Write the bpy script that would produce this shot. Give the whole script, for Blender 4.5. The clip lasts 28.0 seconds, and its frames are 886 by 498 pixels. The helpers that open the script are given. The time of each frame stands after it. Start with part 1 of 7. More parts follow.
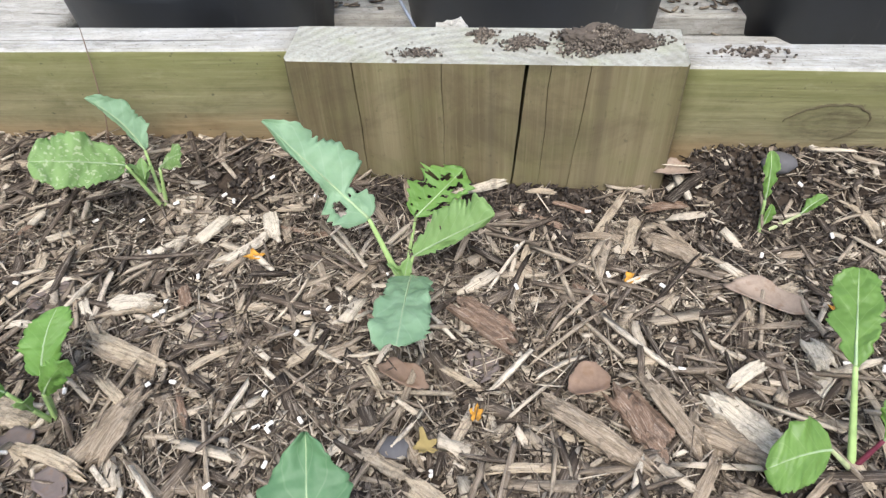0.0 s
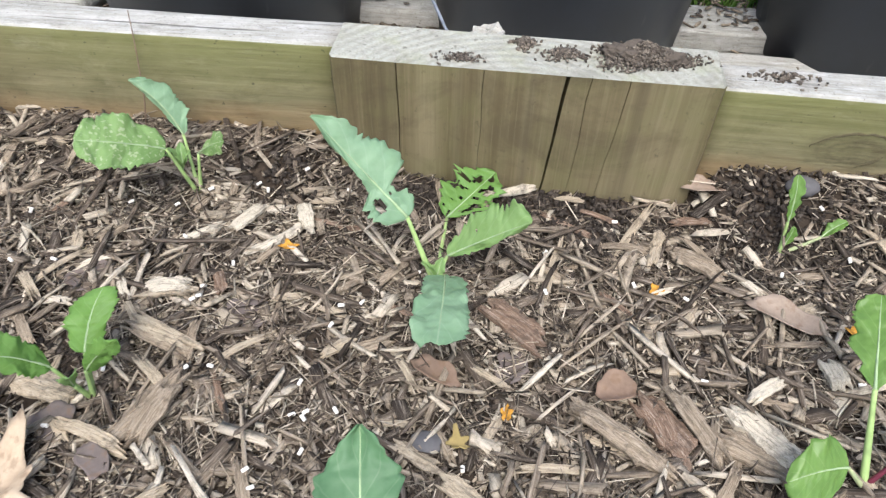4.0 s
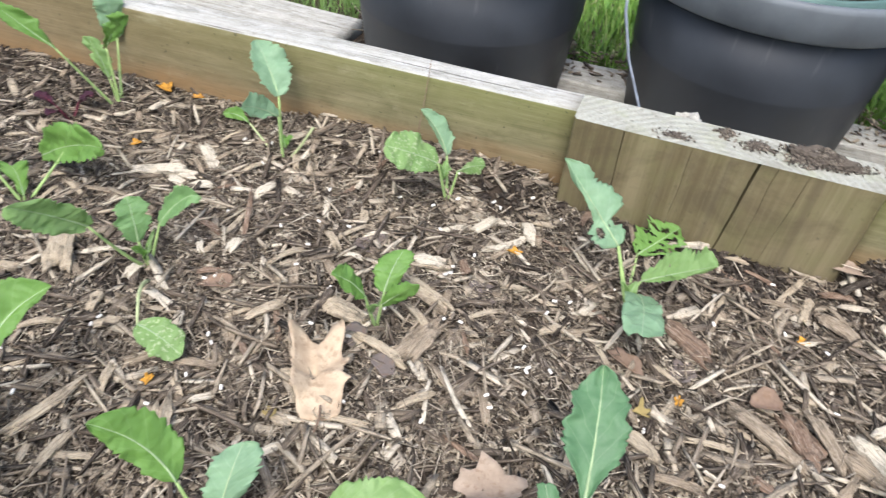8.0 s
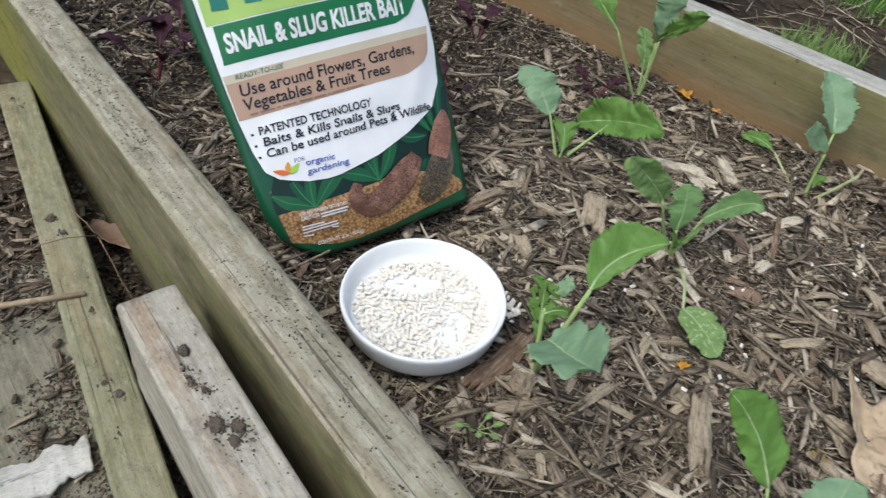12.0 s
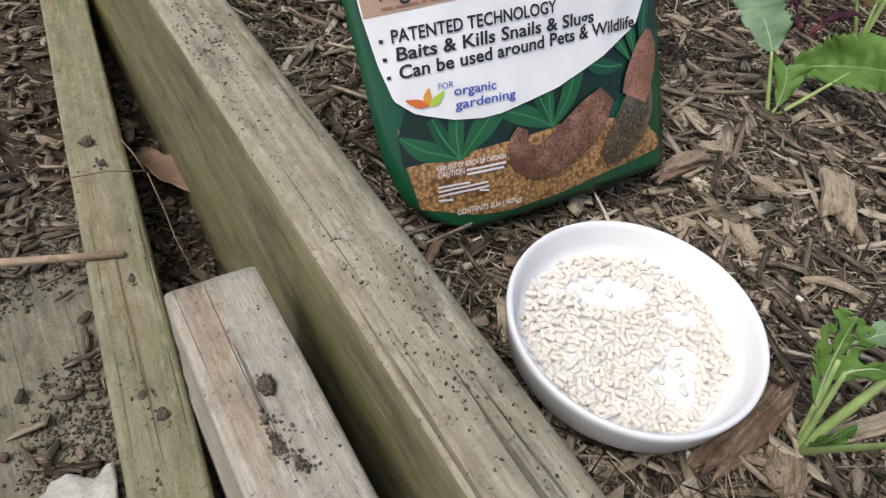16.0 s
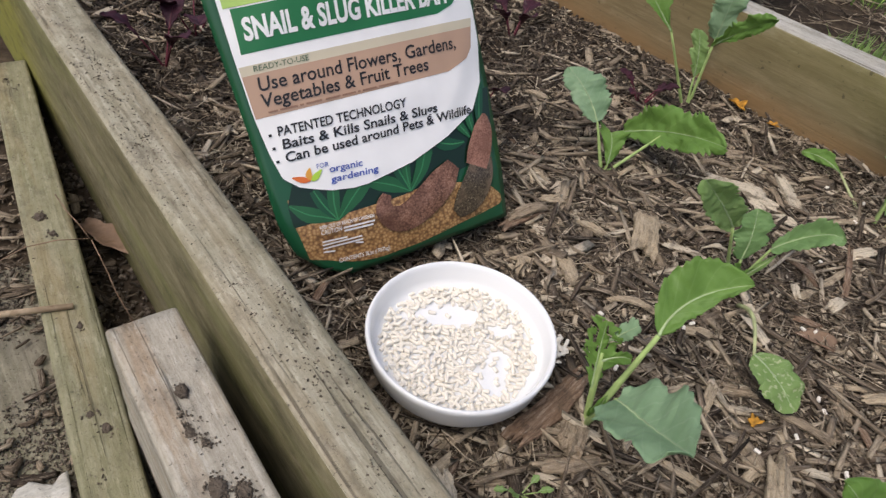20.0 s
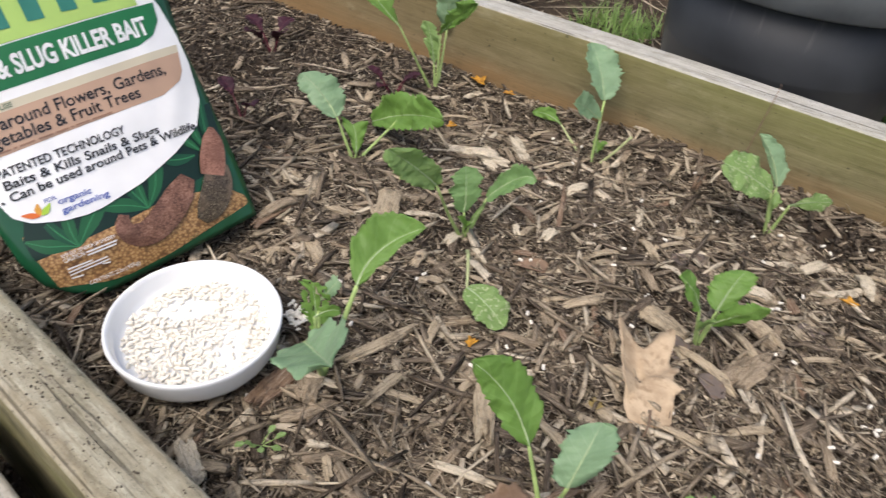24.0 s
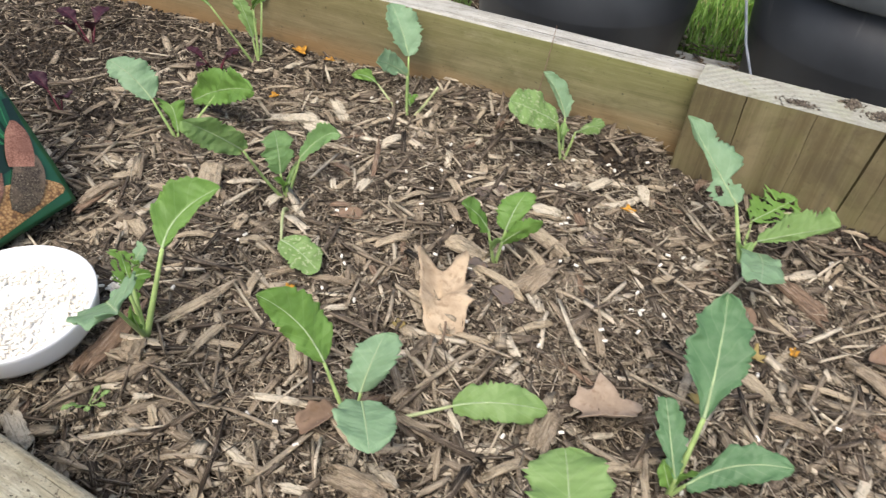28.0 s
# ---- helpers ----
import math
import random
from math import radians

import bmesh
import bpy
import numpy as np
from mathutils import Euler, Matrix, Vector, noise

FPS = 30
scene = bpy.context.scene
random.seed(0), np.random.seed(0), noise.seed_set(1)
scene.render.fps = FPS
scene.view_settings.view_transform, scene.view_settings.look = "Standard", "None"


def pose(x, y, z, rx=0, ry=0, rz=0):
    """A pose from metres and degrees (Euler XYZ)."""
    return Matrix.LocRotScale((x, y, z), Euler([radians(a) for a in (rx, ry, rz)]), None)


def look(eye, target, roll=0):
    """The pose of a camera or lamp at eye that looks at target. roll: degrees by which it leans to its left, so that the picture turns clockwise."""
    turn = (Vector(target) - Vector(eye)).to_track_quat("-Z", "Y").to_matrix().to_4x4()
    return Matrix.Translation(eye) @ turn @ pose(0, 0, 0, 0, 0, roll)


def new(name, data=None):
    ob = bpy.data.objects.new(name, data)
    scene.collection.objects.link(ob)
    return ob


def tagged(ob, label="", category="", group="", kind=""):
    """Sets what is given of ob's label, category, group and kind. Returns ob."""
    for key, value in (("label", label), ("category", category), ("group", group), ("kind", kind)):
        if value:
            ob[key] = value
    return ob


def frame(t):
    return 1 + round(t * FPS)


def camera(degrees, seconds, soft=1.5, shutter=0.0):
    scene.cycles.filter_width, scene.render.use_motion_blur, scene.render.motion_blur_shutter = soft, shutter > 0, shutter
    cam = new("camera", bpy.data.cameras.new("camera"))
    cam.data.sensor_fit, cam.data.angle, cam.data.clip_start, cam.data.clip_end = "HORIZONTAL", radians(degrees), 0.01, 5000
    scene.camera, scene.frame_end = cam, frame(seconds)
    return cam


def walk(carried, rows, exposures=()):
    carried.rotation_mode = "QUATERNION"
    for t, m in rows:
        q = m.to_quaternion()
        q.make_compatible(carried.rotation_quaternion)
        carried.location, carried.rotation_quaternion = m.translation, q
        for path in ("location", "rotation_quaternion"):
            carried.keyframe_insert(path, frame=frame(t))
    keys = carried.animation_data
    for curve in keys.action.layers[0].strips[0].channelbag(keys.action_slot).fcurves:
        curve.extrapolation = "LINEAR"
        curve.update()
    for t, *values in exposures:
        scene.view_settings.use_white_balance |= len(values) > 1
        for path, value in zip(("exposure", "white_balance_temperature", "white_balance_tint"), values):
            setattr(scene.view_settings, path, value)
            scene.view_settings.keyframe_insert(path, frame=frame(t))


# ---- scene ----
cam = camera(65.7, 28.0, 1.3, 0.5)
PATH = [
    (0, (0.166, -0.423, 0.346), (-0.031, 0.978, -1.069), -3.4),
    (0.5, (0.152, -0.404, 0.338), (0.012, 0.983, -1.096), -1.5),
    (1, (0.149, -0.395, 0.331), (0.03, 0.975, -1.121), -0.5),
    (1.5, (0.148, -0.394, 0.335), (0.034, 0.962, -1.13), -0.2),
    (2, (0.142, -0.397, 0.341), (0.025, 0.956, -1.127), -0.1),
    (2.5, (0.141, -0.399, 0.344), (0.009, 0.967, -1.11), -0.3),
    (3, (0.139, -0.405, 0.349), (0.001, 0.967, -1.099), -0.2),
    (3.5, (0.139, -0.417, 0.352), (-0.01, 0.963, -1.089), 0.5),
    (5.5, (0.108, -0.471, 0.392), (-0.059, 0.934, -1.022), 2.8),
    (6, (0.102, -0.487, 0.399), (-0.067, 0.918, -1.015), 3.9),
    (6.5, (0.093, -0.513, 0.409), (-0.122, 0.889, -1.001), 4.2),
    (7, (0.091, -0.533, 0.419), (-0.177, 0.887, -0.963), 3.5),
    (7.5, (0.076, -0.57, 0.429), (-0.253, 0.869, -0.921), 5.1),
    (8, (0.061, -0.591, 0.433), (-0.374, 0.844, -0.89), 5.5),
    (8.5, (0.05, -0.609, 0.436), (-0.479, 0.807, -0.874), 6.4),
    (9, (0.027, -0.643, 0.435), (-0.611, 0.754, -0.846), 7.4),
    (9.5, (0.008, -0.668, 0.429), (-0.74, 0.69, -0.834), 7.6),
    (10, (-0.025, -0.686, 0.411), (-0.865, 0.633, -0.836), 8.1),
    (10.5, (-0.059, -0.703, 0.397), (-0.989, 0.548, -0.857), 8.4),
    (11, (-0.086, -0.714, 0.384), (-1.087, 0.459, -0.89), 8.2),
    (11.5, (-0.099, -0.721, 0.377), (-1.138, 0.399, -0.914), 8.1),
    (12, (-0.12, -0.731, 0.373), (-1.196, 0.343, -0.926), 8.3),
    (12.5, (-0.137, -0.736, 0.361), (-1.234, 0.308, -0.945), 8.0),
    (13, (-0.15, -0.741, 0.351), (-1.259, 0.274, -0.967), 8.2),
    (13.5, (-0.166, -0.744, 0.343), (-1.273, 0.25, -0.994), 8.4),
    (15.5, (-0.263, -0.707, 0.271), (-1.332, 0.215, -1.146), 10.5),
    (16, (-0.274, -0.695, 0.262), (-1.333, 0.219, -1.168), 10.6),
    (16.5, (-0.28, -0.692, 0.257), (-1.323, 0.226, -1.181), 11.4),
    (17, (-0.284, -0.693, 0.254), (-1.319, 0.22, -1.193), 11.6),
    (17.5, (-0.279, -0.696, 0.261), (-1.305, 0.219, -1.192), 11.7),
    (18, (-0.26, -0.695, 0.28), (-1.279, 0.224, -1.174), 10.6),
    (18.5, (-0.231, -0.701, 0.313), (-1.263, 0.242, -1.118), 9.8),
    (19, (-0.21, -0.705, 0.323), (-1.267, 0.277, -1.063), 10.4),
    (19.5, (-0.195, -0.71, 0.341), (-1.258, 0.308, -1.012), 10.6),
    (20, (-0.183, -0.708, 0.343), (-1.252, 0.354, -0.972), 10.6),
    (20.5, (-0.171, -0.705, 0.346), (-1.227, 0.384, -0.957), 10.9),
    (22.5, (-0.132, -0.701, 0.357), (-1.15, 0.45, -0.924), 9.8),
    (23, (-0.102, -0.689, 0.365), (-1.102, 0.487, -0.907), 7.4),
    (23.5, (-0.079, -0.679, 0.374), (-1.022, 0.546, -0.895), 7.1),
    (24, (-0.051, -0.668, 0.379), (-0.934, 0.612, -0.878), 5.8),
    (24.5, (-0.03, -0.664, 0.38), (-0.856, 0.656, -0.876), 5.6),
    (25, (-0.022, -0.666, 0.38), (-0.804, 0.673, -0.883), 6.1),
    (25.5, (-0.011, -0.662, 0.378), (-0.77, 0.686, -0.889), 5.5),
    (26, (-0.005, -0.66, 0.383), (-0.739, 0.697, -0.889), 5.3),
    (26.5, (0.003, -0.662, 0.386), (-0.719, 0.703, -0.885), 5.0),
    (27, (0.015, -0.663, 0.395), (-0.68, 0.711, -0.88), 4.6),
    (27.5, (0.031, -0.667, 0.398), (-0.645, 0.714, -0.882), 4.5),
    (28, (0.051, -0.67, 0.4), (-0.59, 0.711, -0.897), 4.2),
]
EXPOSURES = [
    (0, 0.96, 6150, 10), (3.5, 0.96, 6100, 10), (6, 1.0, 6150, 10), (9.3, 1.06, 6150, 10), (10.2, 0.76, 6200, 8), (11, 0.42, 6200, 7), (12, 0.23, 6200, 6), (13.5, 0.21, 6500, 9),
    (16, 0.14, 6600, 11), (18, 0.09, 6700, 12), (20, 0.07, 6750, 13), (22.5, 0.14, 6800, 12), (23.2, 0.28, 6800, 12), (24, 0.46, 6800, 12), (26, 0.71, 6900, 11), (28, 0.72, 6750, 10)]
walk(cam, [(t, look(eye, target, roll)) for t, eye, target, roll in PATH], EXPOSURES)

# ---- light: bright overcast sky ----
world = bpy.data.worlds.new("world")
scene.world = world
world.use_nodes = True
wn = world.node_tree.nodes
sky = wn.new("ShaderNodeTexSky")
sky.sky_type, sky.sun_disc = "NISHITA", False
sky.sun_elevation, sky.sun_rotation = radians(60), radians(175)
sky.air_density, sky.dust_density, sky.ozone_density = 1.0, 4.0, 1.0
world.node_tree.links.new(sky.outputs[0], wn["Background"].inputs[0])
wn["Background"].inputs[1].default_value = 0.13
sun = new("sun", bpy.data.lights.new("sun", "SUN"))
sun.data.energy, sun.data.angle, sun.data.color = 1.5, radians(36), (1.0, 0.98, 0.95)
sun.matrix_world = look((0.15, -1.45, 2.55), (0, 0, 0))


# ---- helpers ----
def mesh_of(name, verts, faces, smooth=False):
    me = bpy.data.meshes.new(name)
    me.from_pydata([tuple(v) for v in verts], [], [tuple(f) for f in faces])
    if smooth:
        me.polygons.foreach_set("use_smooth", [True] * len(me.polygons))
    me.update()
    return me


def part(name, bm, material, parent=None, label=""):
    """One mesh object from a bmesh or a mesh, under a thing or a part."""
    if isinstance(bm, bpy.types.Mesh):
        me = bm
        me.name = name
    else:
        me = bpy.data.meshes.new(name)
        bm.to_mesh(me)
        bm.free()
    ob = new(name, me)
    if material and not me.materials:
        me.materials.append(material)
    if parent:
        ob.parent = parent
    if label:
        tagged(ob, label)
    return ob


def thing(name, place=(0, 0, 0), label="", category="", group="", kind="", turn=0.0):
    ob = new(name)
    ob.matrix_world = pose(*place, 0, 0, turn)
    ob.empty_display_size = 0.01
    return tagged(ob, label, category, group, kind)


class Nodes:
    """Short names for building a node material."""

    def __init__(self, name, rough=0.7, spec=0.3):
        self.mat = bpy.data.materials.new(name)
        self.mat.use_nodes = True
        self.t = self.mat.node_tree
        self.b = self.t.nodes["Principled BSDF"]
        self.b.inputs["Roughness"].default_value = rough
        self.b.inputs["Specular IOR Level"].default_value = spec

    def add(self, kind, **values):
        node = self.t.nodes.new("ShaderNode" + kind)
        for key, value in values.items():
            if key == "op":
                node.operation = value
            elif key == "blend":
                node.data_type, node.blend_type = "RGBA", value
            elif key == "attr":
                node.attribute_name = value
        return node

    def put(self, node, key, value):
        if hasattr(value, "is_output") or isinstance(value, bpy.types.NodeSocket):
            self.t.links.new(value, node.inputs[key])
        else:
            node.inputs[key].default_value = value
        return node

    def coord(self, which="Object", scale=(1, 1, 1), attr=""):
        if attr:
            out = self.add("Attribute", attr=attr).outputs["Vector"]
        else:
            out = self.add("TexCoord").outputs[which]
        m = self.add("Mapping")
        self.put(m, "Vector", out)
        m.inputs["Scale"].default_value = scale
        return m.outputs[0]

    def noise(self, vec, scale, detail=4, rough=0.6, dist=0.0):
        n = self.add("TexNoise")
        for key, value in (("Vector", vec), ("Scale", scale), ("Detail", detail), ("Roughness", rough), ("Distortion", dist)):
            self.put(n, key, value)
        return n.outputs["Fac"]

    def ramp(self, fac, stops):
        r = self.add("ValToRGB")
        el = r.color_ramp.elements
        while len(el) < len(stops):
            el.new(0.5)
        for e, (at, col) in zip(el, stops):
            e.position = at
            e.color = (*col, 1) if len(col) == 3 else col
        self.put(r, "Fac", fac)
        return r.outputs[0]

    def step(self, fac, low, high):
        m = self.add("MapRange")
        self.put(m, "Value", fac)
        m.inputs["From Min"].default_value, m.inputs["From Max"].default_value = low, high
        return m.outputs[0]

    def mix(self, fac, a, b, blend="MIX"):
        m = self.add("Mix", blend=blend)
        self.put(m, 0, fac)
        self.put(m, 6, (*a, 1) if isinstance(a, tuple) and len(a) == 3 else a)
        self.put(m, 7, (*b, 1) if isinstance(b, tuple) and len(b) == 3 else b)
        return m.outputs[2]

    def math(self, op, a, b=0.0):
        m = self.add("Math", op=op)
        self.put(m, 0, a)
        self.put(m, 1, b)
        return m.outputs[0]

    def bump(self, height, strength=0.4, distance=0.001):
        n = self.add("Bump")
        n.inputs["Strength"].default_value, n.inputs["Distance"].default_value = strength, distance
        self.put(n, "Height", height)
        self.put(self.b, "Normal", n.outputs[0])

    def done(self, colour, rough=None):
        self.put(self.b, "Base Color", (*colour, 1) if isinstance(colour, tuple) else colour)
        if rough is not None:
            self.put(self.b, "Roughness", rough)
        return self.mat


# ---- materials ----
def wood_material(name, stops, green=0.3, dirt=0.3, warm=0.0, crack=0.5):
    """Weathered pressure-treated softwood; the grain runs along local x and wanders a little."""
    n = Nodes(name, 0.88, 0.15)
    grain = n.noise(n.coord(scale=(9, 200, 200)), 1.0, 8, 0.75, 0.9)
    rings = n.noise(n.coord(scale=(1.6, 50, 50)), 1.0, 5, 0.6, 1.6)
    mottle = n.noise(n.coord(scale=(55, 90, 90)), 1.0, 7, 0.75)
    both = n.math("ADD", n.math("ADD", n.math("MULTIPLY", grain, 0.42), n.math("MULTIPLY", rings, 0.28)), n.math("MULTIPLY", mottle, 0.3))
    col = n.ramp(both, stops)
    blotch = n.noise(n.coord(scale=(8, 22, 22)), 1.0, 6, 0.7)
    col = n.mix(n.math("MULTIPLY", n.step(blotch, 0.42, 0.66), green), col, (0.14, 0.155, 0.06))
    if warm:
        patch = n.noise(n.coord(scale=(4, 45, 45)), 1.0, 4, 0.6)
        col = n.mix(n.math("MULTIPLY", n.step(patch, 0.5, 0.64), warm), col, (0.36, 0.215, 0.1))
    stain = n.noise(n.coord(scale=(24, 50, 50)), 1.0, 8, 0.78)
    col = n.mix(n.math("MULTIPLY", n.step(stain, 0.5, 0.68), dirt * 0.75), col, (0.085, 0.073, 0.055))
    pale = n.noise(n.coord(scale=(30, 120, 120)), 1.0, 6, 0.75)
    col = n.mix(n.math("MULTIPLY", n.step(pale, 0.54, 0.7), 0.45), col, tuple(min(0.75, c * 1.35) for c in stops[-1][1]))
    specks = n.noise(n.coord(), 380, 5, 0.75)
    col = n.mix(n.math("MULTIPLY", n.step(specks, 0.58, 0.68), dirt), col, (0.03, 0.026, 0.02))
    lines = n.noise(n.coord(scale=(3.5, 220, 220)), 1.0, 3, 0.6, 0.5)
    split = n.math("MULTIPLY", n.step(lines, 0.62, 0.69), crack)
    col = n.mix(split, col, (0.045, 0.037, 0.027))
    n.bump(n.math("SUBTRACT", n.math("ADD", both, n.math("MULTIPLY", mottle, 0.5)), n.math("MULTIPLY", split, 0.9)), 0.9, 0.0022)
    return n.done(col)


def far_face_material(name, green_from, knot_at=None):
    """Face of a far board; algae grow on it past green_from metres along it."""
    n = Nodes(name, 0.75, 0.3)
    g = n.noise(n.coord(scale=(5, 120, 120)), 1.0, 6, 0.65, 0.6)
    w = n.noise(n.coord(scale=(14, 34, 34)), 1.0, 7, 0.7, 1.0)
    col = n.ramp(n.math("ADD", n.math("MULTIPLY", g, 0.5), n.math("MULTIPLY", w, 0.5)), [(0.3, (0.085, 0.074, 0.04)), (0.5, (0.205, 0.18, 0.1)), (0.7, (0.32, 0.285, 0.17))])
    sep = n.add("SeparateXYZ")
    n.put(sep, 0, n.coord())
    lump = n.noise(n.coord(scale=(7, 20, 20)), 1.0, 4, 0.6)
    high = n.math("ADD", sep.outputs[2], n.math("MULTIPLY", lump, 0.05))
    grown = n.math("ADD", n.math("MULTIPLY", n.step(sep.outputs[0], green_from - 0.45, green_from), 0.5), 0.12)
    col = n.mix(n.math("MULTIPLY", n.step(high, -0.045, 0.02), grown), col, (0.185, 0.2, 0.06))
    bare = n.math("MULTIPLY", n.step(sep.outputs[0], green_from, green_from - 0.5), 0.5)
    col = n.mix(bare, col, (0.25, 0.168, 0.082))
    col = n.mix(n.math("MULTIPLY", n.step(high, -0.03, -0.06), 0.7), col, (0.28, 0.165, 0.072))
    pale = n.noise(n.coord(scale=(14, 30, 30)), 1.0, 5, 0.7)
    col = n.mix(n.math("MULTIPLY", n.step(pale, 0.58, 0.72), 0.35), col, (0.42, 0.39, 0.25))
    dots = n.noise(n.coord(), 170, 2, 0.6)
    col = n.mix(n.math("MULTIPLY", n.step(dots, 0.68, 0.74), 0.6), col, (0.05, 0.045, 0.03))
    fine = n.noise(n.coord(scale=(14, 420, 420)), 1.0, 4, 0.7)
    col = n.mix(n.math("MULTIPLY", n.step(fine, 0.5, 0.7), 0.25), col, (0.09, 0.075, 0.04))
    col = n.mix(n.math("MULTIPLY", n.step(fine, 0.45, 0.3), 0.15), col, (0.42, 0.38, 0.24))
    smear = n.noise(n.coord(scale=(18, 55, 55)), 1.0, 8, 0.78)
    col = n.mix(n.math("MULTIPLY", n.step(smear, 0.55, 0.72), 0.5), col, (0.085, 0.07, 0.036))
    if knot_at:
        dx = n.math("MULTIPLY", n.math("SUBTRACT", sep.outputs[0], knot_at[0]), 0.5)
        dz = n.math("SUBTRACT", sep.outputs[2], knot_at[1])
        far = n.math("SQRT", n.math("ADD", n.math("MULTIPLY", dx, dx), n.math("MULTIPLY", dz, dz)))
        far = n.math("ADD", far, n.math("MULTIPLY", n.math("SUBTRACT", w, 0.5), 0.012))
        rings = n.math("MULTIPLY", n.step(n.math("SINE", n.math("MULTIPLY", far, 1500.0)), -0.2, 0.9), n.step(pale, 0.4, 0.6))
        col = n.mix(n.math("MULTIPLY", n.step(far, 0.021, 0.01), n.math("ADD", n.math("MULTIPLY", rings, 0.25), n.math("MULTIPLY", n.step(smear, 0.35, 0.58), 0.62))), col, (0.055, 0.043, 0.024))
    n.bump(n.math("ADD", g, fine), 0.5, 0.0012)
    return n.done(col)


def mossy_side_material():
    """Outer side of the near board: olive, with yellow-green algae towards its far end."""
    n = Nodes("near_board_side", 0.85, 0.2)
    g = n.noise(n.coord(scale=(9, 130, 130)), 1.0, 7, 0.72, 0.9)
    w = n.noise(n.coord(scale=(30, 70, 70)), 1.0, 7, 0.75, 1.0)
    col = n.ramp(n.math("ADD", n.math("MULTIPLY", g, 0.55), n.math("MULTIPLY", w, 0.45)), [(0.3, (0.085, 0.075, 0.04)), (0.5, (0.2, 0.18, 0.105)), (0.7, (0.32, 0.29, 0.19))])
    sep = n.add("SeparateXYZ")
    n.put(sep, 0, n.coord())
    lump = n.noise(n.coord(scale=(6, 30, 30)), 1.0, 4, 0.6)
    far = n.math("ADD", sep.outputs[0], n.math("MULTIPLY", n.math("SUBTRACT", lump, 0.5), 0.5))
    col = n.mix(n.math("MULTIPLY", n.step(far, 1.1, 0.9), 0.75), col, (0.27, 0.27, 0.05))
    col = n.mix(n.math("MULTIPLY", n.step(lump, 0.5, 0.65), 0.4), col, (0.18, 0.2, 0.06))
    grime = n.noise(n.coord(scale=(16, 40, 40)), 1.0, 7, 0.75)
    col = n.mix(n.math("MULTIPLY", n.step(grime, 0.5, 0.68), 0.6), col, (0.06, 0.052, 0.03))
    n.bump(n.math("ADD", g, w), 0.7, 0.0016)
    return n.done(col)


WOOD_FAR = far_face_material("far_board_face", 1.75)
WOOD_FAR_RIGHT = far_face_material("right_board_face", -1.0, (0.108, -0.045))
WOOD_NEAR = wood_material("near_board_wood", [(0.3, (0.12, 0.104, 0.07)), (0.47, (0.315, 0.288, 0.21)), (0.66, (0.54, 0.51, 0.41))], 0.18, 0.85, 0.12, 0.6)
WOOD_NEAR_SIDE = mossy_side_material()
WOOD_BLOCK = wood_material("offcut_wood", [(0.3, (0.15, 0.128, 0.095)), (0.46, (0.39, 0.36, 0.295)), (0.64, (0.62, 0.59, 0.51))], 0.05, 0.65, 0.45, 0.9)
WOOD_GREEN = wood_material("green_board_wood", [(0.3, (0.12, 0.12, 0.065)), (0.48, (0.265, 0.255, 0.16)), (0.68, (0.43, 0.41, 0.3))], 0.24, 0.7, 0.2, 0.4)
WOOD_GREY = wood_material("grey_plank_wood", [(0.3, (0.11, 0.1, 0.076)), (0.48, (0.25, 0.23, 0.175)), (0.68, (0.4, 0.37, 0.29))], 0.3, 0.9, 0.0, 0.5)


def soil_material():
    n = Nodes("soil", 0.95, 0.15)
    a = n.noise(n.coord(), 60, 8, 0.7)
    b = n.noise(n.coord(), 9, 3, 0.5)
    col = n.ramp(a, [(0.3, (0.022, 0.016, 0.011)), (0.55, (0.06, 0.045, 0.032)), (0.75, (0.12, 0.092, 0.068))])
    col = n.mix(n.step(b, 0.45, 0.7), col, (0.045, 0.034, 0.025))
    n.bump(a, 0.9, 0.004)
    return n.done(col)


SOIL = soil_material()


def chip_material(name, stops, fibre=1.0):
    """Shredded wood: a colour for each piece, torn fibres along it, dust and dirt over it."""
    n = Nodes(name, 0.88, 0.15)
    rnd = n.add("NewGeometry").outputs["Random Per Island"]
    col = n.ramp(rnd, stops)
    fib = n.noise(n.coord(attr="grain", scale=(55, 700, 700)), 1.0, 5, 0.7)
    thin = n.noise(n.coord(attr="grain", scale=(90, 2300, 2300)), 1.0, 3, 0.7)
    both = n.math("ADD", n.math("MULTIPLY", fib, 0.6), n.math("MULTIPLY", thin, 0.4))
    col = n.mix(n.math("MULTIPLY", n.step(both, 0.5, 0.66), 0.75 * fibre), col, (0.035, 0.027, 0.021))
    col = n.mix(n.math("MULTIPLY", n.step(both, 0.5, 0.36), 0.5 * fibre), col, (0.58, 0.5, 0.4))
    dirt = n.noise(n.coord(), 110, 6, 0.7)
    col = n.mix(n.math("MULTIPLY", n.step(dirt, 0.5, 0.68), 0.6), col, (0.055, 0.043, 0.034))
    dust = n.noise(n.coord(), 900, 3, 0.7)
    col = n.mix(n.math("MULTIPLY", n.step(dust, 0.56, 0.7), 0.35), col, (0.045, 0.037, 0.03))
    n.bump(both, 0.9, 0.0012)
    return n.done(col)


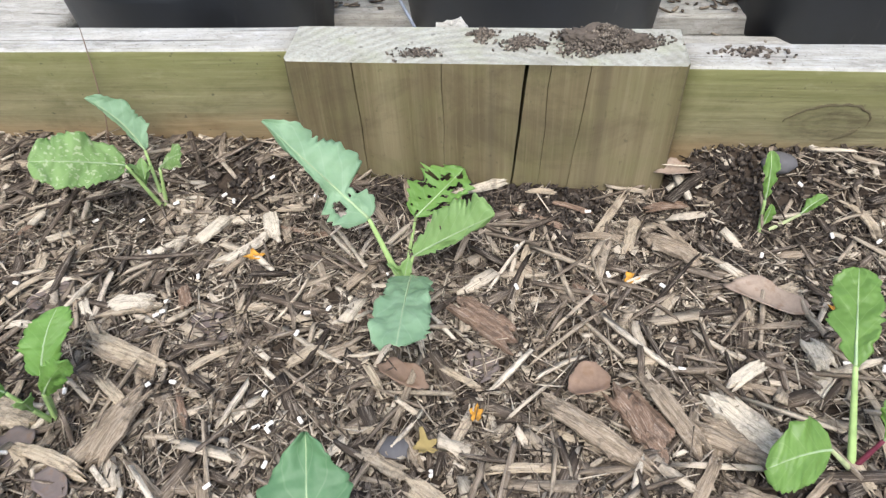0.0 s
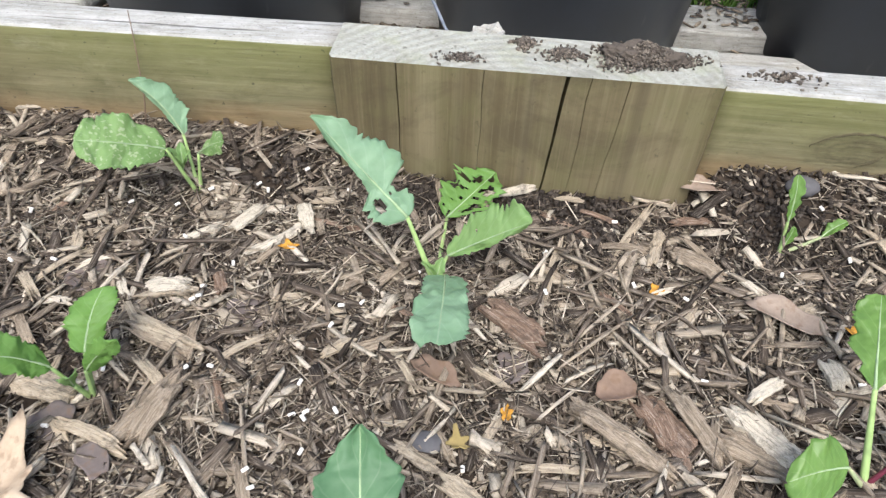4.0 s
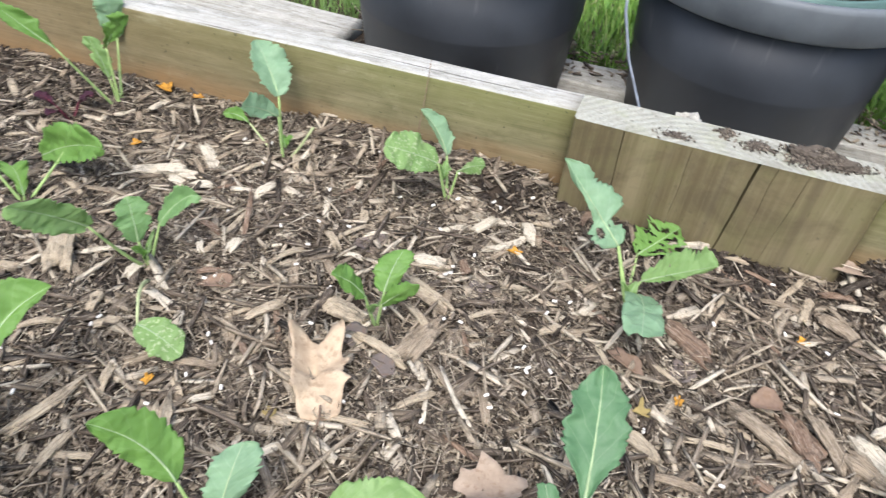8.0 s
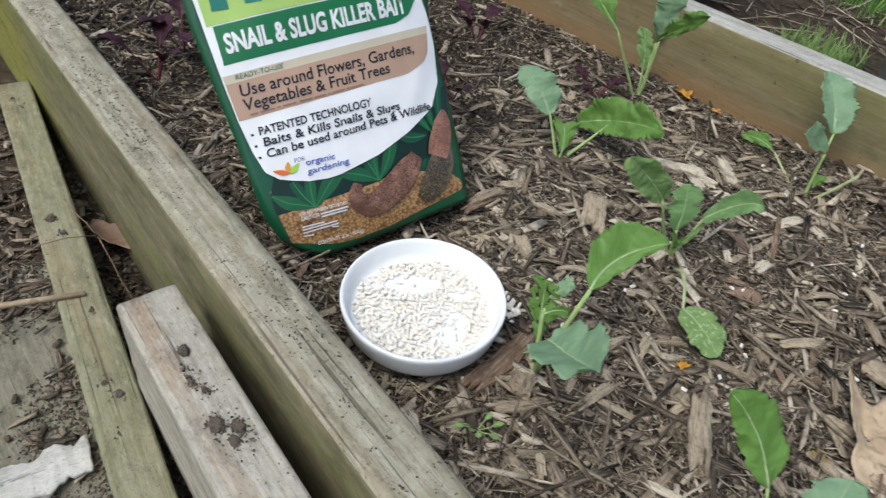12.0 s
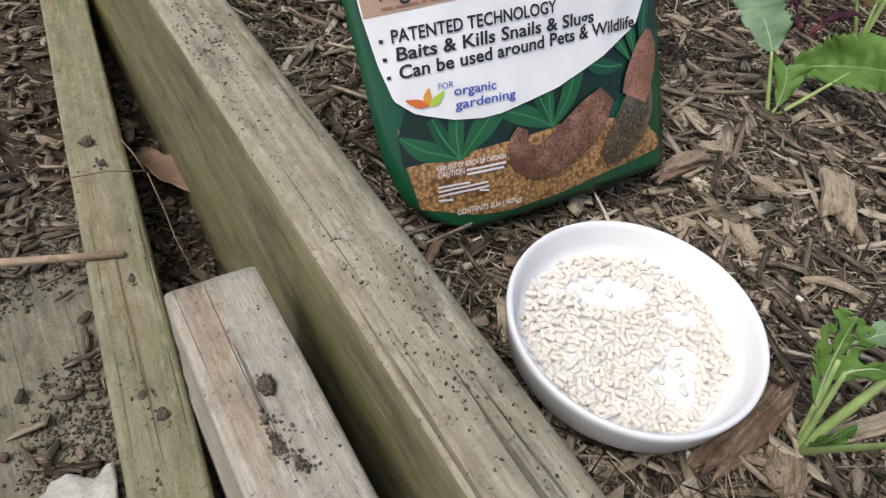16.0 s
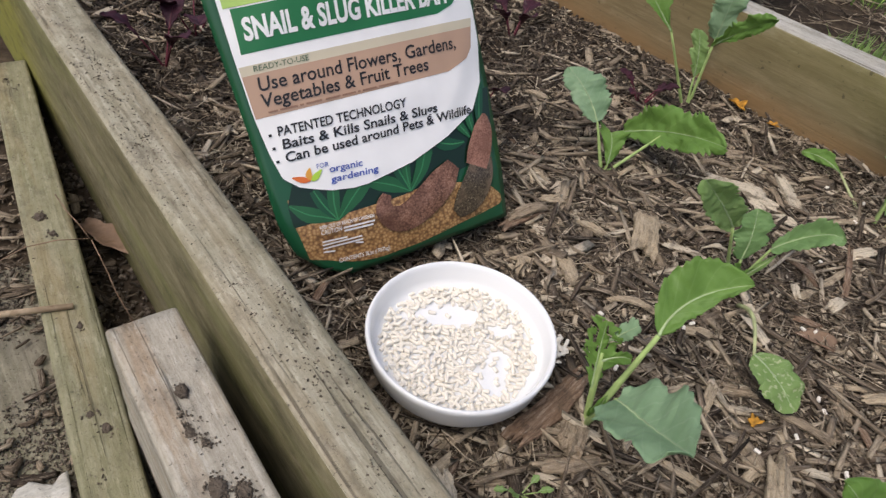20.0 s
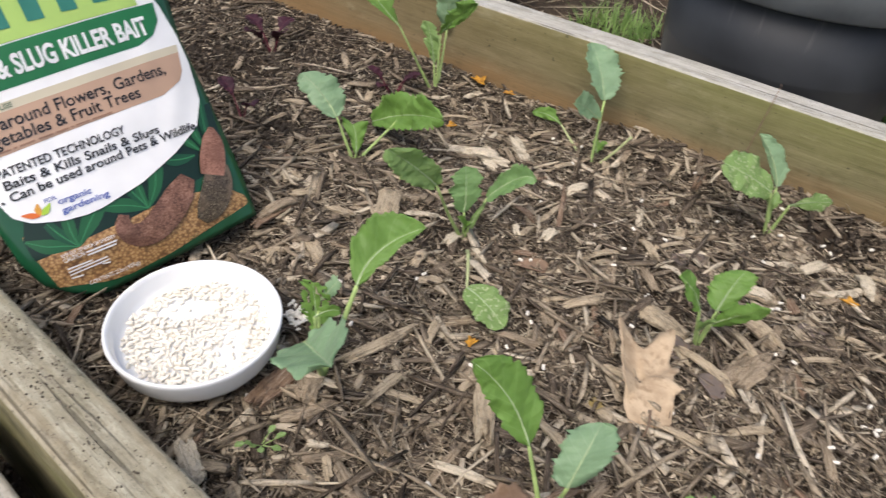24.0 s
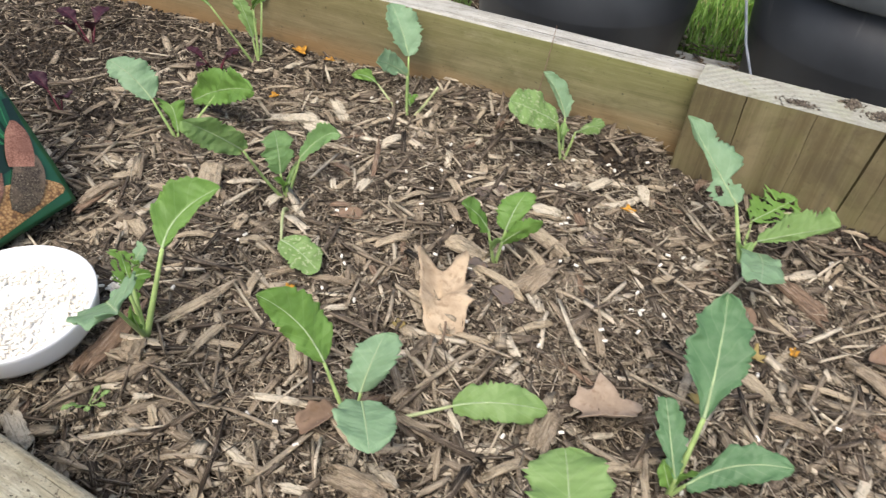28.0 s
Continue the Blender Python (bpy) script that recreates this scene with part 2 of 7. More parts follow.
CHIP = chip_material("shredded_wood", [(0.0, (0.03, 0.023, 0.017)), (0.28, (0.11, 0.084, 0.061)), (0.54, (0.245, 0.195, 0.138)), (0.79, (0.42, 0.35, 0.252)), (1.0, (0.7, 0.615, 0.475))])
CRUMB = chip_material("soil_crumbs", [(0.0, (0.02, 0.016, 0.013)), (0.5, (0.048, 0.038, 0.03)), (1.0, (0.11, 0.09, 0.071))], 0.3)
DUST = chip_material("dry_soil", [(0.0, (0.055, 0.046, 0.037)), (0.5, (0.13, 0.107, 0.084)), (1.0, (0.27, 0.23, 0.18))], 0.4)
DULL_CHIP = chip_material("weathered_chips", [(0.0, (0.035, 0.026, 0.019)), (0.4, (0.1, 0.076, 0.053)), (0.75, (0.2, 0.157, 0.11)), (1.0, (0.42, 0.35, 0.25))])
CHIPS = [chip_material(name, [(0.0, dark), (1.0, light)]) for name, dark, light in (
    ("dark_bark", (0.17, 0.11, 0.072), (0.24, 0.16, 0.108)), ("brown_wood", (0.25, 0.196, 0.135), (0.33, 0.262, 0.182)),
    ("tan_wood", (0.38, 0.307, 0.21), (0.46, 0.38, 0.265)), ("pale_wood", (0.54, 0.465, 0.345), (0.66, 0.59, 0.46)))]
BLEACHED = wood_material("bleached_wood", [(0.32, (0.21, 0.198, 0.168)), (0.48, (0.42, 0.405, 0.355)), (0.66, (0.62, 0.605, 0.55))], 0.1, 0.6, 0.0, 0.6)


# ---- ground ----
def bed_height(x, y):
    """Surface of the mulch: gently uneven, a little lower along the stake."""
    z = 0.007 * noise.noise(Vector((x * 6, y * 6, 0.3))) + 0.004 * noise.noise(Vector((x * 17, y * 17, 2.1)))
    z -= 0.012 * math.exp(-(((x - 0.35) / 0.06) ** 2 + ((y + 0.02) / 0.05) ** 2))
    z -= 0.012 * math.exp(-(((x + 0.125) / 0.03) ** 2 + ((y + 0.225) / 0.03) ** 2))
    # pressed down in front of the bag
    along = 1 / (1 + math.exp(-(y + 0.53) / 0.008)) - 1 / (1 + math.exp(-(y + 0.355) / 0.008))
    z -= 0.015 * along * math.exp(-(((x + 0.455) / 0.035) ** 2))
    # heaped against the far boards, but not in front of the stake
    clear = 1 / (1 + math.exp(-(x + 0.012) / 0.006)) - 1 / (1 + math.exp(-(x - 0.293) / 0.006))
    f = min(1.0, max(0.0, (y + 0.06) / 0.075))
    tall = 0.032 if x > 0.1 else 0.006 + 0.015 / (1 + math.exp(-(x + 0.27) / 0.05))
    z += tall * f * f * (3 - 2 * f) * (1 - clear)
    return z - 0.004


BEAM_SLOPE = -0.02


def beam_line(x):
    """The y of the near board's inner edge."""
    return -0.574 + (x + 0.3) * BEAM_SLOPE


def grid_mesh(name, xs, ys, height):
    verts = [(x, y, height(x, y)) for y in ys for x in xs]
    nx = len(xs)
    faces = [(j * nx + i, j * nx + i + 1, (j + 1) * nx + i + 1, (j + 1) * nx + i) for j in range(len(ys) - 1) for i in range(nx - 1)]
    return mesh_of(name, verts, faces, True)


def bed_sheet():
    xs, fs = np.linspace(-1.9, 1.2, 156), np.linspace(0, 1, 36)
    verts = []
    for f in fs:
        for x in xs:
            y = beam_line(x) - 0.006 + f * (0.056 - beam_line(x))
            verts.append((x, y, bed_height(x, y)))
    nx = len(xs)
    faces = [(j * nx + i, j * nx + i + 1, (j + 1) * nx + i + 1, (j + 1) * nx + i) for j in range(35) for i in range(nx - 1)]
    return mesh_of("bed_soil", verts, faces, True)


bed_soil = tagged(part("bed_soil", bed_sheet(), SOIL),
                  "dark damp garden soil under shredded wood mulch", "soil", kind="structure")


def ground_height(x, y):
    z = -0.1 + 0.008 * noise.noise(Vector((x * 5, y * 5, 4)))
    return z


def far_ground():
    xs = np.unique(np.concatenate([np.linspace(-4, 4, 100), [-400, -60, -15, 15, 60, 400]]))
    ys = np.unique(np.concatenate([np.linspace(-3, 5, 100), [-400, -60, -15, 15, 60, 400]]))
    return grid_mesh("ground", xs, ys, ground_height)


def ground_material():
    """Bare earth close to the bed, lawn farther out."""
    n = Nodes("earth_and_lawn", 0.95, 0.15)
    a = n.noise(n.coord(), 60, 8, 0.7)
    col = n.ramp(a, [(0.3, (0.03, 0.022, 0.015)), (0.55, (0.07, 0.053, 0.037)), (0.75, (0.13, 0.1, 0.072))])
    sep = n.add("SeparateXYZ")
    n.put(sep, 0, n.coord())
    ragged = n.math("MULTIPLY", n.math("SUBTRACT", n.noise(n.coord(), 3, 4, 0.6), 0.5), 0.5)
    back = n.step(n.math("ADD", sep.outputs[1], ragged), 0.9, 1.0)
    front = n.step(n.math("ADD", sep.outputs[1], ragged), -1.5, -1.7)
    side = n.step(n.math("ADD", n.math("ABSOLUTE", sep.outputs[0]), ragged), 2.6, 2.8)
    far = n.math("MINIMUM", n.math("ADD", n.math("ADD", back, front), side), 1.0)
    turf = n.ramp(n.noise(n.coord(), 40, 6, 0.7), [(0.3, (0.025, 0.055, 0.013)), (0.7, (0.07, 0.13, 0.03))])
    n.bump(a, 0.9, 0.004)
    return n.done(n.mix(far, col, turf))


ground = tagged(part("ground", far_ground(), ground_material()), "bare brown earth around the raised bed with lawn beyond", "ground", kind="structure")


def shards(count, where, length, width, thick, tilt, seed, lift=0.0, square=False, plain_=False):
    """Vertices, faces and grain coordinates of many splinters of wood. where(rng, n): n rows of x, y, z."""
    rng = np.random.default_rng(seed)
    c = where(rng, count)
    n = len(c)
    ln = rng.uniform(*length, n) * rng.choice([1, 0.7, 1.3], n)
    wd = rng.uniform(*width, n)
    th = rng.uniform(*thick, n)
    sec = np.array([[-0.5, 0.74], [-0.12, 1.0], [0.2, 0.94], [0.5, 0.68]])
    if square:
        sec[[0, 3], 1] = 0.85
    if plain_:
        sec = sec[[0, 3]]
    last = len(sec) - 1
    m = 4 * len(sec)
    box = np.array([[-1, -1], [1, -1], [1, 1], [-1, 1]]) * 0.5
    loc = np.zeros((n, m, 3))
    for i, (s, w) in enumerate(sec):
        for j, (a, b) in enumerate(box):
            k = 4 * i + j
            loc[:, k, 0] = s * ln + rng.normal(0, 0.06, n) * ln
            loc[:, k, 1] = a * wd * w * (1 + rng.normal(0, 0.18, n)) + (i in (0, last)) * rng.normal(0, 0.12, n) * wd
            loc[:, k, 2] = b * th * (0.55 + 0.45 * w) * (1 + rng.normal(0, 0.15, n))
    bend = rng.normal(0, 0.09, n)[:, None]
    loc[:, :, 1] += bend * (loc[:, :, 0] ** 2) / (ln[:, None] + 1e-6)
    yaw, pit, rol = rng.uniform(0, 2 * np.pi, n), rng.normal(0, tilt, n), rng.normal(0, tilt * 1.6, n)
    cy, sy, cp, sp, cr, sr = np.cos(yaw), np.sin(yaw), np.cos(pit), np.sin(pit), np.cos(rol), np.sin(rol)
    x, y, z = loc[..., 0], loc[..., 1], loc[..., 2]
    y, z = y * cr[:, None] - z * sr[:, None], y * sr[:, None] + z * cr[:, None]
    x, z = x * cp[:, None] + z * sp[:, None], -x * sp[:, None] + z * cp[:, None]
    x, y = x * cy[:, None] - y * sy[:, None], x * sy[:, None] + y * cy[:, None]
    out = np.stack([x, y, z], -1) + c[:, None, :]
    out[..., 2] += lift + (rng.random(n) * 0.5 * th)[:, None]
    quads = [(4 * i + j, 4 * i + (j + 1) % 4, 4 * i + 4 + (j + 1) % 4, 4 * i + 4 + j) for i in range(last) for j in range(4)] + [(3, 2, 1, 0), (m - 4, m - 3, m - 2, m - 1)]
    faces = (np.array(quads)[None] + m * np.arange(n)[:, None, None]).reshape(-1, 4)
    grain = loc + rng.uniform(0, 5, (n, 1, 3))
    return out.reshape(-1, 3), faces, grain.reshape(-1, 3)


def joined(name, groups):
    """One mesh from several groups of splinters."""
    verts = np.concatenate([g[0] for g in groups])
    grain = np.concatenate([g[2] for g in groups])
    starts = np.cumsum([0] + [len(g[0]) for g in groups[:-1]])
    faces = np.concatenate([g[1] + s for g, s in zip(groups, starts)])
    me = bpy.data.meshes.new(name)
    me.vertices.add(len(verts))
    me.vertices.foreach_set("co", verts.astype(np.float32).ravel())
    me.loops.add(faces.size)
    me.loops.foreach_set("vertex_index", faces.astype(np.int32).ravel())
    me.polygons.add(len(faces))
    me.polygons.foreach_set("loop_start", (np.arange(len(faces)) * 4).astype(np.int32))
    me.update(calc_edges=True)
    at = me.attributes.new("grain", "FLOAT_VECTOR", "POINT")
    at.data.foreach_set("vector", grain.astype(np.float32).ravel())
    me.validate()
    return me


def over_bed(x0, x1, y0, y1, keep=None):
    def pick(rng, n):
        x = rng.uniform(x0, x1, n)
        y = rng.uniform(y0, y1, n)
        ok = (y > beam_line(x) + 0.004) & ~((x > -0.004) & (x < 0.286) & (y > -0.002))
        if keep:
            ok &= rng.random(n) < keep(x, y)
        x, y = x[ok], y[ok]
        return np.stack([x, y, [bed_height(a, b) for a, b in zip(x, y)]], -1) if len(x) else np.zeros((0, 3))
    return pick


def mulched(x, y):
    """How thick the mulch lies: thin on the bare soil behind the bag and beside the stake."""
    d = 1 / (1 + np.exp((x + 0.62 - 0.35 * (y + 0.3)) * -22))
    d = 0.42 + 0.58 * d
    for a, b, r in ((0.335, -0.015, 0.06), (0.2, -0.025, 0.05), (0.085, -0.02, 0.03), (-0.135, -0.228, 0.022), (-0.335, -0.265, 0.028), (0.13, -0.02, 0.05), (-0.05, -0.02, 0.03), (0.33, -0.25, 0.03), (-0.58, -0.24, 0.045), (-0.75, -0.18, 0.07)):
        d = d * (1 - 0.93 * np.exp(-((x - a) ** 2 + (y - b) ** 2) / r**2))
    return d


mulch_groups = [
    shards(1900, over_bed(-1.0, 0.6, -0.62, 0.02, mulched), (0.014, 0.042), (0.003, 0.0085), (0.0015, 0.0035), 0.16, 1, 0.003, True),
    shards(1500, over_bed(-1.0, 0.6, -0.62, 0.02, mulched), (0.02, 0.055), (0.0015, 0.004), (0.0012, 0.003), 0.14, 12, 0.006),
    shards(9500, over_bed(-1.1, 0.6, -0.62, 0.02, mulched), (0.008, 0.027), (0.0018, 0.0055), (0.001, 0.0025), 0.22, 2, 0.0015),
    shards(46000, over_bed(-1.1, 0.6, -0.62, 0.02, mulched), (0.005, 0.018), (0.0008, 0.0026), (0.0006, 0.0014), 0.3, 3, 0.0015, plain_=True),
    shards(14000, over_bed(-0.95, 0.55, -0.62, 0.02, mulched), (0.003, 0.008), (0.002, 0.005), (0.0006, 0.002), 0.45, 8, 0.0015, True, True),
    shards(26000, over_bed(-0.9, 0.5, -0.6, 0.02, mulched), (0.009, 0.034), (0.0004, 0.0011), (0.0003, 0.0008), 0.22, 9, 0.004, plain_=True),
]
tagged(part("mulch", joined("mulch", mulch_groups), CHIP), "shredded brown and tan wood mulch covering the bed", "mulch", kind="stuff")
crumb_groups = [
    shards(900, over_bed(-1.3, -0.42, -0.62, 0.02, lambda x, y: 1.05 - mulched(x, y)), (0.003, 0.012), (0.003, 0.01), (0.002, 0.007), 0.7, 5, 0.0, True),
    shards(9000, over_bed(-1.3, -0.42, -0.62, 0.02, lambda x, y: 1.05 - mulched(x, y)), (0.0015, 0.007), (0.0015, 0.006), (0.001, 0.004), 0.6, 10, 0.002, True, True),
    shards(16000, over_bed(-1.1, -0.5, -0.62, 0.02, lambda x, y: 1.05 - mulched(x, y)), (0.0008, 0.003), (0.0008, 0.0025), (0.0006, 0.002), 0.6, 11, 0.004, True, True),
    shards(9000, over_bed(-0.6, 0.5, -0.5, 0.02, lambda x, y: 0.75 - 0.75 * mulched(x, y)), (0.003, 0.008), (0.003, 0.007), (0.002, 0.005), 0.6, 6, 0.001, True, True),
    shards(9000, over_bed(-0.05, 0.45, -0.1, 0.02, lambda x, y: 1.0 - mulched(x, y)), (0.0008, 0.004), (0.0008, 0.0035), (0.0006, 0.003), 0.6, 13, 0.002, True, True),
    shards(5000, over_bed(-1.1, 0.6, -0.62, 0.02), (0.002, 0.006), (0.002, 0.005), (0.001, 0.003), 0.6, 7, 0.001, True, True),
]
tagged(part("soil_crumbs", joined("soil_crumbs", crumb_groups), CRUMB), "dark crumbly soil between the wood chips", "soil", kind="stuff")


# ---- boards ----
def board_mesh(name, length, width, height, radius=0.003, seed=1, rough=0.0006, slices=60):
    """A sawn board with softened, slightly uneven edges; length along x from 0, top at z = 0."""
    prof = []
    for cx, cz, a0 in ((width / 2 - radius, -radius, 0), (-width / 2 + radius, -radius, 90), (-width / 2 + radius, -height + radius, 180), (width / 2 - radius, -height + radius, 270)):
        for k in range(4):
            a = radians(a0 + 30 * k)
            prof.append((cx + radius * math.cos(a), cz + radius * math.sin(a)))
    # more points along the top and the sides
    dense = []
    for i, p in enumerate(prof):
        q = prof[(i + 1) % len(prof)]
        dense.append(p)
        gap = math.dist(p, q)
        if gap > 0.008:
            m = int(gap / 0.006)
            dense += [(p[0] + (q[0] - p[0]) * k / m, p[1] + (q[1] - p[1]) * k / m) for k in range(1, m)]
    m = len(dense)
    verts, faces = [], []
    for i in range(slices + 1):
        x = length * i / slices
        for y, z in dense:
            d = rough * noise.noise(Vector((x * 9 + seed, y * 90, z * 90))) + 2 * rough * noise.noise(Vector((x * 4 + seed, y * 12, z * 12 + 7)))
            s = 1 + d / max(abs(y), abs(z + height / 2), 0.005)
            verts.append((x, y * s, (z + height / 2) * s - height / 2))
    for i in range(slices):
        for j in range(m):
            faces.append((i * m + j, (i + 1) * m + j, (i + 1) * m + (j + 1) % m, i * m + (j + 1) % m))
    faces.append(tuple(range(m)))
    faces.append(tuple(slices * m + j for j in reversed(range(m))))
    me = mesh_of(name, verts, faces, True)
    bm = bmesh.new()
    bm.from_mesh(me)
    bmesh.ops.recalc_face_normals(bm, faces=bm.faces[:])
    bm.to_mesh(me)
    bm.free()
    return me


def laid(ob, a, b):
    """Lays a board from the point a towards b (centre line of its top)."""
    a, b = Vector(a), Vector(b)
    ob.matrix_world = Matrix.Translation(a) @ (b - a).to_track_quat("X", "Z").to_matrix().to_4x4()
    return ob


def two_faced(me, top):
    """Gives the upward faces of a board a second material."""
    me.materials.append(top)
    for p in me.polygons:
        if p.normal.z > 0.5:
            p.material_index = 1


FAR_TOP = 0.097


def far_line(x):
    """The y of the far board's inner face."""
    return (0.024 if x < 0.1 else 0.014) + 0.03 * min(x, 0.0)


def far_part(x0, x1, top, seed, label, wood):
    ob = tagged(part("far_board", board_mesh("far_board", x1 - x0, 0.038, 0.2, 0.003, seed), wood), label, "board", kind="structure")
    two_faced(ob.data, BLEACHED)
    return laid(ob, (x0, far_line(x0) + 0.019, top), (x1, far_line(x1) + 0.019, top))


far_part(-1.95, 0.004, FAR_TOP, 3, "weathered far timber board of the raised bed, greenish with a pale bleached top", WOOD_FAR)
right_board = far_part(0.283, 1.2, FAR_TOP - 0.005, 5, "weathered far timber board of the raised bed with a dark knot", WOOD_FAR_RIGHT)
def knot_ring(rx, rz, start, end, thick, seed):
    """A broken oval line of dark wood standing a hair proud of the face."""
    verts, count = [], 40
    for k in range(count + 1):
        f = k / count
        a = radians(start + (end - start) * f)
        w = thick * (0.25 + 0.9 * math.sin(math.pi * f)) * (1 + 0.7 * noise.noise(Vector((k * 0.45, seed, 0))))
        e = 1 + 0.07 * noise.noise(Vector((k * 0.3, seed, 3)))
        for d, y in ((-w, 0.0008), (0, -0.0004), (w, 0.0008)):
            verts.append(((rx + d) * e * math.cos(a), y, (rz + d) * e * math.sin(a)))
    return mesh_of("knot", verts, [(3 * k + j, 3 * k + j + 1, 3 * k + 4 + j, 3 * k + 3 + j) for k in range(count) for j in range(2)], True)


KNOT = wood_material("dark_knot", [(0.3, (0.05, 0.041, 0.025)), (0.5, (0.105, 0.088, 0.05)), (0.7, (0.17, 0.145, 0.082))], 0.1, 0.6, 0.0, 0.2)
for rx, rz, start, end, thick, seed in ((0.031, 0.0165, -20, 150, 0.0015, 1), (0.0285, 0.0145, -75, -25, 0.0017, 2)):
    knot = part("knot", knot_ring(rx, rz, start, end, thick, seed), KNOT, right_board, "dark broken ring of a knot")
    knot.matrix_world = Matrix.Translation((0.386, 0.0136, 0.047)) @ Matrix.Rotation(radians(-12), 4, "Y")
near_board = tagged(part("near_board", board_mesh("near_board", 3.1, 0.042, 0.16, 0.006, 8, 0.0009, 160), WOOD_NEAR_SIDE),
                    "grey weathered near timber board of the raised bed with dirt specks", "board", kind="structure")
two_faced(near_board.data, WOOD_NEAR)
laid(near_board, (-1.9, beam_line(-1.9) - 0.021, 0.057), (0.4, beam_line(0.4) - 0.021, 0.057))
for x in (-1.925, 1.225):
    end = tagged(part("end_board", board_mesh("end_board", 0.66, 0.04, 0.16, 0.004, 27), WOOD_GREY), "weathered end board closing the raised bed", "board", kind="structure")
    laid(end, (x, beam_line(x) - 0.03, 0.05), (x, 0.03, 0.05))

# ---- stake ----


def end_grain_material():
    n = Nodes("end_grain", 0.85, 0.2)
    m = n.coord(scale=(1, 1, 1))
    d = n.add("VectorMath", op="DISTANCE")
    n.put(d, 0, m)
    d.inputs[1].default_value = (0.14, -0.07, 0.0)
    wob = n.noise(n.coord(), 18, 3, 0.5)
    r = n.math("ADD", n.math("MULTIPLY", d.outputs["Value"], 760.0), n.math("MULTIPLY", wob, 7.0))
    ring = n.math("SINE", r)
    fine = n.noise(n.coord(), 400, 4, 0.7)
    col = n.ramp(n.math("ADD", n.math("MULTIPLY", n.math("MULTIPLY", ring, n.step(wob, 0.3, 0.75)), 0.2), n.math("MULTIPLY", fine, 1.0)), [(0.1, (0.22, 0.215, 0.165)), (0.5, (0.36, 0.355, 0.295)), (0.9, (0.48, 0.475, 0.41))])
    grey = n.noise(n.coord(scale=(30, 40, 40)), 1.0, 6, 0.75, 0.6)
    col = n.mix(n.math("MULTIPLY", n.step(grey, 0.47, 0.66), 0.55), col, (0.2, 0.185, 0.15))
    moss = n.noise(n.coord(), 26, 4, 0.6)
    col = n.mix(n.math("MULTIPLY", n.step(moss, 0.5, 0.66), 0.4), col, (0.27, 0.29, 0.15))
    spots = n.noise(n.coord(), 160, 3, 0.6)
    col = n.mix(n.math("MULTIPLY", n.step(spots, 0.62, 0.72), 0.6), col, (0.1, 0.09, 0.07))
    n.bump(ring, 0.3, 0.0008)
    return n.done(col)


def stake_material():
    """Face of the upright board: grain runs up and down."""
    n = Nodes("stake_face", 0.75, 0.3)
    g = n.noise(n.coord(scale=(75, 75, 2.5)), 1.0, 5, 0.6, 0.5)
    big = n.noise(n.coord(scale=(22, 22, 1.2)), 1.0, 3, 0.5, 0.6)
    col = n.ramp(n.math("ADD", n.math("MULTIPLY", g, 0.45), n.math("MULTIPLY", big, 0.55)), [(0.34, (0.045, 0.034, 0.018)), (0.45, (0.135, 0.107, 0.053)), (0.66, (0.23, 0.192, 0.105))])
    green = n.noise(n.coord(), 20, 4, 0.6)
    col = n.mix(n.math("MULTIPLY", n.step(green, 0.45, 0.65), 0.35), col, (0.16, 0.16, 0.062))
    damp = n.noise(n.coord(scale=(9, 9, 16)), 1.0, 6, 0.7, 0.8)
    col = n.mix(n.math("MULTIPLY", n.step(damp, 0.48, 0.66), 0.5), col, (0.07, 0.054, 0.03))
    fine = n.noise(n.coord(scale=(420, 420, 12)), 1.0, 4, 0.7)
    col = n.mix(n.math("MULTIPLY", n.step(fine, 0.5, 0.7), 0.25), col, (0.09, 0.07, 0.038))
    col = n.mix(n.math("MULTIPLY", n.step(fine, 0.46, 0.3), 0.15), col, (0.38, 0.34, 0.21))
    spots = n.noise(n.coord(scale=(160, 160, 90)), 1.0, 4, 0.7)
    col = n.mix(n.math("MULTIPLY", n.step(spots, 0.6, 0.72), 0.5), col, (0.05, 0.043, 0.027))
    streak = n.noise(n.coord(scale=(38, 38, 0.8)), 1.0, 2, 0.5)
    col = n.mix(n.math("MULTIPLY", n.step(streak, 0.56, 0.68), 0.55), col, (0.075, 0.06, 0.034))
    n.bump(n.math("ADD", g, fine), 0.5, 0.001)
    return n.done(col)


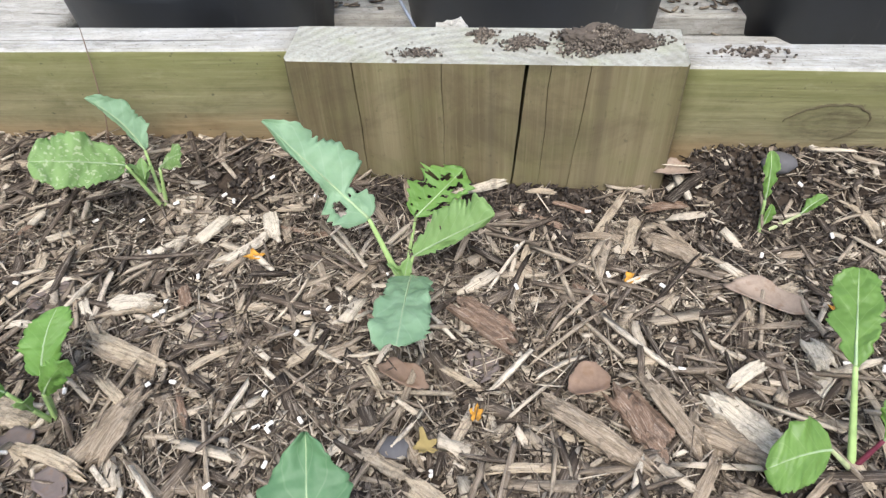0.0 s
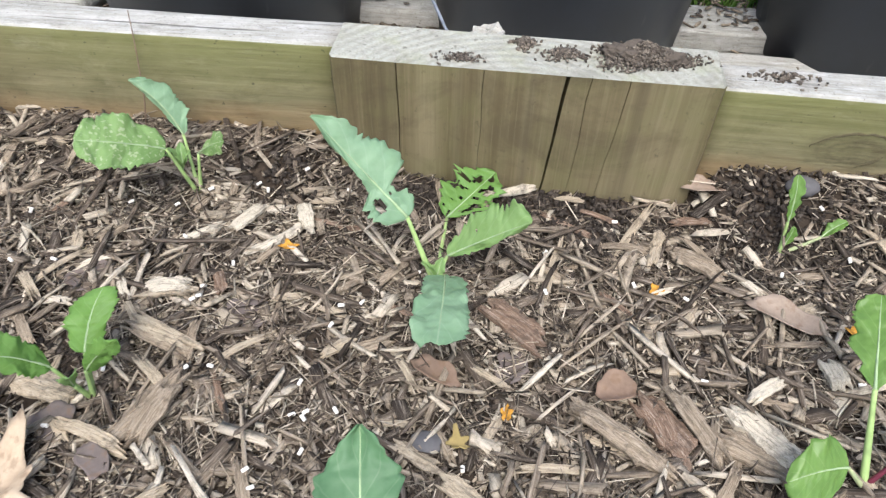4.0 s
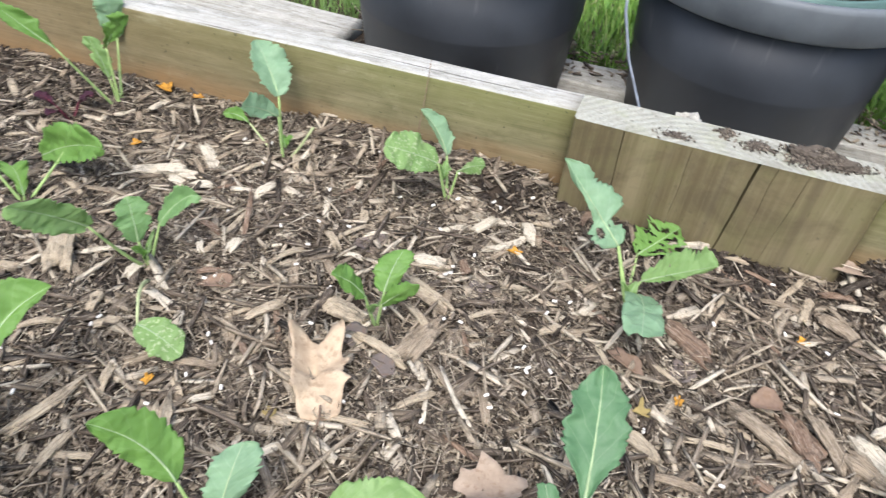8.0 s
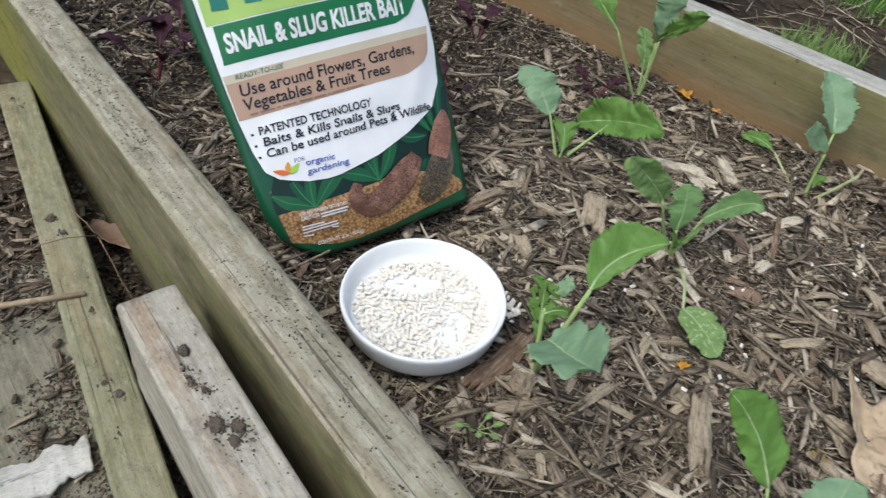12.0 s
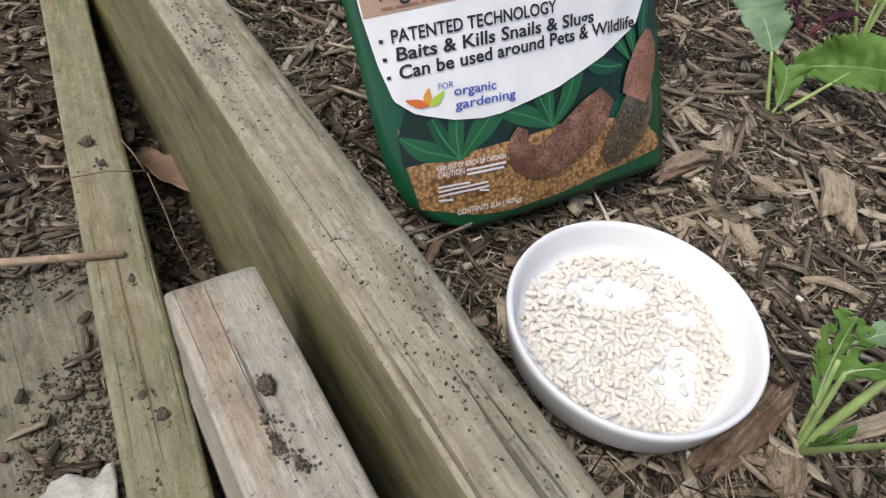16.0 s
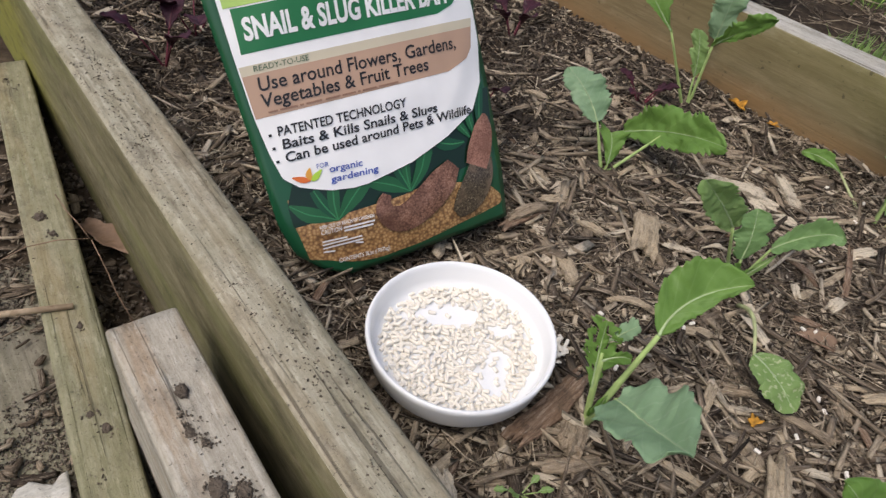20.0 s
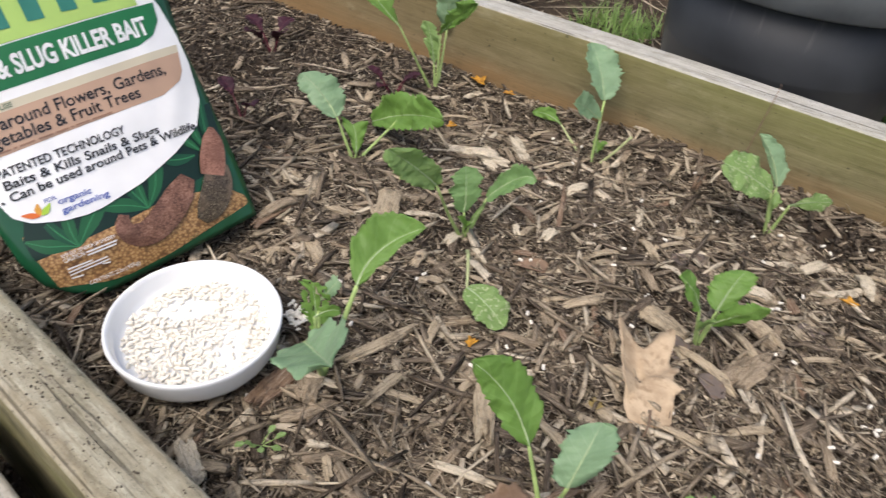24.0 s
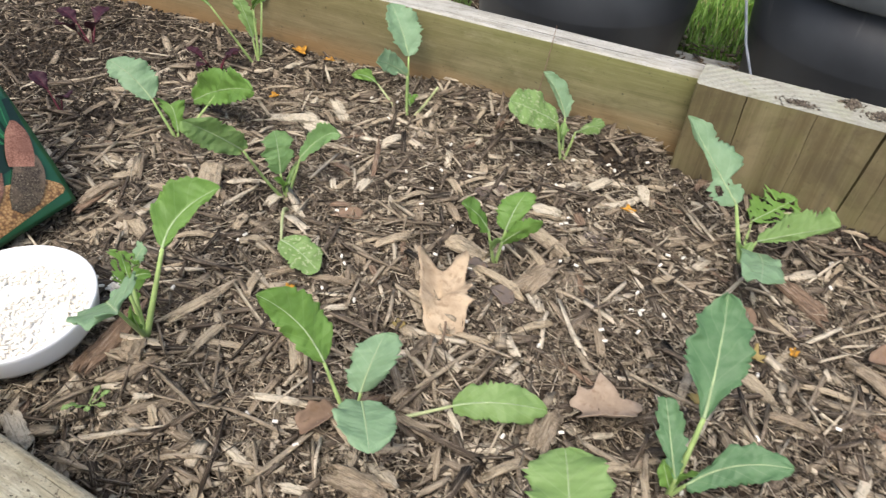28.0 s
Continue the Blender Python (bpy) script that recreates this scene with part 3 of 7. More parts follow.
def stake_mesh():
    """An upright board with splits opening towards its top; the splits taper downwards."""
    w, d, h = 0.281, 0.05, 0.3
    splits = ((0.049, 0.0006, 0.004, 0.002), (0.113, 0.0003, 0.002, -0.002), (0.172, 0.0014, 0.02, -0.012), (0.189, 0.0003, 0.003, -0.006), (0.216, 0.0003, 0.003, -0.012))
    rows = 16
    verts, rings = [], []
    for k in range(rows + 1):
        f = k / rows
        z = -h * f
        ring = []
        for x, half, deep, drift in splits:
            open_ = max(0.08, 1 - f * 1.3)
            cx = x + drift * f * 2 + 0.0012 * noise.noise(Vector((x * 90, f * 6, 1)))
            ring += [(cx - half * open_, 0.0), (cx - half * 0.5 * open_, deep * 0.6 * open_), (cx, deep * open_), (cx + half * 0.5 * open_, deep * 0.6 * open_), (cx + half * open_, 0.0)]
        ring = [(0.0, 0.003), (0.002, 0.0005)] + ring + [(w - 0.002, 0.0005), (w, 0.003), (w, d), (0.0, d)]
        rings.append(len(verts))
        jig = 0.0008 * noise.noise(Vector((f * 9, 3, 3)))
        verts += [(x + jig, y, z - (0.0012 if k == 0 and y < 0.001 else 0)) for x, y in ring]
        m = len(ring)
    faces = [(a + j, a + m + j, a + m + (j + 1) % m, a + (j + 1) % m) for a in rings[:-1] for j in range(m)]
    faces += [tuple(reversed(range(rings[-1], rings[-1] + m)))]
    me = mesh_of("stake", verts, faces)
    return me, [verts[i] for i in range(m)]


stake = thing("stake", (0.0, 0.0, 0.102), "short wide upright timber board with pale end grain and dark splits", "stake")
stake_me, rim = stake_mesh()
part("face", stake_me, stake_material(), stake)
bm = bmesh.new()
bm.faces.new([bm.verts.new(v) for v in rim])
bmesh.ops.triangulate(bm, faces=bm.faces[:])
part("end_grain", bm, end_grain_material(), stake, "pale end grain with curved growth rings")

# ---- loose timber beside the bed ----
offcut = thing("offcut", (0, 0, 0), "weathered pale timber offcut standing on edge beside the bed", "timber")
laid(offcut, (-0.472, -0.648, 0.034), (0.078, -0.672, 0.034))
part("beam", board_mesh("offcut", 0.55, 0.040, 0.1, 0.003, 14, 0.0008), WOOD_BLOCK, offcut)
bm = bmesh.new()
bmesh.ops.create_grid(bm, x_segments=6, y_segments=12, size=0.5)
for v in bm.verts:
    v.co = Vector((-0.0012 + 0.0004 * noise.noise(v.co * 9), v.co.x * 0.036, -0.05 + v.co.y * 0.094))
part("sawn_end", bm, WOOD_GREY, offcut, "grey sawn end")
green_board = tagged(part("green_board", board_mesh("green_board", 0.95, 0.035, 0.055, 0.003, 17), WOOD_GREEN), "greenish treated board lying on the earth with dirt on it", "board")
laid(green_board, (-0.956, -0.621, -0.046), (-0.46, -0.687, -0.046))
grey_plank = tagged(part("grey_plank", board_mesh("grey_plank", 1.1, 0.125, 0.03, 0.003, 19), WOOD_GREY), "grey weathered plank half covered with dirt", "plank")
laid(grey_plank, (-0.69, -0.716, -0.088), (-0.46, -0.722, -0.088))


PALE_BARK = wood_material("pale_bark", [(0.32, (0.3, 0.28, 0.24)), (0.46, (0.6, 0.585, 0.53)), (0.66, (0.76, 0.75, 0.7))], 0.1, 0.6, 0.0, 0.6)
slab = tagged(part("bark_slab", board_mesh("bark_slab", 0.1, 0.03, 0.006, 0.002, 23, 0.006), PALE_BARK), "pale weathered slab of bark lying across the grey plank", "bark")
for v in slab.data.vertices:
    p = Vector((v.co.x * 70, 0, v.co.y * 40))
    v.co += Vector((0.007 * noise.noise(Vector((v.co.y * 160, 3, 1))), 0.007 * noise.noise(p) + 0.003 * noise.noise(p * 4), 0.0012 * noise.noise(p * 2)))
laid(slab, (-0.462, -0.712, -0.08), (-0.468, -0.8, -0.078))


def over(x0, x1, y0, y1, z, keep=None):
    def pick(rng, n):
        x, y = rng.uniform(x0, x1, n), rng.uniform(y0, y1, n)
        if keep:
            ok = rng.random(n) < keep(x, y)
            x, y = x[ok], y[ok]
        return np.stack([x, y, np.full(len(x), z)], -1)
    return pick


def green_side(x):
    return -0.621 - 0.133 * (x + 0.956)


def off_green(x, y):
    return np.abs(y - green_side(x)) > 0.02


def on_plank(x, y):
    return (x > -0.69) & (y > -0.79 + 0.02 * (x + 0.7)) & (y < -0.655)


def dirt_patch(x, y):
    """Where earth lies thick on the plank: towards the green board and in blotches."""
    q = np.array([noise.noise(Vector((a * 13, b * 18, 5))) for a, b in zip(x, y)])
    return np.clip(1.8 * q + 0.5 + 12 * (y - green_side(x) + 0.055), 0, 1)


outside = [
    shards(3200, over(-1.5, -0.3, -1.0, -0.62, -0.097, lambda x, y: off_green(x, y) & ~on_plank(x, y)), (0.006, 0.03), (0.002, 0.008), (0.0005, 0.0015), 0.14, 21, 0.002),
    shards(6500, over(-1.5, -0.3, -1.0, -0.62, -0.097, lambda x, y: off_green(x, y) & ~on_plank(x, y)), (0.003, 0.013), (0.0006, 0.0022), (0.0003, 0.0008), 0.14, 24, 0.002),
    shards(500, over(-0.69, -0.3, -0.79, -0.66, -0.086, lambda x, y: off_green(x, y) * np.clip(dirt_patch(x, y), 0.12, 1)), (0.005, 0.02), (0.001, 0.005), (0.0008, 0.002), 0.15, 22, 0.001),
    shards(900, over(-1.6, 1.0, 0.06, 1.4, -0.098), (0.01, 0.05), (0.002, 0.006), (0.001, 0.003), 0.15, 23, 0.002),
    shards(700, over(-0.15, 1.0, 0.43, 0.56, -0.071), (0.004, 0.02), (0.002, 0.006), (0.0006, 0.002), 0.12, 26, 0.001),
    shards(1500, over(-0.2, 0.15, 0.2, 0.68, -0.098), (0.008, 0.03), (0.004, 0.012), (0.001, 0.004), 0.15, 25, 0.002, True),
]
tagged(part("scattered_chips", joined("scattered_chips", outside), DULL_CHIP), "loose wood chips and straw on the earth outside the bed", "wood chips", kind="stuff")


def clots(spots, z, seed):
    """Places of crumbs scattered thickly about a few spots: x, y, spread, how many."""
    def pick(rng, n):
        rows = [np.stack([rng.normal(x, r, k), rng.normal(y, r * 0.6, k), np.full(k, z)], -1) for x, y, r, k in spots]
        return np.concatenate(rows)
    return pick


def beam_clots(seed, count):
    rng = random.Random(seed)
    out = []
    for _ in range(count):
        x = rng.uniform(-0.92, -0.1)
        out.append((x, beam_line(x) - rng.uniform(0.008, 0.032), rng.uniform(0.002, 0.011), rng.randint(2, 12)))
    return [c for c in out if c[2] < 0.012]


specks = [
    shards(420, over(-0.95, -0.12, -0.608, -0.58, 0.0572), (0.0004, 0.0014), (0.0004, 0.0012), (0.0003, 0.0007), 0.3, 31, 0, True),
    shards(0, clots([(x, max(y, beam_line(x) - 0.034), r, k) for x, y, r, k in beam_clots(3, 60)], 0.0574, 1), (0.0003, 0.0014), (0.0003, 0.0012), (0.0002, 0.0007), 0.4, 33, 0, True),
    shards(60, over(-0.46, -0.2, -0.66, -0.634, 0.0345), (0.0004, 0.0013), (0.0004, 0.0012), (0.0003, 0.0007), 0.3, 32, 0, True),
]
specks += [
    shards(0, clots([(-0.412, -0.649, 0.0016, 60), (-0.4, -0.655, 0.004, 16), (-0.388, -0.65, 0.005, 14), (-0.352, -0.656, 0.0045, 70), (-0.345, -0.646, 0.004, 60), (-0.34, -0.65, 0.008, 90), (-0.388, -0.655, 0.003, 60), (-0.378, -0.651, 0.003, 50), (-0.29, -0.66, 0.005, 14)], 0.0346, 2), (0.0003, 0.0015), (0.0003, 0.0012), (0.0003, 0.001), 0.5, 34, 0, True),
    shards(120, over(-0.95, -0.3, -0.73, -0.605, -0.0455, lambda x, y: (np.abs(y - green_side(x)) < 0.015) * 1.0), (0.0004, 0.0015), (0.0004, 0.0013), (0.0003, 0.0008), 0.3, 35, 0, True),
]
specks += [
    shards(0, clots([(x, green_side(x) + d, 0.004, k) for x, d, k in ((-0.915, -0.004, 14), (-0.9, 0.003, 10), (-0.69, -0.004, 40), (-0.665, 0.002, 16), (-0.56, 0.004, 7), (-0.485, -0.002, 9), (-0.47, 0.004, 16), (-0.44, -0.004, 8))], -0.0452, 3), (0.0004, 0.0018), (0.0004, 0.0015), (0.0003, 0.001), 0.4, 39, 0, True),
    shards(7500, over(-1.3, -0.3, -0.95, -0.61, -0.097, lambda x, y: off_green(x, y) & ~on_plank(x, y)), (0.0006, 0.0028), (0.0006, 0.0025), (0.0004, 0.0016), 0.5, 37, 0, True),
]
specks += [
    shards(2600, over(-0.95, -0.1, -0.7, -0.6, -0.098, lambda x, y: y > green_side(x) + 0.015), (0.0012, 0.0055), (0.0012, 0.005), (0.001, 0.0035), 0.5, 38, 0, True),
    shards(13000, over(-0.69, -0.3, -0.79, -0.66, -0.0875, lambda x, y: off_green(x, y) * dirt_patch(x, y)), (0.0005, 0.0022), (0.0005, 0.002), (0.0004, 0.0012), 0.4, 36, 0, True, True),
]
tagged(part("dirt_specks", joined("dirt_specks", specks), DUST), "dark soil crumbs sprinkled on the timber", "dirt", kind="stuff")


def heap(cx, cy, z, rx, ry, tall):
    """Crumbs thrown about a spot: thick in the middle, thinning out unevenly."""
    def pick(rng, n):
        a = rng.uniform(0, 2 * np.pi, n)
        r = np.minimum(1.45, np.abs(rng.normal(0, 0.55, n))) * (0.85 + 0.2 * np.sin(3 * a + cx * 90) + 0.12 * np.sin(5 * a))
        return np.stack([cx + rx * r * np.cos(a), cy + ry * r * np.sin(a), z + tall * np.clip(1 - r, 0, 1) * rng.random(n)], -1)
    return pick


lumps = [
    shards(5200, heap(0.226, 0.031, 0.102, 0.031, 0.0155, 0.013), (0.0007, 0.003), (0.0006, 0.0022), (0.0006, 0.0018), 0.6, 41, 0, True, True),
    shards(220, heap(0.23, 0.031, 0.102, 0.036, 0.018, 0.002), (0.0006, 0.003), (0.0006, 0.002), (0.0005, 0.0016), 0.6, 46, 0, True),
    shards(200, heap(0.14, 0.037, 0.102, 0.009, 0.008, 0.005), (0.0008, 0.004), (0.0008, 0.003), (0.0006, 0.0025), 0.6, 42, 0, True),
    shards(230, heap(0.17, 0.027, 0.102, 0.024, 0.014, 0.002), (0.0006, 0.004), (0.0006, 0.002), (0.0005, 0.0016), 0.5, 43, 0, True),
    shards(160, heap(0.095, 0.012, 0.102, 0.022, 0.008, 0.001), (0.0006, 0.003), (0.0005, 0.0018), (0.0005, 0.0012), 0.5, 44, 0, True),
    shards(110, heap(0.33, 0.035, 0.092, 0.036, 0.012, 0.002), (0.0006, 0.004), (0.0006, 0.003), (0.0005, 0.0018), 0.5, 45, 0, True),
]


def clod(x, y, z, rx, ry, rz, seed, label, material=DUST):
    """A crumbling lump of soil: rough at two scales, flat below."""
    bm = bmesh.new()
    bmesh.ops.create_icosphere(bm, subdivisions=5, radius=1)
    for v in bm.verts:
        p = v.co
        d = 1 + 0.4 * noise.noise(p * 1.7 + Vector((seed, 0, 0))) + 0.24 * noise.noise(p * 5 + Vector((0, seed, 0))) + 0.16 * noise.noise(p * 13 + Vector((0, 0, seed)))
        v.co = Vector((p.x * rx * d, p.y * ry * d, max(p.z, -0.15) * rz * d))
    for f in bm.faces:
        f.smooth = True
    ob = tagged(part("soil_clod", bm, material), label, "soil", "clods of soil on the timber")
    ob.location = (x, y, z)
    return ob


clod(0.218, 0.032, 0.102, 0.022, 0.0115, 0.009, 1, "dark crumbly clod of soil on the stake")
clod(0.243, 0.03, 0.102, 0.014, 0.009, 0.007, 2, "dark crumbly clod of soil on the stake")
clod(0.168, 0.03, 0.102, 0.007, 0.004, 0.003, 3, "small flat clod of soil on the stake")
clod(-0.4125, -0.649, 0.034, 0.0042, 0.0032, 0.0042, 4, "small dark clod of soil on the timber offcut")
for x, y, rx, ry, rz, seed in ((-0.3525, -0.656, 0.0055, 0.004, 0.0022, 5), (-0.345, -0.6465, 0.0045, 0.0035, 0.0018, 6), (-0.338, -0.653, 0.0035, 0.0028, 0.0014, 7), (-0.388, -0.655, 0.0026, 0.002, 0.0013, 8)):
    clod(x, y, 0.0342, rx, ry, rz, seed, "flat dusty clod of soil on the timber offcut")
for x, d, r, seed in ((-0.69, -0.004, 0.0045, 11), (-0.665, 0.002, 0.003, 12), (-0.56, 0.004, 0.0025, 13), (-0.47, 0.004, 0.0036, 14), (-0.485, -0.003, 0.0026, 15)):
    clod(x, green_side(x) + d, -0.0458, r, r * 0.8, r * 0.5, seed, "small dark clod of soil on the green board")
tagged(part("soil_heap", joined("soil_heap", lumps), DUST), "small heap of dark soil spilled on the top of the stake", "soil", kind="stuff")


# ---- seedlings ----
def leaf_material(name, deep, mid, vein, speck=0.0, gloss=0.45, leafy=(0.27, 0.45, 0.08)):
    n = Nodes(name, gloss, 0.35)
    uv = n.add("Attribute", attr="blade").outputs["Vector"]
    sep = n.add("SeparateXYZ")
    n.put(sep, 0, uv)
    s, c = sep.outputs[0], n.math("ABSOLUTE", sep.outputs[1])
    side = n.math("SINE", n.math("MULTIPLY", n.math("SUBTRACT", s, n.math("MULTIPLY", c, 0.3)), 34.0))
    lateral = n.step(side, 0.93, 1.0)
    big = n.noise(n.coord(), 45, 4, 0.6)
    fine = n.noise(n.coord(), 420, 3, 0.6)
    col = n.mix(n.step(big, 0.35, 0.65), (*deep,), (*mid,))
    col = n.mix(n.math("MULTIPLY", fine, 0.22), col, (*vein,))
    col = n.mix(n.math("MULTIPLY", lateral, 0.22), col, (*vein,))
    col = n.mix(n.math("MULTIPLY", n.step(c, 0.05, 0.0), 0.6), col, (*vein,))
    if speck:
        dots = n.noise(n.coord(), 330, 2, 0.5)
        col = n.mix(n.math("MULTIPLY", n.step(dots, 0.58, 0.64), speck), col, (0.62, 0.68, 0.42))
    n.bump(n.math("ADD", n.math("MULTIPLY", fine, 0.5), n.math("MULTIPLY", side, -0.12)), 0.35, 0.0006)
    n.done(col)
    tr = n.add("BsdfTranslucent")
    n.put(tr, 0, n.mix(0.5, col, leafy))
    mix = n.add("MixShader")
    mix.inputs[0].default_value = 0.4
    n.put(mix, 1, n.b.outputs[0])
    n.put(mix, 2, tr.outputs[0])
    n.put(n.t.nodes["Material Output"], 0, mix.outputs[0])
    return n.mat


LEAF = {
    "blue": leaf_material("blue_green_leaf", (0.23, 0.385, 0.215), (0.325, 0.5, 0.3), (0.47, 0.61, 0.42)),
    "mid": leaf_material("mid_green_leaf", (0.175, 0.33, 0.115), (0.245, 0.425, 0.165), (0.39, 0.53, 0.28)),
    "deep": leaf_material("deep_green_leaf", (0.1, 0.225, 0.1), (0.15, 0.3, 0.14), (0.33, 0.47, 0.27), leafy=(0.13, 0.33, 0.09)),
    "green": leaf_material("green_leaf", (0.14, 0.29, 0.05), (0.2, 0.38, 0.085), (0.35, 0.5, 0.19)),
    "light": leaf_material("light_green_leaf", (0.22, 0.37, 0.11), (0.295, 0.46, 0.165), (0.45, 0.57, 0.28)),
    "speck": leaf_material("speckled_leaf", (0.2, 0.35, 0.1), (0.27, 0.43, 0.14), (0.46, 0.56, 0.3), 0.75),
    "chard": leaf_material("chard_leaf", (0.13, 0.26, 0.05), (0.2, 0.36, 0.08), (0.4, 0.53, 0.2), 0.0, 0.3),
    "red": leaf_material("dark_red_leaf", (0.04, 0.016, 0.028), (0.085, 0.032, 0.05), (0.15, 0.05, 0.065), leafy=(0.12, 0.01, 0.02)),
}


def plain(name, colour, rough=0.6, spec=0.3, vary=0.25, scale=60, metal=0.0):
    n = Nodes(name, rough, spec)
    a = n.noise(n.coord(), scale, 4, 0.6)
    n.b.inputs["Metallic"].default_value = metal
    lo, hi = tuple(v * (1 - vary) for v in colour), tuple(min(1, v * (1 + vary)) for v in colour)
    n.bump(a, 0.15, 0.0005)
    return n.done(n.ramp(a, [(0.3, lo), (0.7, hi)]))


STALK = plain("stalk", (0.34, 0.47, 0.17), 0.5)
STALK_RED = plain("red_stalk", (0.13, 0.025, 0.04), 0.5)
STALK_PALE = plain("pale_stalk", (0.42, 0.47, 0.24), 0.5)
RIB = plain("midrib", (0.36, 0.47, 0.25), 0.5)


def tube(points, radii, sides=7):
    """A tapered tube through points."""
    verts, faces = [], []
    pts_ = [Vector(p) for p in points]
    for i, p in enumerate(pts_):
        d = (pts_[min(i + 1, len(pts_) - 1)] - pts_[max(i - 1, 0)]).normalized()
        a = d.orthogonal().normalized() if i == 0 else (a - d * a.dot(d)).normalized()
        b = d.cross(a)
        for k in range(sides):
            t = 2 * math.pi * k / sides
            verts.append(p + (a * math.cos(t) + b * math.sin(t)) * radii[i])
    n = len(pts_)
    for i in range(n - 1):
        for k in range(sides):
            faces.append((i * sides + k, i * sides + (k + 1) % sides, (i + 1) * sides + (k + 1) % sides, (i + 1) * sides + k))
    faces.append(tuple(reversed(range(sides))))
    faces.append(tuple((n - 1) * sides + k for k in range(sides)))
    return mesh_of("tube", verts, faces, True)


def bow(a, b, lift, steps=9):
    a, b = Vector(a), Vector(b)
    return [a.lerp(b, i / steps) + Vector(lift) * math.sin(math.pi * i / steps) for i in range(steps + 1)]


OUTLINES = {
    "kale": ((0, 0.05), (0.06, 0.2), (0.13, 0.3), (0.19, 0.36), (0.3, 0.72), (0.45, 0.95), (0.6, 1.0), (0.74, 0.92), (0.86, 0.7), (0.95, 0.38), (1, 0.05)),
    "round": ((0, 0.08), (0.07, 0.5), (0.2, 0.88), (0.42, 1.0), (0.65, 0.96), (0.82, 0.76), (0.93, 0.46), (1, 0.06)),
    "square": ((0, 0.1), (0.06, 0.7), (0.14, 0.84), (0.4, 0.86), (0.7, 0.98), (0.86, 1.0), (0.95, 0.92), (1, 0.6)),
    "fan": ((0, 0.06), (0.1, 0.3), (0.22, 0.5), (0.4, 0.72), (0.6, 0.9), (0.76, 1.0), (0.88, 0.95), (0.95, 0.75), (1, 0.3)),
    "long": ((0, 0.08), (0.08, 0.5), (0.25, 0.8), (0.4, 0.85), (0.55, 1.0), (0.7, 0.86), (0.85, 0.66), (0.95, 0.36), (1, 0.05)),
}


def outline(kind, s):
    table = OUTLINES[kind]
    for (a, wa), (b2, wb) in zip(table, table[1:]):
        if s <= b2:
            f = (s - a) / (b2 - a)
            return wa + (wb - wa) * f * f * (3 - 2 * f) if 0.2 < a < 0.8 else wa + (wb - wa) * f
    return table[-1][1]


def blade_mesh(base, tip, width, cup, bend, twist, seed, teeth, shape, eaten=0.0, curl=0.0, left=1.0, right=1.0, holes=()):
    """A leaf blade between two points: scalloped, folded along its rib, wavy, often with one half turned under."""
    rng = random.Random(seed)
    base, tip = Vector(base), Vector(tip)
    axis = tip - base
    length = axis.length
    axis.normalize()
    up = Vector((0, 0, 1))
    if abs(axis.z) > 0.92:
        up = Vector((0.2, -1, 0.1))
    side = axis.cross(up).normalized()
    norm = side.cross(axis).normalized()
    turn = Matrix.Rotation(radians(twist), 3, axis)
    side, norm = turn @ side, turn @ norm
    kind = shape if isinstance(shape, str) else ("round" if shape < 0.68 else "kale")
    rows, half = (84, 7) if length > 0.03 else (36, 4)
    count = 5 + length / 0.011
    verts, uvs = [], []
    off = rng.uniform(0, 50)
    for i in range(rows + 1):
        s = i / rows
        w = width / 2 * outline(kind, s)
        for j in range(-half, half + 1):
            c = j / half
            lane = 7 if c > 0 else 0
            u = (s * count + 0.5 * noise.noise(Vector((s * 6, lane, off))) + (0.45 if c > 0 else 0)) % 1.0
            scallop = math.sin(math.pi * u**1.5) ** 0.55 - 0.62
            size = 0.65 + 0.9 * noise.noise(Vector((s * 9 + off, lane, 5)))
            lobe = noise.noise(Vector((s * 5 + off, lane, 0)))
            edge = 1 + (teeth * 2.3 * scallop * size + teeth * 2.0 * lobe) * abs(c) ** 3
            x = c * w * edge * (right if c > 0 else left)
            slant = 0.05 * length * abs(c) ** 2 * (1 - s)
            z = bend * length * math.sin(math.pi * s) + cup * abs(x) + 0.06 * length * noise.noise(Vector((s * 5 + off, c * 1.6, 3))) * (0.3 + abs(c))
            z += 0.1 * w * math.sin(s * 20 + off + c) * c * c
            z -= curl * length * max(0, s - 0.6) ** 2
            verts.append(base + axis * (length * s + slant) + side * x + norm * z)
            uvs.append((s, c, 0))
    n = 2 * half + 1
    faces = []
    for i in range(rows):
        for j in range(n - 1):
            s, c = (i + 0.5) / rows, (j + 0.5 - half) / half
            ragged = 0.3 * noise.noise(Vector((s * 40, c * 5, off)))
            if any(((s - hs) / rs) ** 2 + ((c - hc) / rc) ** 2 < 1 + ragged for hs, hc, rs, rc in holes):
                continue
            if eaten and noise.noise(Vector((s * 11 + off, c * 3.6, 9))) > 0.36 - eaten and j not in (half - 1, half):
                continue
            faces.append((i * n + j, i * n + j + 1, (i + 1) * n + j + 1, (i + 1) * n + j))
    me = mesh_of("leaf", verts, faces, True)
    at = me.attributes.new("blade", "FLOAT_VECTOR", "POINT")
    at.data.foreach_set("vector", np.array(uvs, np.float32).ravel())
    ribs = [verts[i * n + half] + norm * 0.0002 for i in range(0, rows + 1, 3)]
    return me, ribs


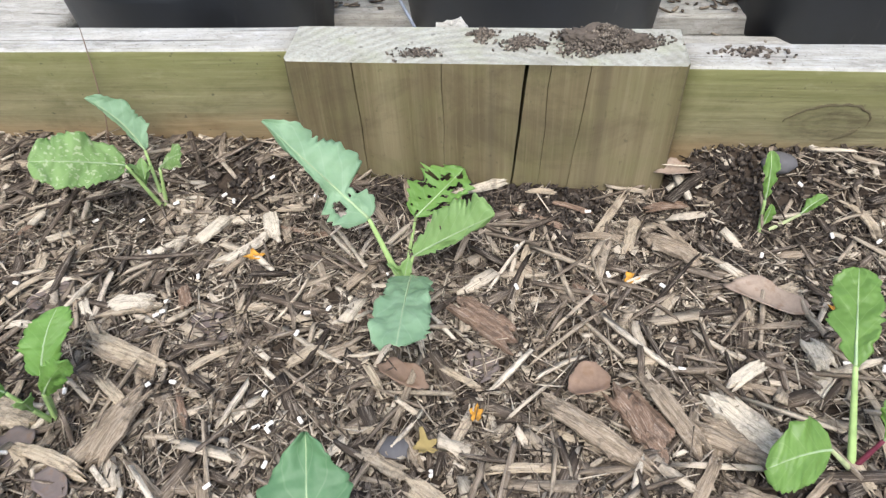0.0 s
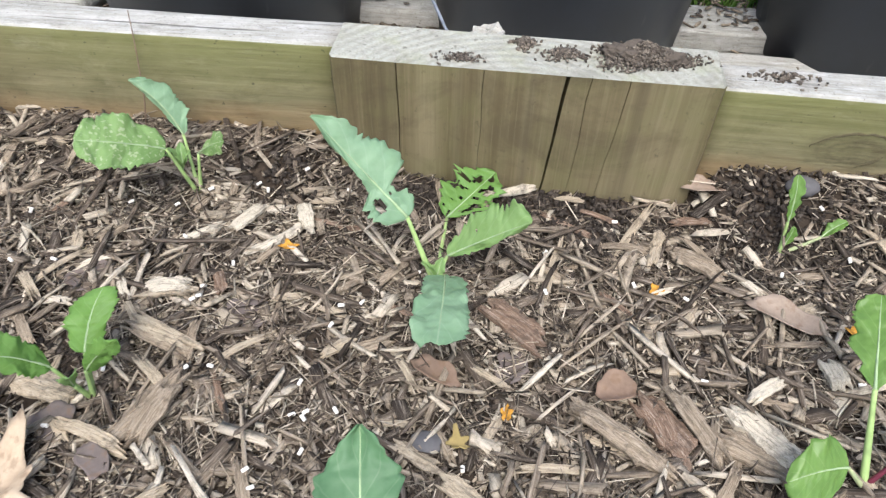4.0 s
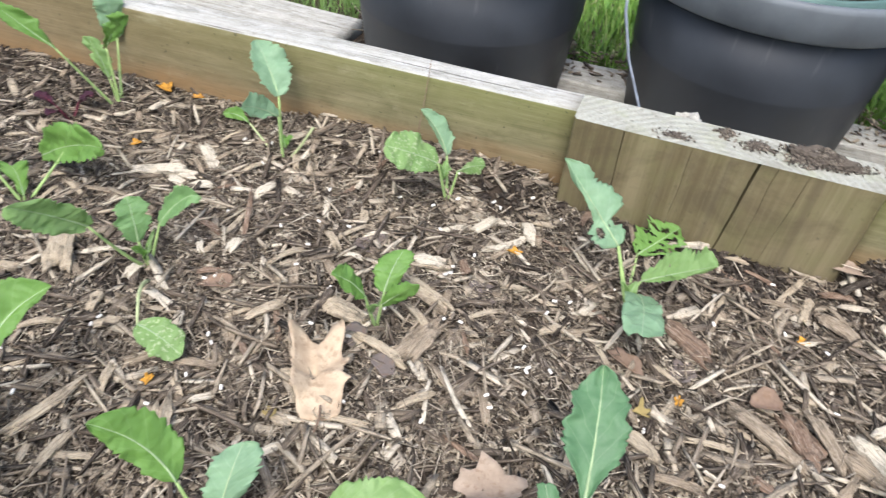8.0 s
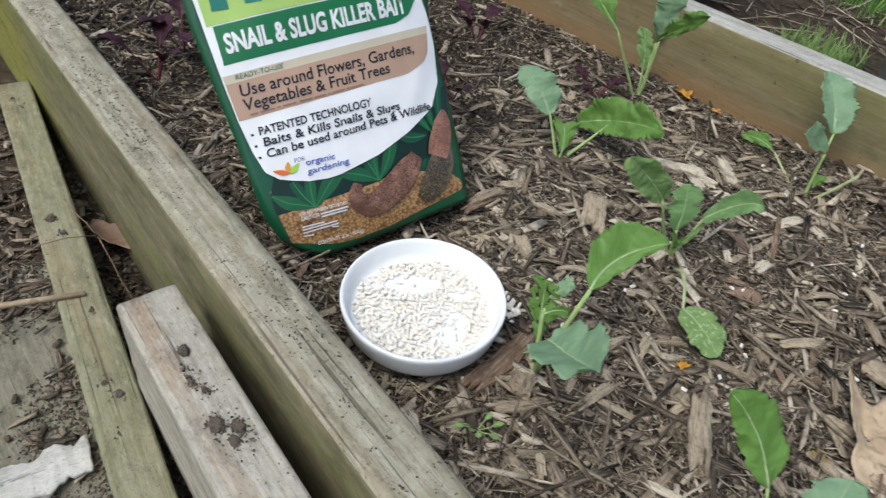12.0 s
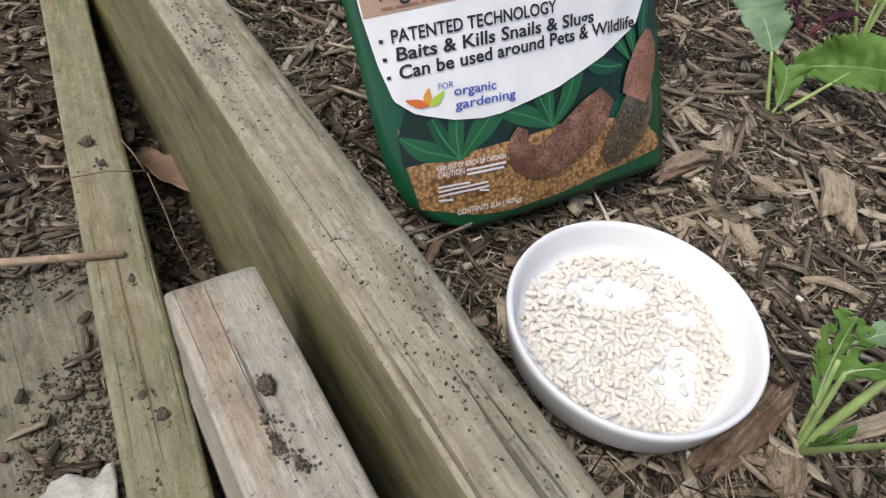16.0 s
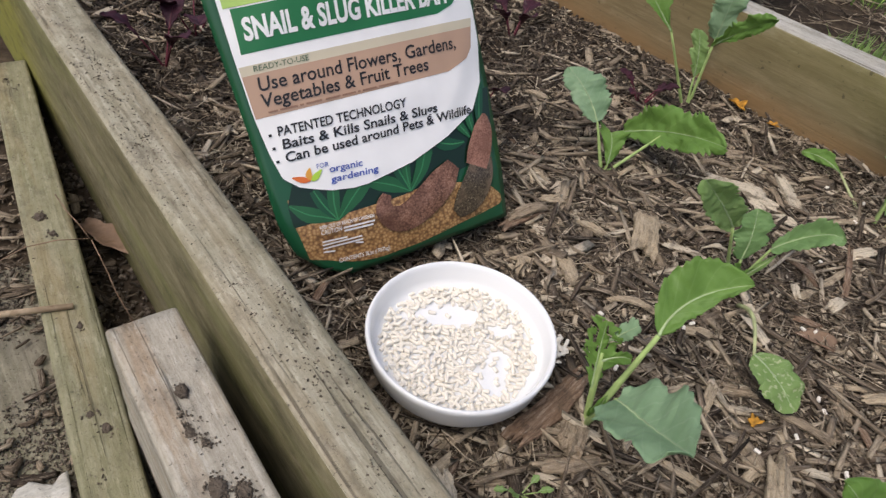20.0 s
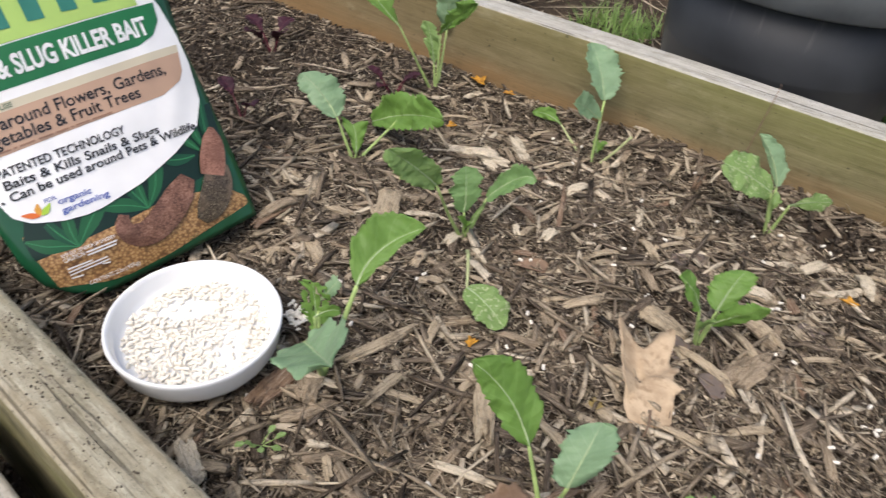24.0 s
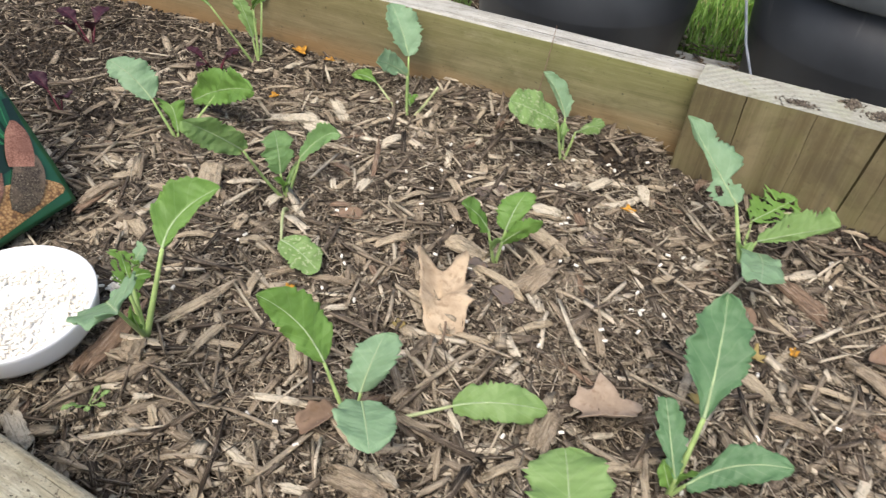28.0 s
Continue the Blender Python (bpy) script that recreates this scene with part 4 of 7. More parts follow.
def leaf(plant, root, base, tip, width, look_="green", cup=0.25, bend=0.06, twist=0.0, teeth=0.1, shape=0.8, eaten=0.0, stalk=None, sag=0.0, thick=0.0014, curl=0.0, seed=None, left=1.0, right=1.0, holes=()):
    o = Vector(plant.location)
    seed = seed if seed is not None else len(bpy.data.objects)
    base, tip, root = Vector(base) - o, Vector(tip) - o, Vector(root) - o
    me, ribs = blade_mesh(base, tip, width, cup, bend, twist, seed, teeth, shape, eaten, curl, left, right, holes)
    ob = part("leaf", me, LEAF[look_], plant)
    sol = ob.modifiers.new("thickness", "SOLIDIFY")
    sol.thickness, sol.offset = 0.0004, 0
    part("midrib", tube(ribs, [thick * 0.55 * (1 - 0.85 * i / len(ribs)) for i in range(len(ribs))], 5), RIB if look_ != "red" else STALK_RED, ob)
    if (base - root).length > 0.004:
        path = bow(root, base, (0, 0, -sag))
        part("leaf_stalk", tube(path, [thick * (1.25 - 0.45 * i / 9) for i in range(10)], 7), stalk or STALK, plant)
    return ob


def seedling(base, label, kind="kale seedling", name="kale_seedling", group="seedlings in the bed"):
    return thing(name, base, label, kind, group)


def sprout(plant, spot, size, look_="light", count=3, seed=1):
    """The small young leaves in the heart of a seedling."""
    rng = random.Random(seed)
    for k in range(count):
        a = rng.uniform(0, 6.28)
        tip = Vector(spot) + Vector((math.cos(a) * size * 0.5, math.sin(a) * size * 0.5, size * rng.uniform(0.7, 1.1)))
        leaf(plant, spot, spot, tip, size * 0.42, look_, 0.5, 0.1, rng.uniform(-60, 60), 0.12, 0.8, thick=0.001, seed=seed * 7 + k)


OUTLINES |= {
    "notched": ((0, 0.3), (0.05, 0.62), (0.14, 0.7), (0.17, 0.34), (0.25, 0.3), (0.29, 0.95), (0.36, 1.15), (0.5, 1.0), (0.65, 0.86), (0.8, 0.62), (0.92, 0.34), (1, 0.03)),
    "lobed": ((0, 0.2), (0.06, 0.9), (0.16, 1.15), (0.27, 1.0), (0.33, 0.4), (0.45, 0.3), (0.7, 0.25), (1, 0.03)),
    "heart": ((0, 0.3), (0.07, 0.58), (0.2, 0.84), (0.36, 0.98), (0.5, 1.0), (0.64, 1.02), (0.78, 0.9), (0.89, 0.68), (0.96, 0.4), (1, 0.1)),
    "eared": ((0, 0.75), (0.1, 1.04), (0.3, 1.05), (0.5, 1.0), (0.75, 0.82), (0.9, 0.52), (1, 0.08)),
    "spoon": ((0, 0.08), (0.1, 0.16), (0.22, 0.42), (0.36, 0.84), (0.5, 1.0), (0.68, 0.98), (0.84, 0.8), (0.94, 0.5), (1, 0.12)),
    "lance": ((0, 0.08), (0.1, 0.55), (0.25, 0.9), (0.42, 1.0), (0.6, 0.92), (0.78, 0.66), (0.9, 0.38), (1, 0.03)),
    "wavy": ((0, 0.08), (0.14, 0.62), (0.2, 0.5), (0.34, 0.95), (0.44, 1.05), (0.52, 0.82), (0.66, 1.0), (0.82, 0.92), (0.94, 0.6), (1, 0.2)),
    "toothed": ((0, 0.08), (0.12, 0.3), (0.26, 0.68), (0.4, 0.92), (0.5, 1.0), (0.58, 0.74), (0.72, 0.82), (0.84, 0.56), (0.9, 0.4), (1, 0.04)),
}


def span_mesh(base, tip, left, right, mid, lo, ro, teeth, seed, holes, eaten, fold, droop):
    """A blade hung on its rib: each half reaches out along its own direction, so a leaf may be folded or turned."""
    rng = random.Random(seed)
    base, tip, left, right, mid = (Vector(v) for v in (base, tip, left, right, mid))
    axis = tip - base
    length = axis.length
    norm = (right - left).cross(axis).normalized()
    if norm.z < 0:
        norm.negate()
    rows, half = (120, 8) if length > 0.03 else (56, 5)
    count = 4 + length / 0.0095
    off = rng.uniform(0, 50)
    verts, uvs = [], []
    for i in range(rows + 1):
        s = i / rows
        rib = base + axis * s + mid * (4 * s * (1 - s)) - Vector((0, 0, droop * length * max(0, s - 0.7) ** 2 * 4))
        for j in range(-half, half + 1):
            c = abs(j) / half
            reach, kind, lane = (right, ro, 7) if j > 0 else (left, lo, 0)
            u = (s * count + 1.1 * noise.noise(Vector((s * 5, lane, off))) + (0.45 if j > 0 else 0)) % 1.0
            tooth = (u / 0.68 if u < 0.68 else (1 - u) / 0.32) ** 0.85 - 0.5
            size = max(0.1, 0.6 + 1.7 * noise.noise(Vector((s * 7 + off, lane, 5))))
            lobe = noise.noise(Vector((s * 5.5 + off, lane, 0)))
            edge = 1 + ((0.03 + teeth * 2.3) * tooth * size + (0.05 + teeth * 2.3) * lobe) * c**2.5
            w = outline(kind, s) * edge * c
            ahead = 0.1 * reach.length * w * (1 - s)
            wave = 0.045 * length * noise.noise(Vector((s * 5 + off, c * 1.5 * (1 if j > 0 else -1), 3))) * (0.25 + c)
            wave += 0.09 * reach.length * math.sin(s * 17 + off + lane) * c * c
            quilt = 0.012 * length * noise.noise(Vector((s * 16 + off, c * 5 + lane, 8)))
            verts.append(rib + reach * w + axis.normalized() * ahead + norm * (wave + quilt + fold * reach.length * (w * w)))
            uvs.append((s, j / half, 0))
    n = 2 * half + 1
    faces = []
    for i in range(rows):
        for j in range(n - 1):
            s, c = (i + 0.5) / rows, (j + 0.5 - half) / half
            ragged = 0.3 * noise.noise(Vector((s * 40, c * 5, off)))
            if any(((s - hs) / rs) ** 2 + ((c - hc) / rc) ** 2 < 1 + ragged for hs, hc, rs, rc in holes):
                continue
            if eaten and noise.noise(Vector((s * 9 + off, c * 3.2, 9))) > 0.36 - eaten and j not in (half - 1, half):
                continue
            faces.append((i * n + j, i * n + j + 1, (i + 1) * n + j + 1, (i + 1) * n + j))
    me = mesh_of("leaf", verts, faces, True)
    at = me.attributes.new("blade", "FLOAT_VECTOR", "POINT")
    at.data.foreach_set("vector", np.array(uvs, np.float32).ravel())
    return me, [verts[i * n + half] + norm * 0.0002 for i in range(0, rows + 1, 3)]


def spread(plant, base, tip, left, right, look_="green", mid=(0, 0, 0), lo="spoon", ro="spoon", teeth=0.1, holes=(), eaten=0.0, stalk=None, sag=0.0, thick=0.0014, seed=1, fold=0.0, droop=0.0, foot=None, join=None):
    """A leaf with a measured rib and two half-widths, on its stalk from the plant's foot."""
    o = Vector(plant.location)
    base, tip = Vector(base) - o, Vector(tip) - o
    me, ribs = span_mesh(base, tip, left, right, mid, lo, ro, teeth, seed, holes, eaten, fold, droop)
    ob = part("leaf", me, LEAF[look_], plant)
    sol = ob.modifiers.new("thickness", "SOLIDIFY")
    sol.thickness, sol.offset = 0.0004, 0
    part("midrib", tube(ribs, [thick * 0.5 * (1 - i / len(ribs)) ** 1.3 + 0.00012 for i in range(len(ribs))], 5), RIB, ob)
    root = Vector(foot) - o if foot else Vector((0, 0, 0.001))
    end = Vector(join) - o if join else base
    if (end - root).length > 0.004:
        part("leaf_stalk", tube(bow(root, end, (0, 0, -sag)), [thick * (1.35 - 0.6 * i / 9) for i in range(10)], 8), stalk or STALK, plant)
    return ob


K = seedling((0.094, -0.115, -0.004), "young kale seedling with large grey-green leaves, one riddled with holes")
b = K.location + Vector((0, 0, 0.002))
spread(K, (0.073, -0.1, 0.045), (0.008, -0.077, 0.104), (-0.009, -0.013, -0.006), (0.013, 0.017, 0.008), "blue", lo="lobed", ro="notched", teeth=0.09, seed=3, thick=0.0019, holes=((0.2, -0.45, 0.055, 0.22), (0.21, 0.4, 0.014, 0.09)))
spread(K, (0.101, -0.106, 0.018), (0.155, -0.109, 0.06), (0.002, -0.003, -0.004), (-0.003, 0.013, 0.014), "light", (0.001, 0.001, 0.001), "lance", "heart", 0.13, seed=4, holes=((0.35, 0.4, 0.012, 0.05),))
spread(K, (0.102, -0.124, 0.018), (0.107, -0.205, 0.051), (-0.0165, -0.001, 0.0), (0.0165, 0.002, 0.001), "blue", (0.001, 0.0, 0.007), "square", "square", 0.05, seed=5, holes=((0.04, 0.45, 0.07, 0.25),))
spread(K, (0.094, -0.048, 0.0), (0.127, -0.004, 0.012), (-0.018, 0.008, 0.007), (0.02, -0.004, -0.001), "green", lo="heart", ro="lance", teeth=0.13, seed=6, eaten=0.02, holes=((0.3, 0.5, 0.05, 0.2), (0.62, 0.5, 0.09, 0.2), (0.5, -0.5, 0.03, 0.1), (0.75, -0.3, 0.08, 0.14), (0.45, 0.25, 0.03, 0.1), (0.85, 0.3, 0.05, 0.25)))
sprout(K, b, 0.02, "light", 3, 11)

K = seedling((-0.106, -0.042, -0.012), "small kale seedling with pale speckled leaves near the board")
b = K.location + Vector((0, 0, 0.002))
spread(K, (-0.116, -0.052, 0.045), (-0.159, -0.086, 0.073), (0.004, -0.018, -0.008), (-0.005, 0.018, 0.011), "speck", (0.0, -0.003, 0.004), "heart", "heart", 0.06, seed=8)
spread(K, (-0.117, -0.022, 0.036), (-0.151, -0.016, 0.078), (-0.004, 0.001, -0.003), (0.008, 0.011, 0.003), "blue", (0.003, 0.002, 0.002), "lance", "heart", 0.1, seed=9)
spread(K, (-0.098, -0.041, 0.034), (-0.067, -0.056, 0.06), (-0.002, 0.011, 0.003), (0.002, -0.004, -0.006), "speck", (0, 0, 0.002), "spoon", "spoon", 0.09, seed=10)
sprout(K, b + Vector((-0.006, -0.003, 0.03)), 0.019, "light", 4, 12)

K = seedling((0.345, -0.043, -0.012), "tiny chard seedling with two glossy leaves in dark soil", "chard seedling", "chard_seedling")
b = K.location + Vector((0, 0, 0.002))
leaf(K, b, (0.343, -0.037, 0.018), (0.342, -0.022, 0.05), 0.011, "chard", 0.3, 0.05, 10, 0.1, "wavy", stalk=STALK, seed=13)
leaf(K, b, (0.372, -0.035, 0.004), (0.389, -0.027, 0.015), 0.009, "chard", 0.35, 0.1, 0, 0.12, "wavy", stalk=STALK_PALE, seed=14)
leaf(K, b, (0.345, -0.042, -0.004), (0.348, -0.039, 0.016), 0.008, "chard", 0.4, 0.05, 0, 0.05, 0.8, seed=15)

K = seedling((-0.101, -0.231, -0.012), "small bright green kale seedling beside a dry leaf")
b = K.location + Vector((0, 0, 0.002))
spread(K, (-0.098, -0.222, 0.027), (-0.094, -0.19, 0.05), (-0.015, -0.001, -0.002), (0.012, 0.006, 0.002), "green", (-0.001, -0.001, 0.003), "heart", "heart", 0.07, seed=17)
spread(K, (-0.108, -0.238, 0.033), (-0.126, -0.258, 0.068), (-0.005, 0.011, 0.003), (0.003, -0.007, -0.006), "green", (0.001, 0.001, 0.003), "heart", "lance", 0.09, seed=16)
spread(K, (-0.097, -0.229, 0.019), (-0.065, -0.23, 0.056), (-0.005, 0.002, 0.005), (0.003, 0.002, -0.008), "green", (0.001, -0.001, 0.004), "lance", "heart", 0.1, seed=18)
leaf(K, b, (-0.103, -0.236, 0.012), (-0.094, -0.244, 0.034), 0.011, "light", 0.4, 0.05, 0, 0.08, 0.75, seed=19)

K = seedling((-0.319, -0.247, -0.014), "kale seedling with four leaves, one hanging and speckled white")
b = K.location + Vector((0, 0, 0.002))
spread(K, (-0.326, -0.288, 0.066), (-0.339, -0.335, 0.114), (0.002, -0.014, -0.005), (0.006, 0.013, 0.004), "light", (0.0, 0.001, 0.001), "heart", "heart", 0.08, sag=0.004, seed=20)
spread(K, (-0.312, -0.229, 0.03), (-0.274, -0.214, 0.066), (-0.005, 0.001, 0.01), (0.006, -0.009, -0.003), "mid", (-0.002, 0.003, 0.004), "heart", "heart", 0.1, seed=21, droop=0.3)
spread(K, (-0.322, -0.248, 0.02), (-0.334, -0.236, 0.057), (-0.007, -0.012, 0.0), (0.008, 0.011, 0.002), "mid", (0.002, -0.001, 0.003), "heart", "heart", 0.11, seed=22)
spread(K, (-0.26, -0.327, 0.02), (-0.22, -0.331, 0.006), (0.003, 0.013, 0.005), (-0.002, -0.014, -0.002), "speck", (0, 0.001, 0.003), "heart", "heart", 0.06, stalk=STALK_PALE, sag=-0.012, seed=23, foot=(-0.3, -0.27, 0.0))
leaf(K, b, (-0.314, -0.25, 0.008), (-0.302, -0.246, 0.04), 0.005, "light", 0.3, 0.05, 0, 0.02, "lance", seed=24)
sprout(K, b + Vector((0.0, -0.002, 0.012)), 0.02, "green", 2, 24)

K = seedling((-0.293, -0.055, -0.012), "taller kale seedling with grey-green upright leaf by the board")
b = K.location + Vector((0, 0, 0.002))
spread(K, (-0.302, -0.038, 0.064), (-0.343, -0.008, 0.105), (-0.006, -0.015, 0.003), (0.015, 0.016, 0.001), "blue", (0.003, -0.002, 0.003), "heart", "heart", 0.1, seed=25)
spread(K, (-0.297, -0.05, 0.047), (-0.309, -0.093, 0.078), (-0.003, 0.009, 0.01), (0.003, -0.008, -0.006), "blue", (-0.002, 0.001, 0.003), "heart", "spoon", 0.12, seed=26)
spread(K, (-0.347, -0.031, 0.014), (-0.394, -0.016, 0.006), (0.003, 0.004, 0.008), (0.0, -0.003, -0.005), "green", (-0.002, 0.004, 0.003), "spoon", "spoon", 0.08, stalk=STALK_PALE, seed=27)
part("bare_stalk", tube(bow(Vector((0, 0, 0.002)), Vector((-0.263, -0.038, 0.037)) - K.location, (0, 0, -0.003)), [0.0015] * 10), STALK_PALE, K)
sprout(K, b + Vector((0.002, 0.004, 0.02)), 0.018, "green", 3, 28)

K = seedling((-0.478, -0.227, -0.01), "kale seedling with two broad leaves on thin stalks")
b = K.location + Vector((0, 0, 0.002))
spread(K, (-0.498, -0.231, 0.039), (-0.543, -0.235, 0.072), (-0.005, -0.012, -0.004), (0.005, 0.02, 0.005), "blue", (0.002, 0.001, 0.003), "heart", "heart", 0.08, seed=29)
spread(K, (-0.505, -0.17, 0.008), (-0.395, -0.192, 0.062), (-0.014, 0.004, 0.018), (0.012, -0.014, -0.006), "green", (-0.002, 0.005, 0.004), "heart", "heart", 0.12, seed=30, join=(-0.462, -0.178, 0.03))
spread(K, (-0.477, -0.225, 0.003), (-0.49, -0.216, 0.028), (-0.014, -0.005, 0.009), (0.01, 0.008, 0.009), "green", (0.001, 0.001, 0.003), "fan", "fan", 0.08, seed=31)

K = seedling((-0.292, -0.452, -0.002), "kale seedling beside the bowl with one broad grey-green leaf")
b = K.location + Vector((0, 0, 0.002))
spread(K, (-0.288, -0.421, 0.067), (-0.271, -0.372, 0.098), (-0.016, -0.001, 0.014), (0.009, -0.001, -0.001), "green", (-0.009, -0.001, 0.001), "heart", "lance", 0.055, seed=32, thick=0.002)
spread(K, (-0.268, -0.4855, 0.0775), (-0.22, -0.51, 0.114), (-0.0065, 0.022, 0.008), (-0.003, -0.024, 0.009), "blue", (0.001, 0.001, -0.002), "heart", "eared", 0.05, seed=33)
spread(K, (-0.3, -0.447, 0.024), (-0.312, -0.438, 0.066), (-0.008, -0.005, 0.006), (0.008, 0.006, 0.002), "green", (-0.002, 0.002, 0.0), "wavy", "wavy", 0.22, seed=34, eaten=0.1)
spread(K, (-0.308, -0.436, 0.051), (-0.298, -0.428, 0.07), (-0.003, 0.002, 0.006), (0.005, 0.0, -0.001), "blue", teeth=0.15, seed=35, join=(-0.306, -0.44, 0.045))
spread(K, (-0.3, -0.449, 0.05), (-0.291, -0.434, 0.051), (0.0, 0.001, 0.004), (0.003, 0.0, -0.004), "green", (0, 0, 0.003), teeth=0.12, seed=36, join=(-0.3, -0.449, 0.05))
leaf(K, b, (-0.29, -0.455, 0.012), (-0.283, -0.462, 0.046), 0.008, "green", 0.5, 0.05, 20, 0.06, "lance", seed=37)

K = seedling((-0.114, -0.443, -0.004), "kale seedling with a light green leaf lying on a long stalk")
b = K.location + Vector((0, 0, 0.002))
spread(K, (-0.137, -0.437, 0.048), (-0.177, -0.447, 0.098), (-0.005, -0.01, -0.004), (0.003, 0.018, 0.004), "green", (0.001, 0.006, 0.001), "lance", "heart", 0.07, seed=36)
spread(K, (-0.108, -0.438, 0.036), (-0.11, -0.404, 0.06), (-0.014, -0.005, -0.003), (0.012, 0.012, -0.002), "blue", (0.001, -0.003, 0.005), "heart", "heart", 0.09, seed=37)
spread(K, (-0.1, -0.449, 0.044), (-0.074, -0.481, 0.05), (-0.016, -0.008, 0.006), (0.014, 0.012, 0.001), "blue", (0, 0, 0.004), "heart", "heart", 0.05, seed=38)
spread(K, (-0.058, -0.401, 0.012), (0.001, -0.374, 0.015), (-0.007, 0.012, 0.004), (0.006, -0.008, -0.007), "light", (-0.002, -0.002, 0.007), "heart", "heart", 0.08, stalk=STALK_PALE, seed=39)

K = seedling((0.092, -0.383, -0.004), "kale seedling with one tall toothed leaf and a drooping one")
b = K.location + Vector((0, 0, 0.002))
spread(K, (0.094, -0.355, 0.048), (0.083, -0.281, 0.09), (-0.022, -0.006, 0.004), (0.021, 0.004, 0.006), "deep", (0.001, 0, 0.003), "toothed", "toothed", 0.06, thick=0.002, seed=40)
spread(K, (0.091, -0.385, 0.018), (0.069, -0.353, 0.05), (-0.009, 0.001, 0.002), (0.008, 0.004, 0.004), "deep", lo="wavy", ro="wavy", teeth=0.1, seed=41)
spread(K, (0.098, -0.386, 0.019), (0.15, -0.363, 0.046), (-0.004, 0.01, 0.005), (0.003, -0.009, -0.006), "deep", (-0.004, 0.003, 0.005), "spoon", "heart", 0.09, seed=42)
sprout(K, b + Vector((0, 0, 0.004)), 0.024, "green", 3, 43)

K = seedling((0.06, -0.53, -0.004), "kale seedling with a bright green leaf reaching up")
b = K.location + Vector((0, 0, 0.002))
spread(K, (0.047, -0.474, 0.049), (0.025, -0.424, 0.054), (-0.021, -0.008, -0.001), (0.02, 0.011, 0.006), "light", (0, 0, 0.004), "heart", "heart", 0.07, seed=43)

K = seedling((-0.517, -0.042, -0.016), "tall kale seedling with long bare stalks beside the board")
b = K.location + Vector((0, 0, 0.002))
spread(K, (-0.547, -0.08, 0.078), (-0.593, -0.1, 0.126), (-0.004, -0.009, 0.0), (0.011, 0.008, 0.005), "green", teeth=0.12, seed=45)
spread(K, (-0.539, 0.0, 0.06), (-0.537, -0.002, 0.125), (-0.013, -0.009, 0.0), (0.012, 0.01, 0.003), "blue", lo="heart", ro="heart", teeth=0.14, seed=46)
spread(K, (-0.521, -0.037, 0.067), (-0.459, -0.06, 0.126), (-0.008, -0.003, 0.006), (0.006, -0.001, -0.005), "green", (0, 0, 0.003), "wavy", "spoon", 0.16, seed=47)
spread(K, (-0.525, -0.04, 0.03), (-0.539, -0.042, 0.078), (-0.009, -0.004, 0.003), (0.008, 0.006, 0.0), "light", (0.002, 0, 0.002), "wavy", "wavy", 0.12, seed=48)

K = seedling((0.352, -0.228, -0.008), "chard seedling with one tall wavy leaf and one round leaf", "chard seedling", "chard_seedling")
b = K.location + Vector((0, 0, 0.002))
spread(K, (0.347, -0.195, 0.041), (0.361, -0.138, 0.056), (-0.0125, 0.005, -0.002), (0.012, -0.003, 0.003), "chard", lo="wavy", ro="wavy", teeth=0.08, thick=0.0018, seed=49)
spread(K, (0.331, -0.233, 0.021), (0.296, -0.247, 0.023), (-0.005, -0.016, -0.006), (0.001, 0.015, 0.01), "chard", (0, 0, 0.004), "round", "round", 0.03, stalk=STALK_PALE, seed=50)
leaf(K, b, (0.362, -0.222, 0.015), (0.374, -0.205, 0.045), 0.026, "chard", 0.3, 0.1, 20, 0.08, 0.7, stalk=STALK_RED, seed=51)

for spot, n_, size, sd in (((-0.728, -0.118, -0.008), 4, 0.042, 1), ((-0.548, -0.088, -0.01), 4, 0.03, 2), ((-0.62, -0.255, -0.006), 2, 0.035, 3), ((-0.86, -0.455, -0.008), 4, 0.05, 4), ((-0.815, -0.505, -0.008), 3, 0.045, 5)):
    K = seedling(spot, "dark red beet seedling in bare soil", "beet seedling", "beet_seedling")
    rng = random.Random(sd)
    for k in range(n_):
        a = k * 6.28 / n_ + rng.uniform(-0.5, 0.5)
        o = Vector(spot)
        mid = o + Vector((math.cos(a) * size * 0.4, math.sin(a) * size * 0.4, size * 0.7))
        leaf(K, o, mid, mid + Vector((math.cos(a) * size * 0.7, math.sin(a) * size * 0.7, size * rng.uniform(0.1, 0.6))), size * 0.5, "red", 0.3, 0.1, 0, 0.08, 0.75, stalk=STALK_RED, thick=0.001, seed=sd * 9 + k)

for spot, sd in (((-0.28, -0.517, -0.002), 1),):
    K = seedling(spot, "small fine-leaved green weed in the mulch", "weed", "weed", "weeds in the bed")
    rng = random.Random(sd)
    for k in range(7):
        a = rng.uniform(0, 6.28)
        r = rng.uniform(0.008, 0.018)
        leaf(K, spot, Vector(spot) + Vector((math.cos(a) * r * 0.5, math.sin(a) * r * 0.5, 0.005)), Vector(spot) + Vector((math.cos(a) * r, math.sin(a) * r, rng.uniform(0.004, 0.012))), 0.004, "light", 0.2, 0.1, 0, 0.2, 0.8, thick=0.0004, seed=sd * 20 + k)


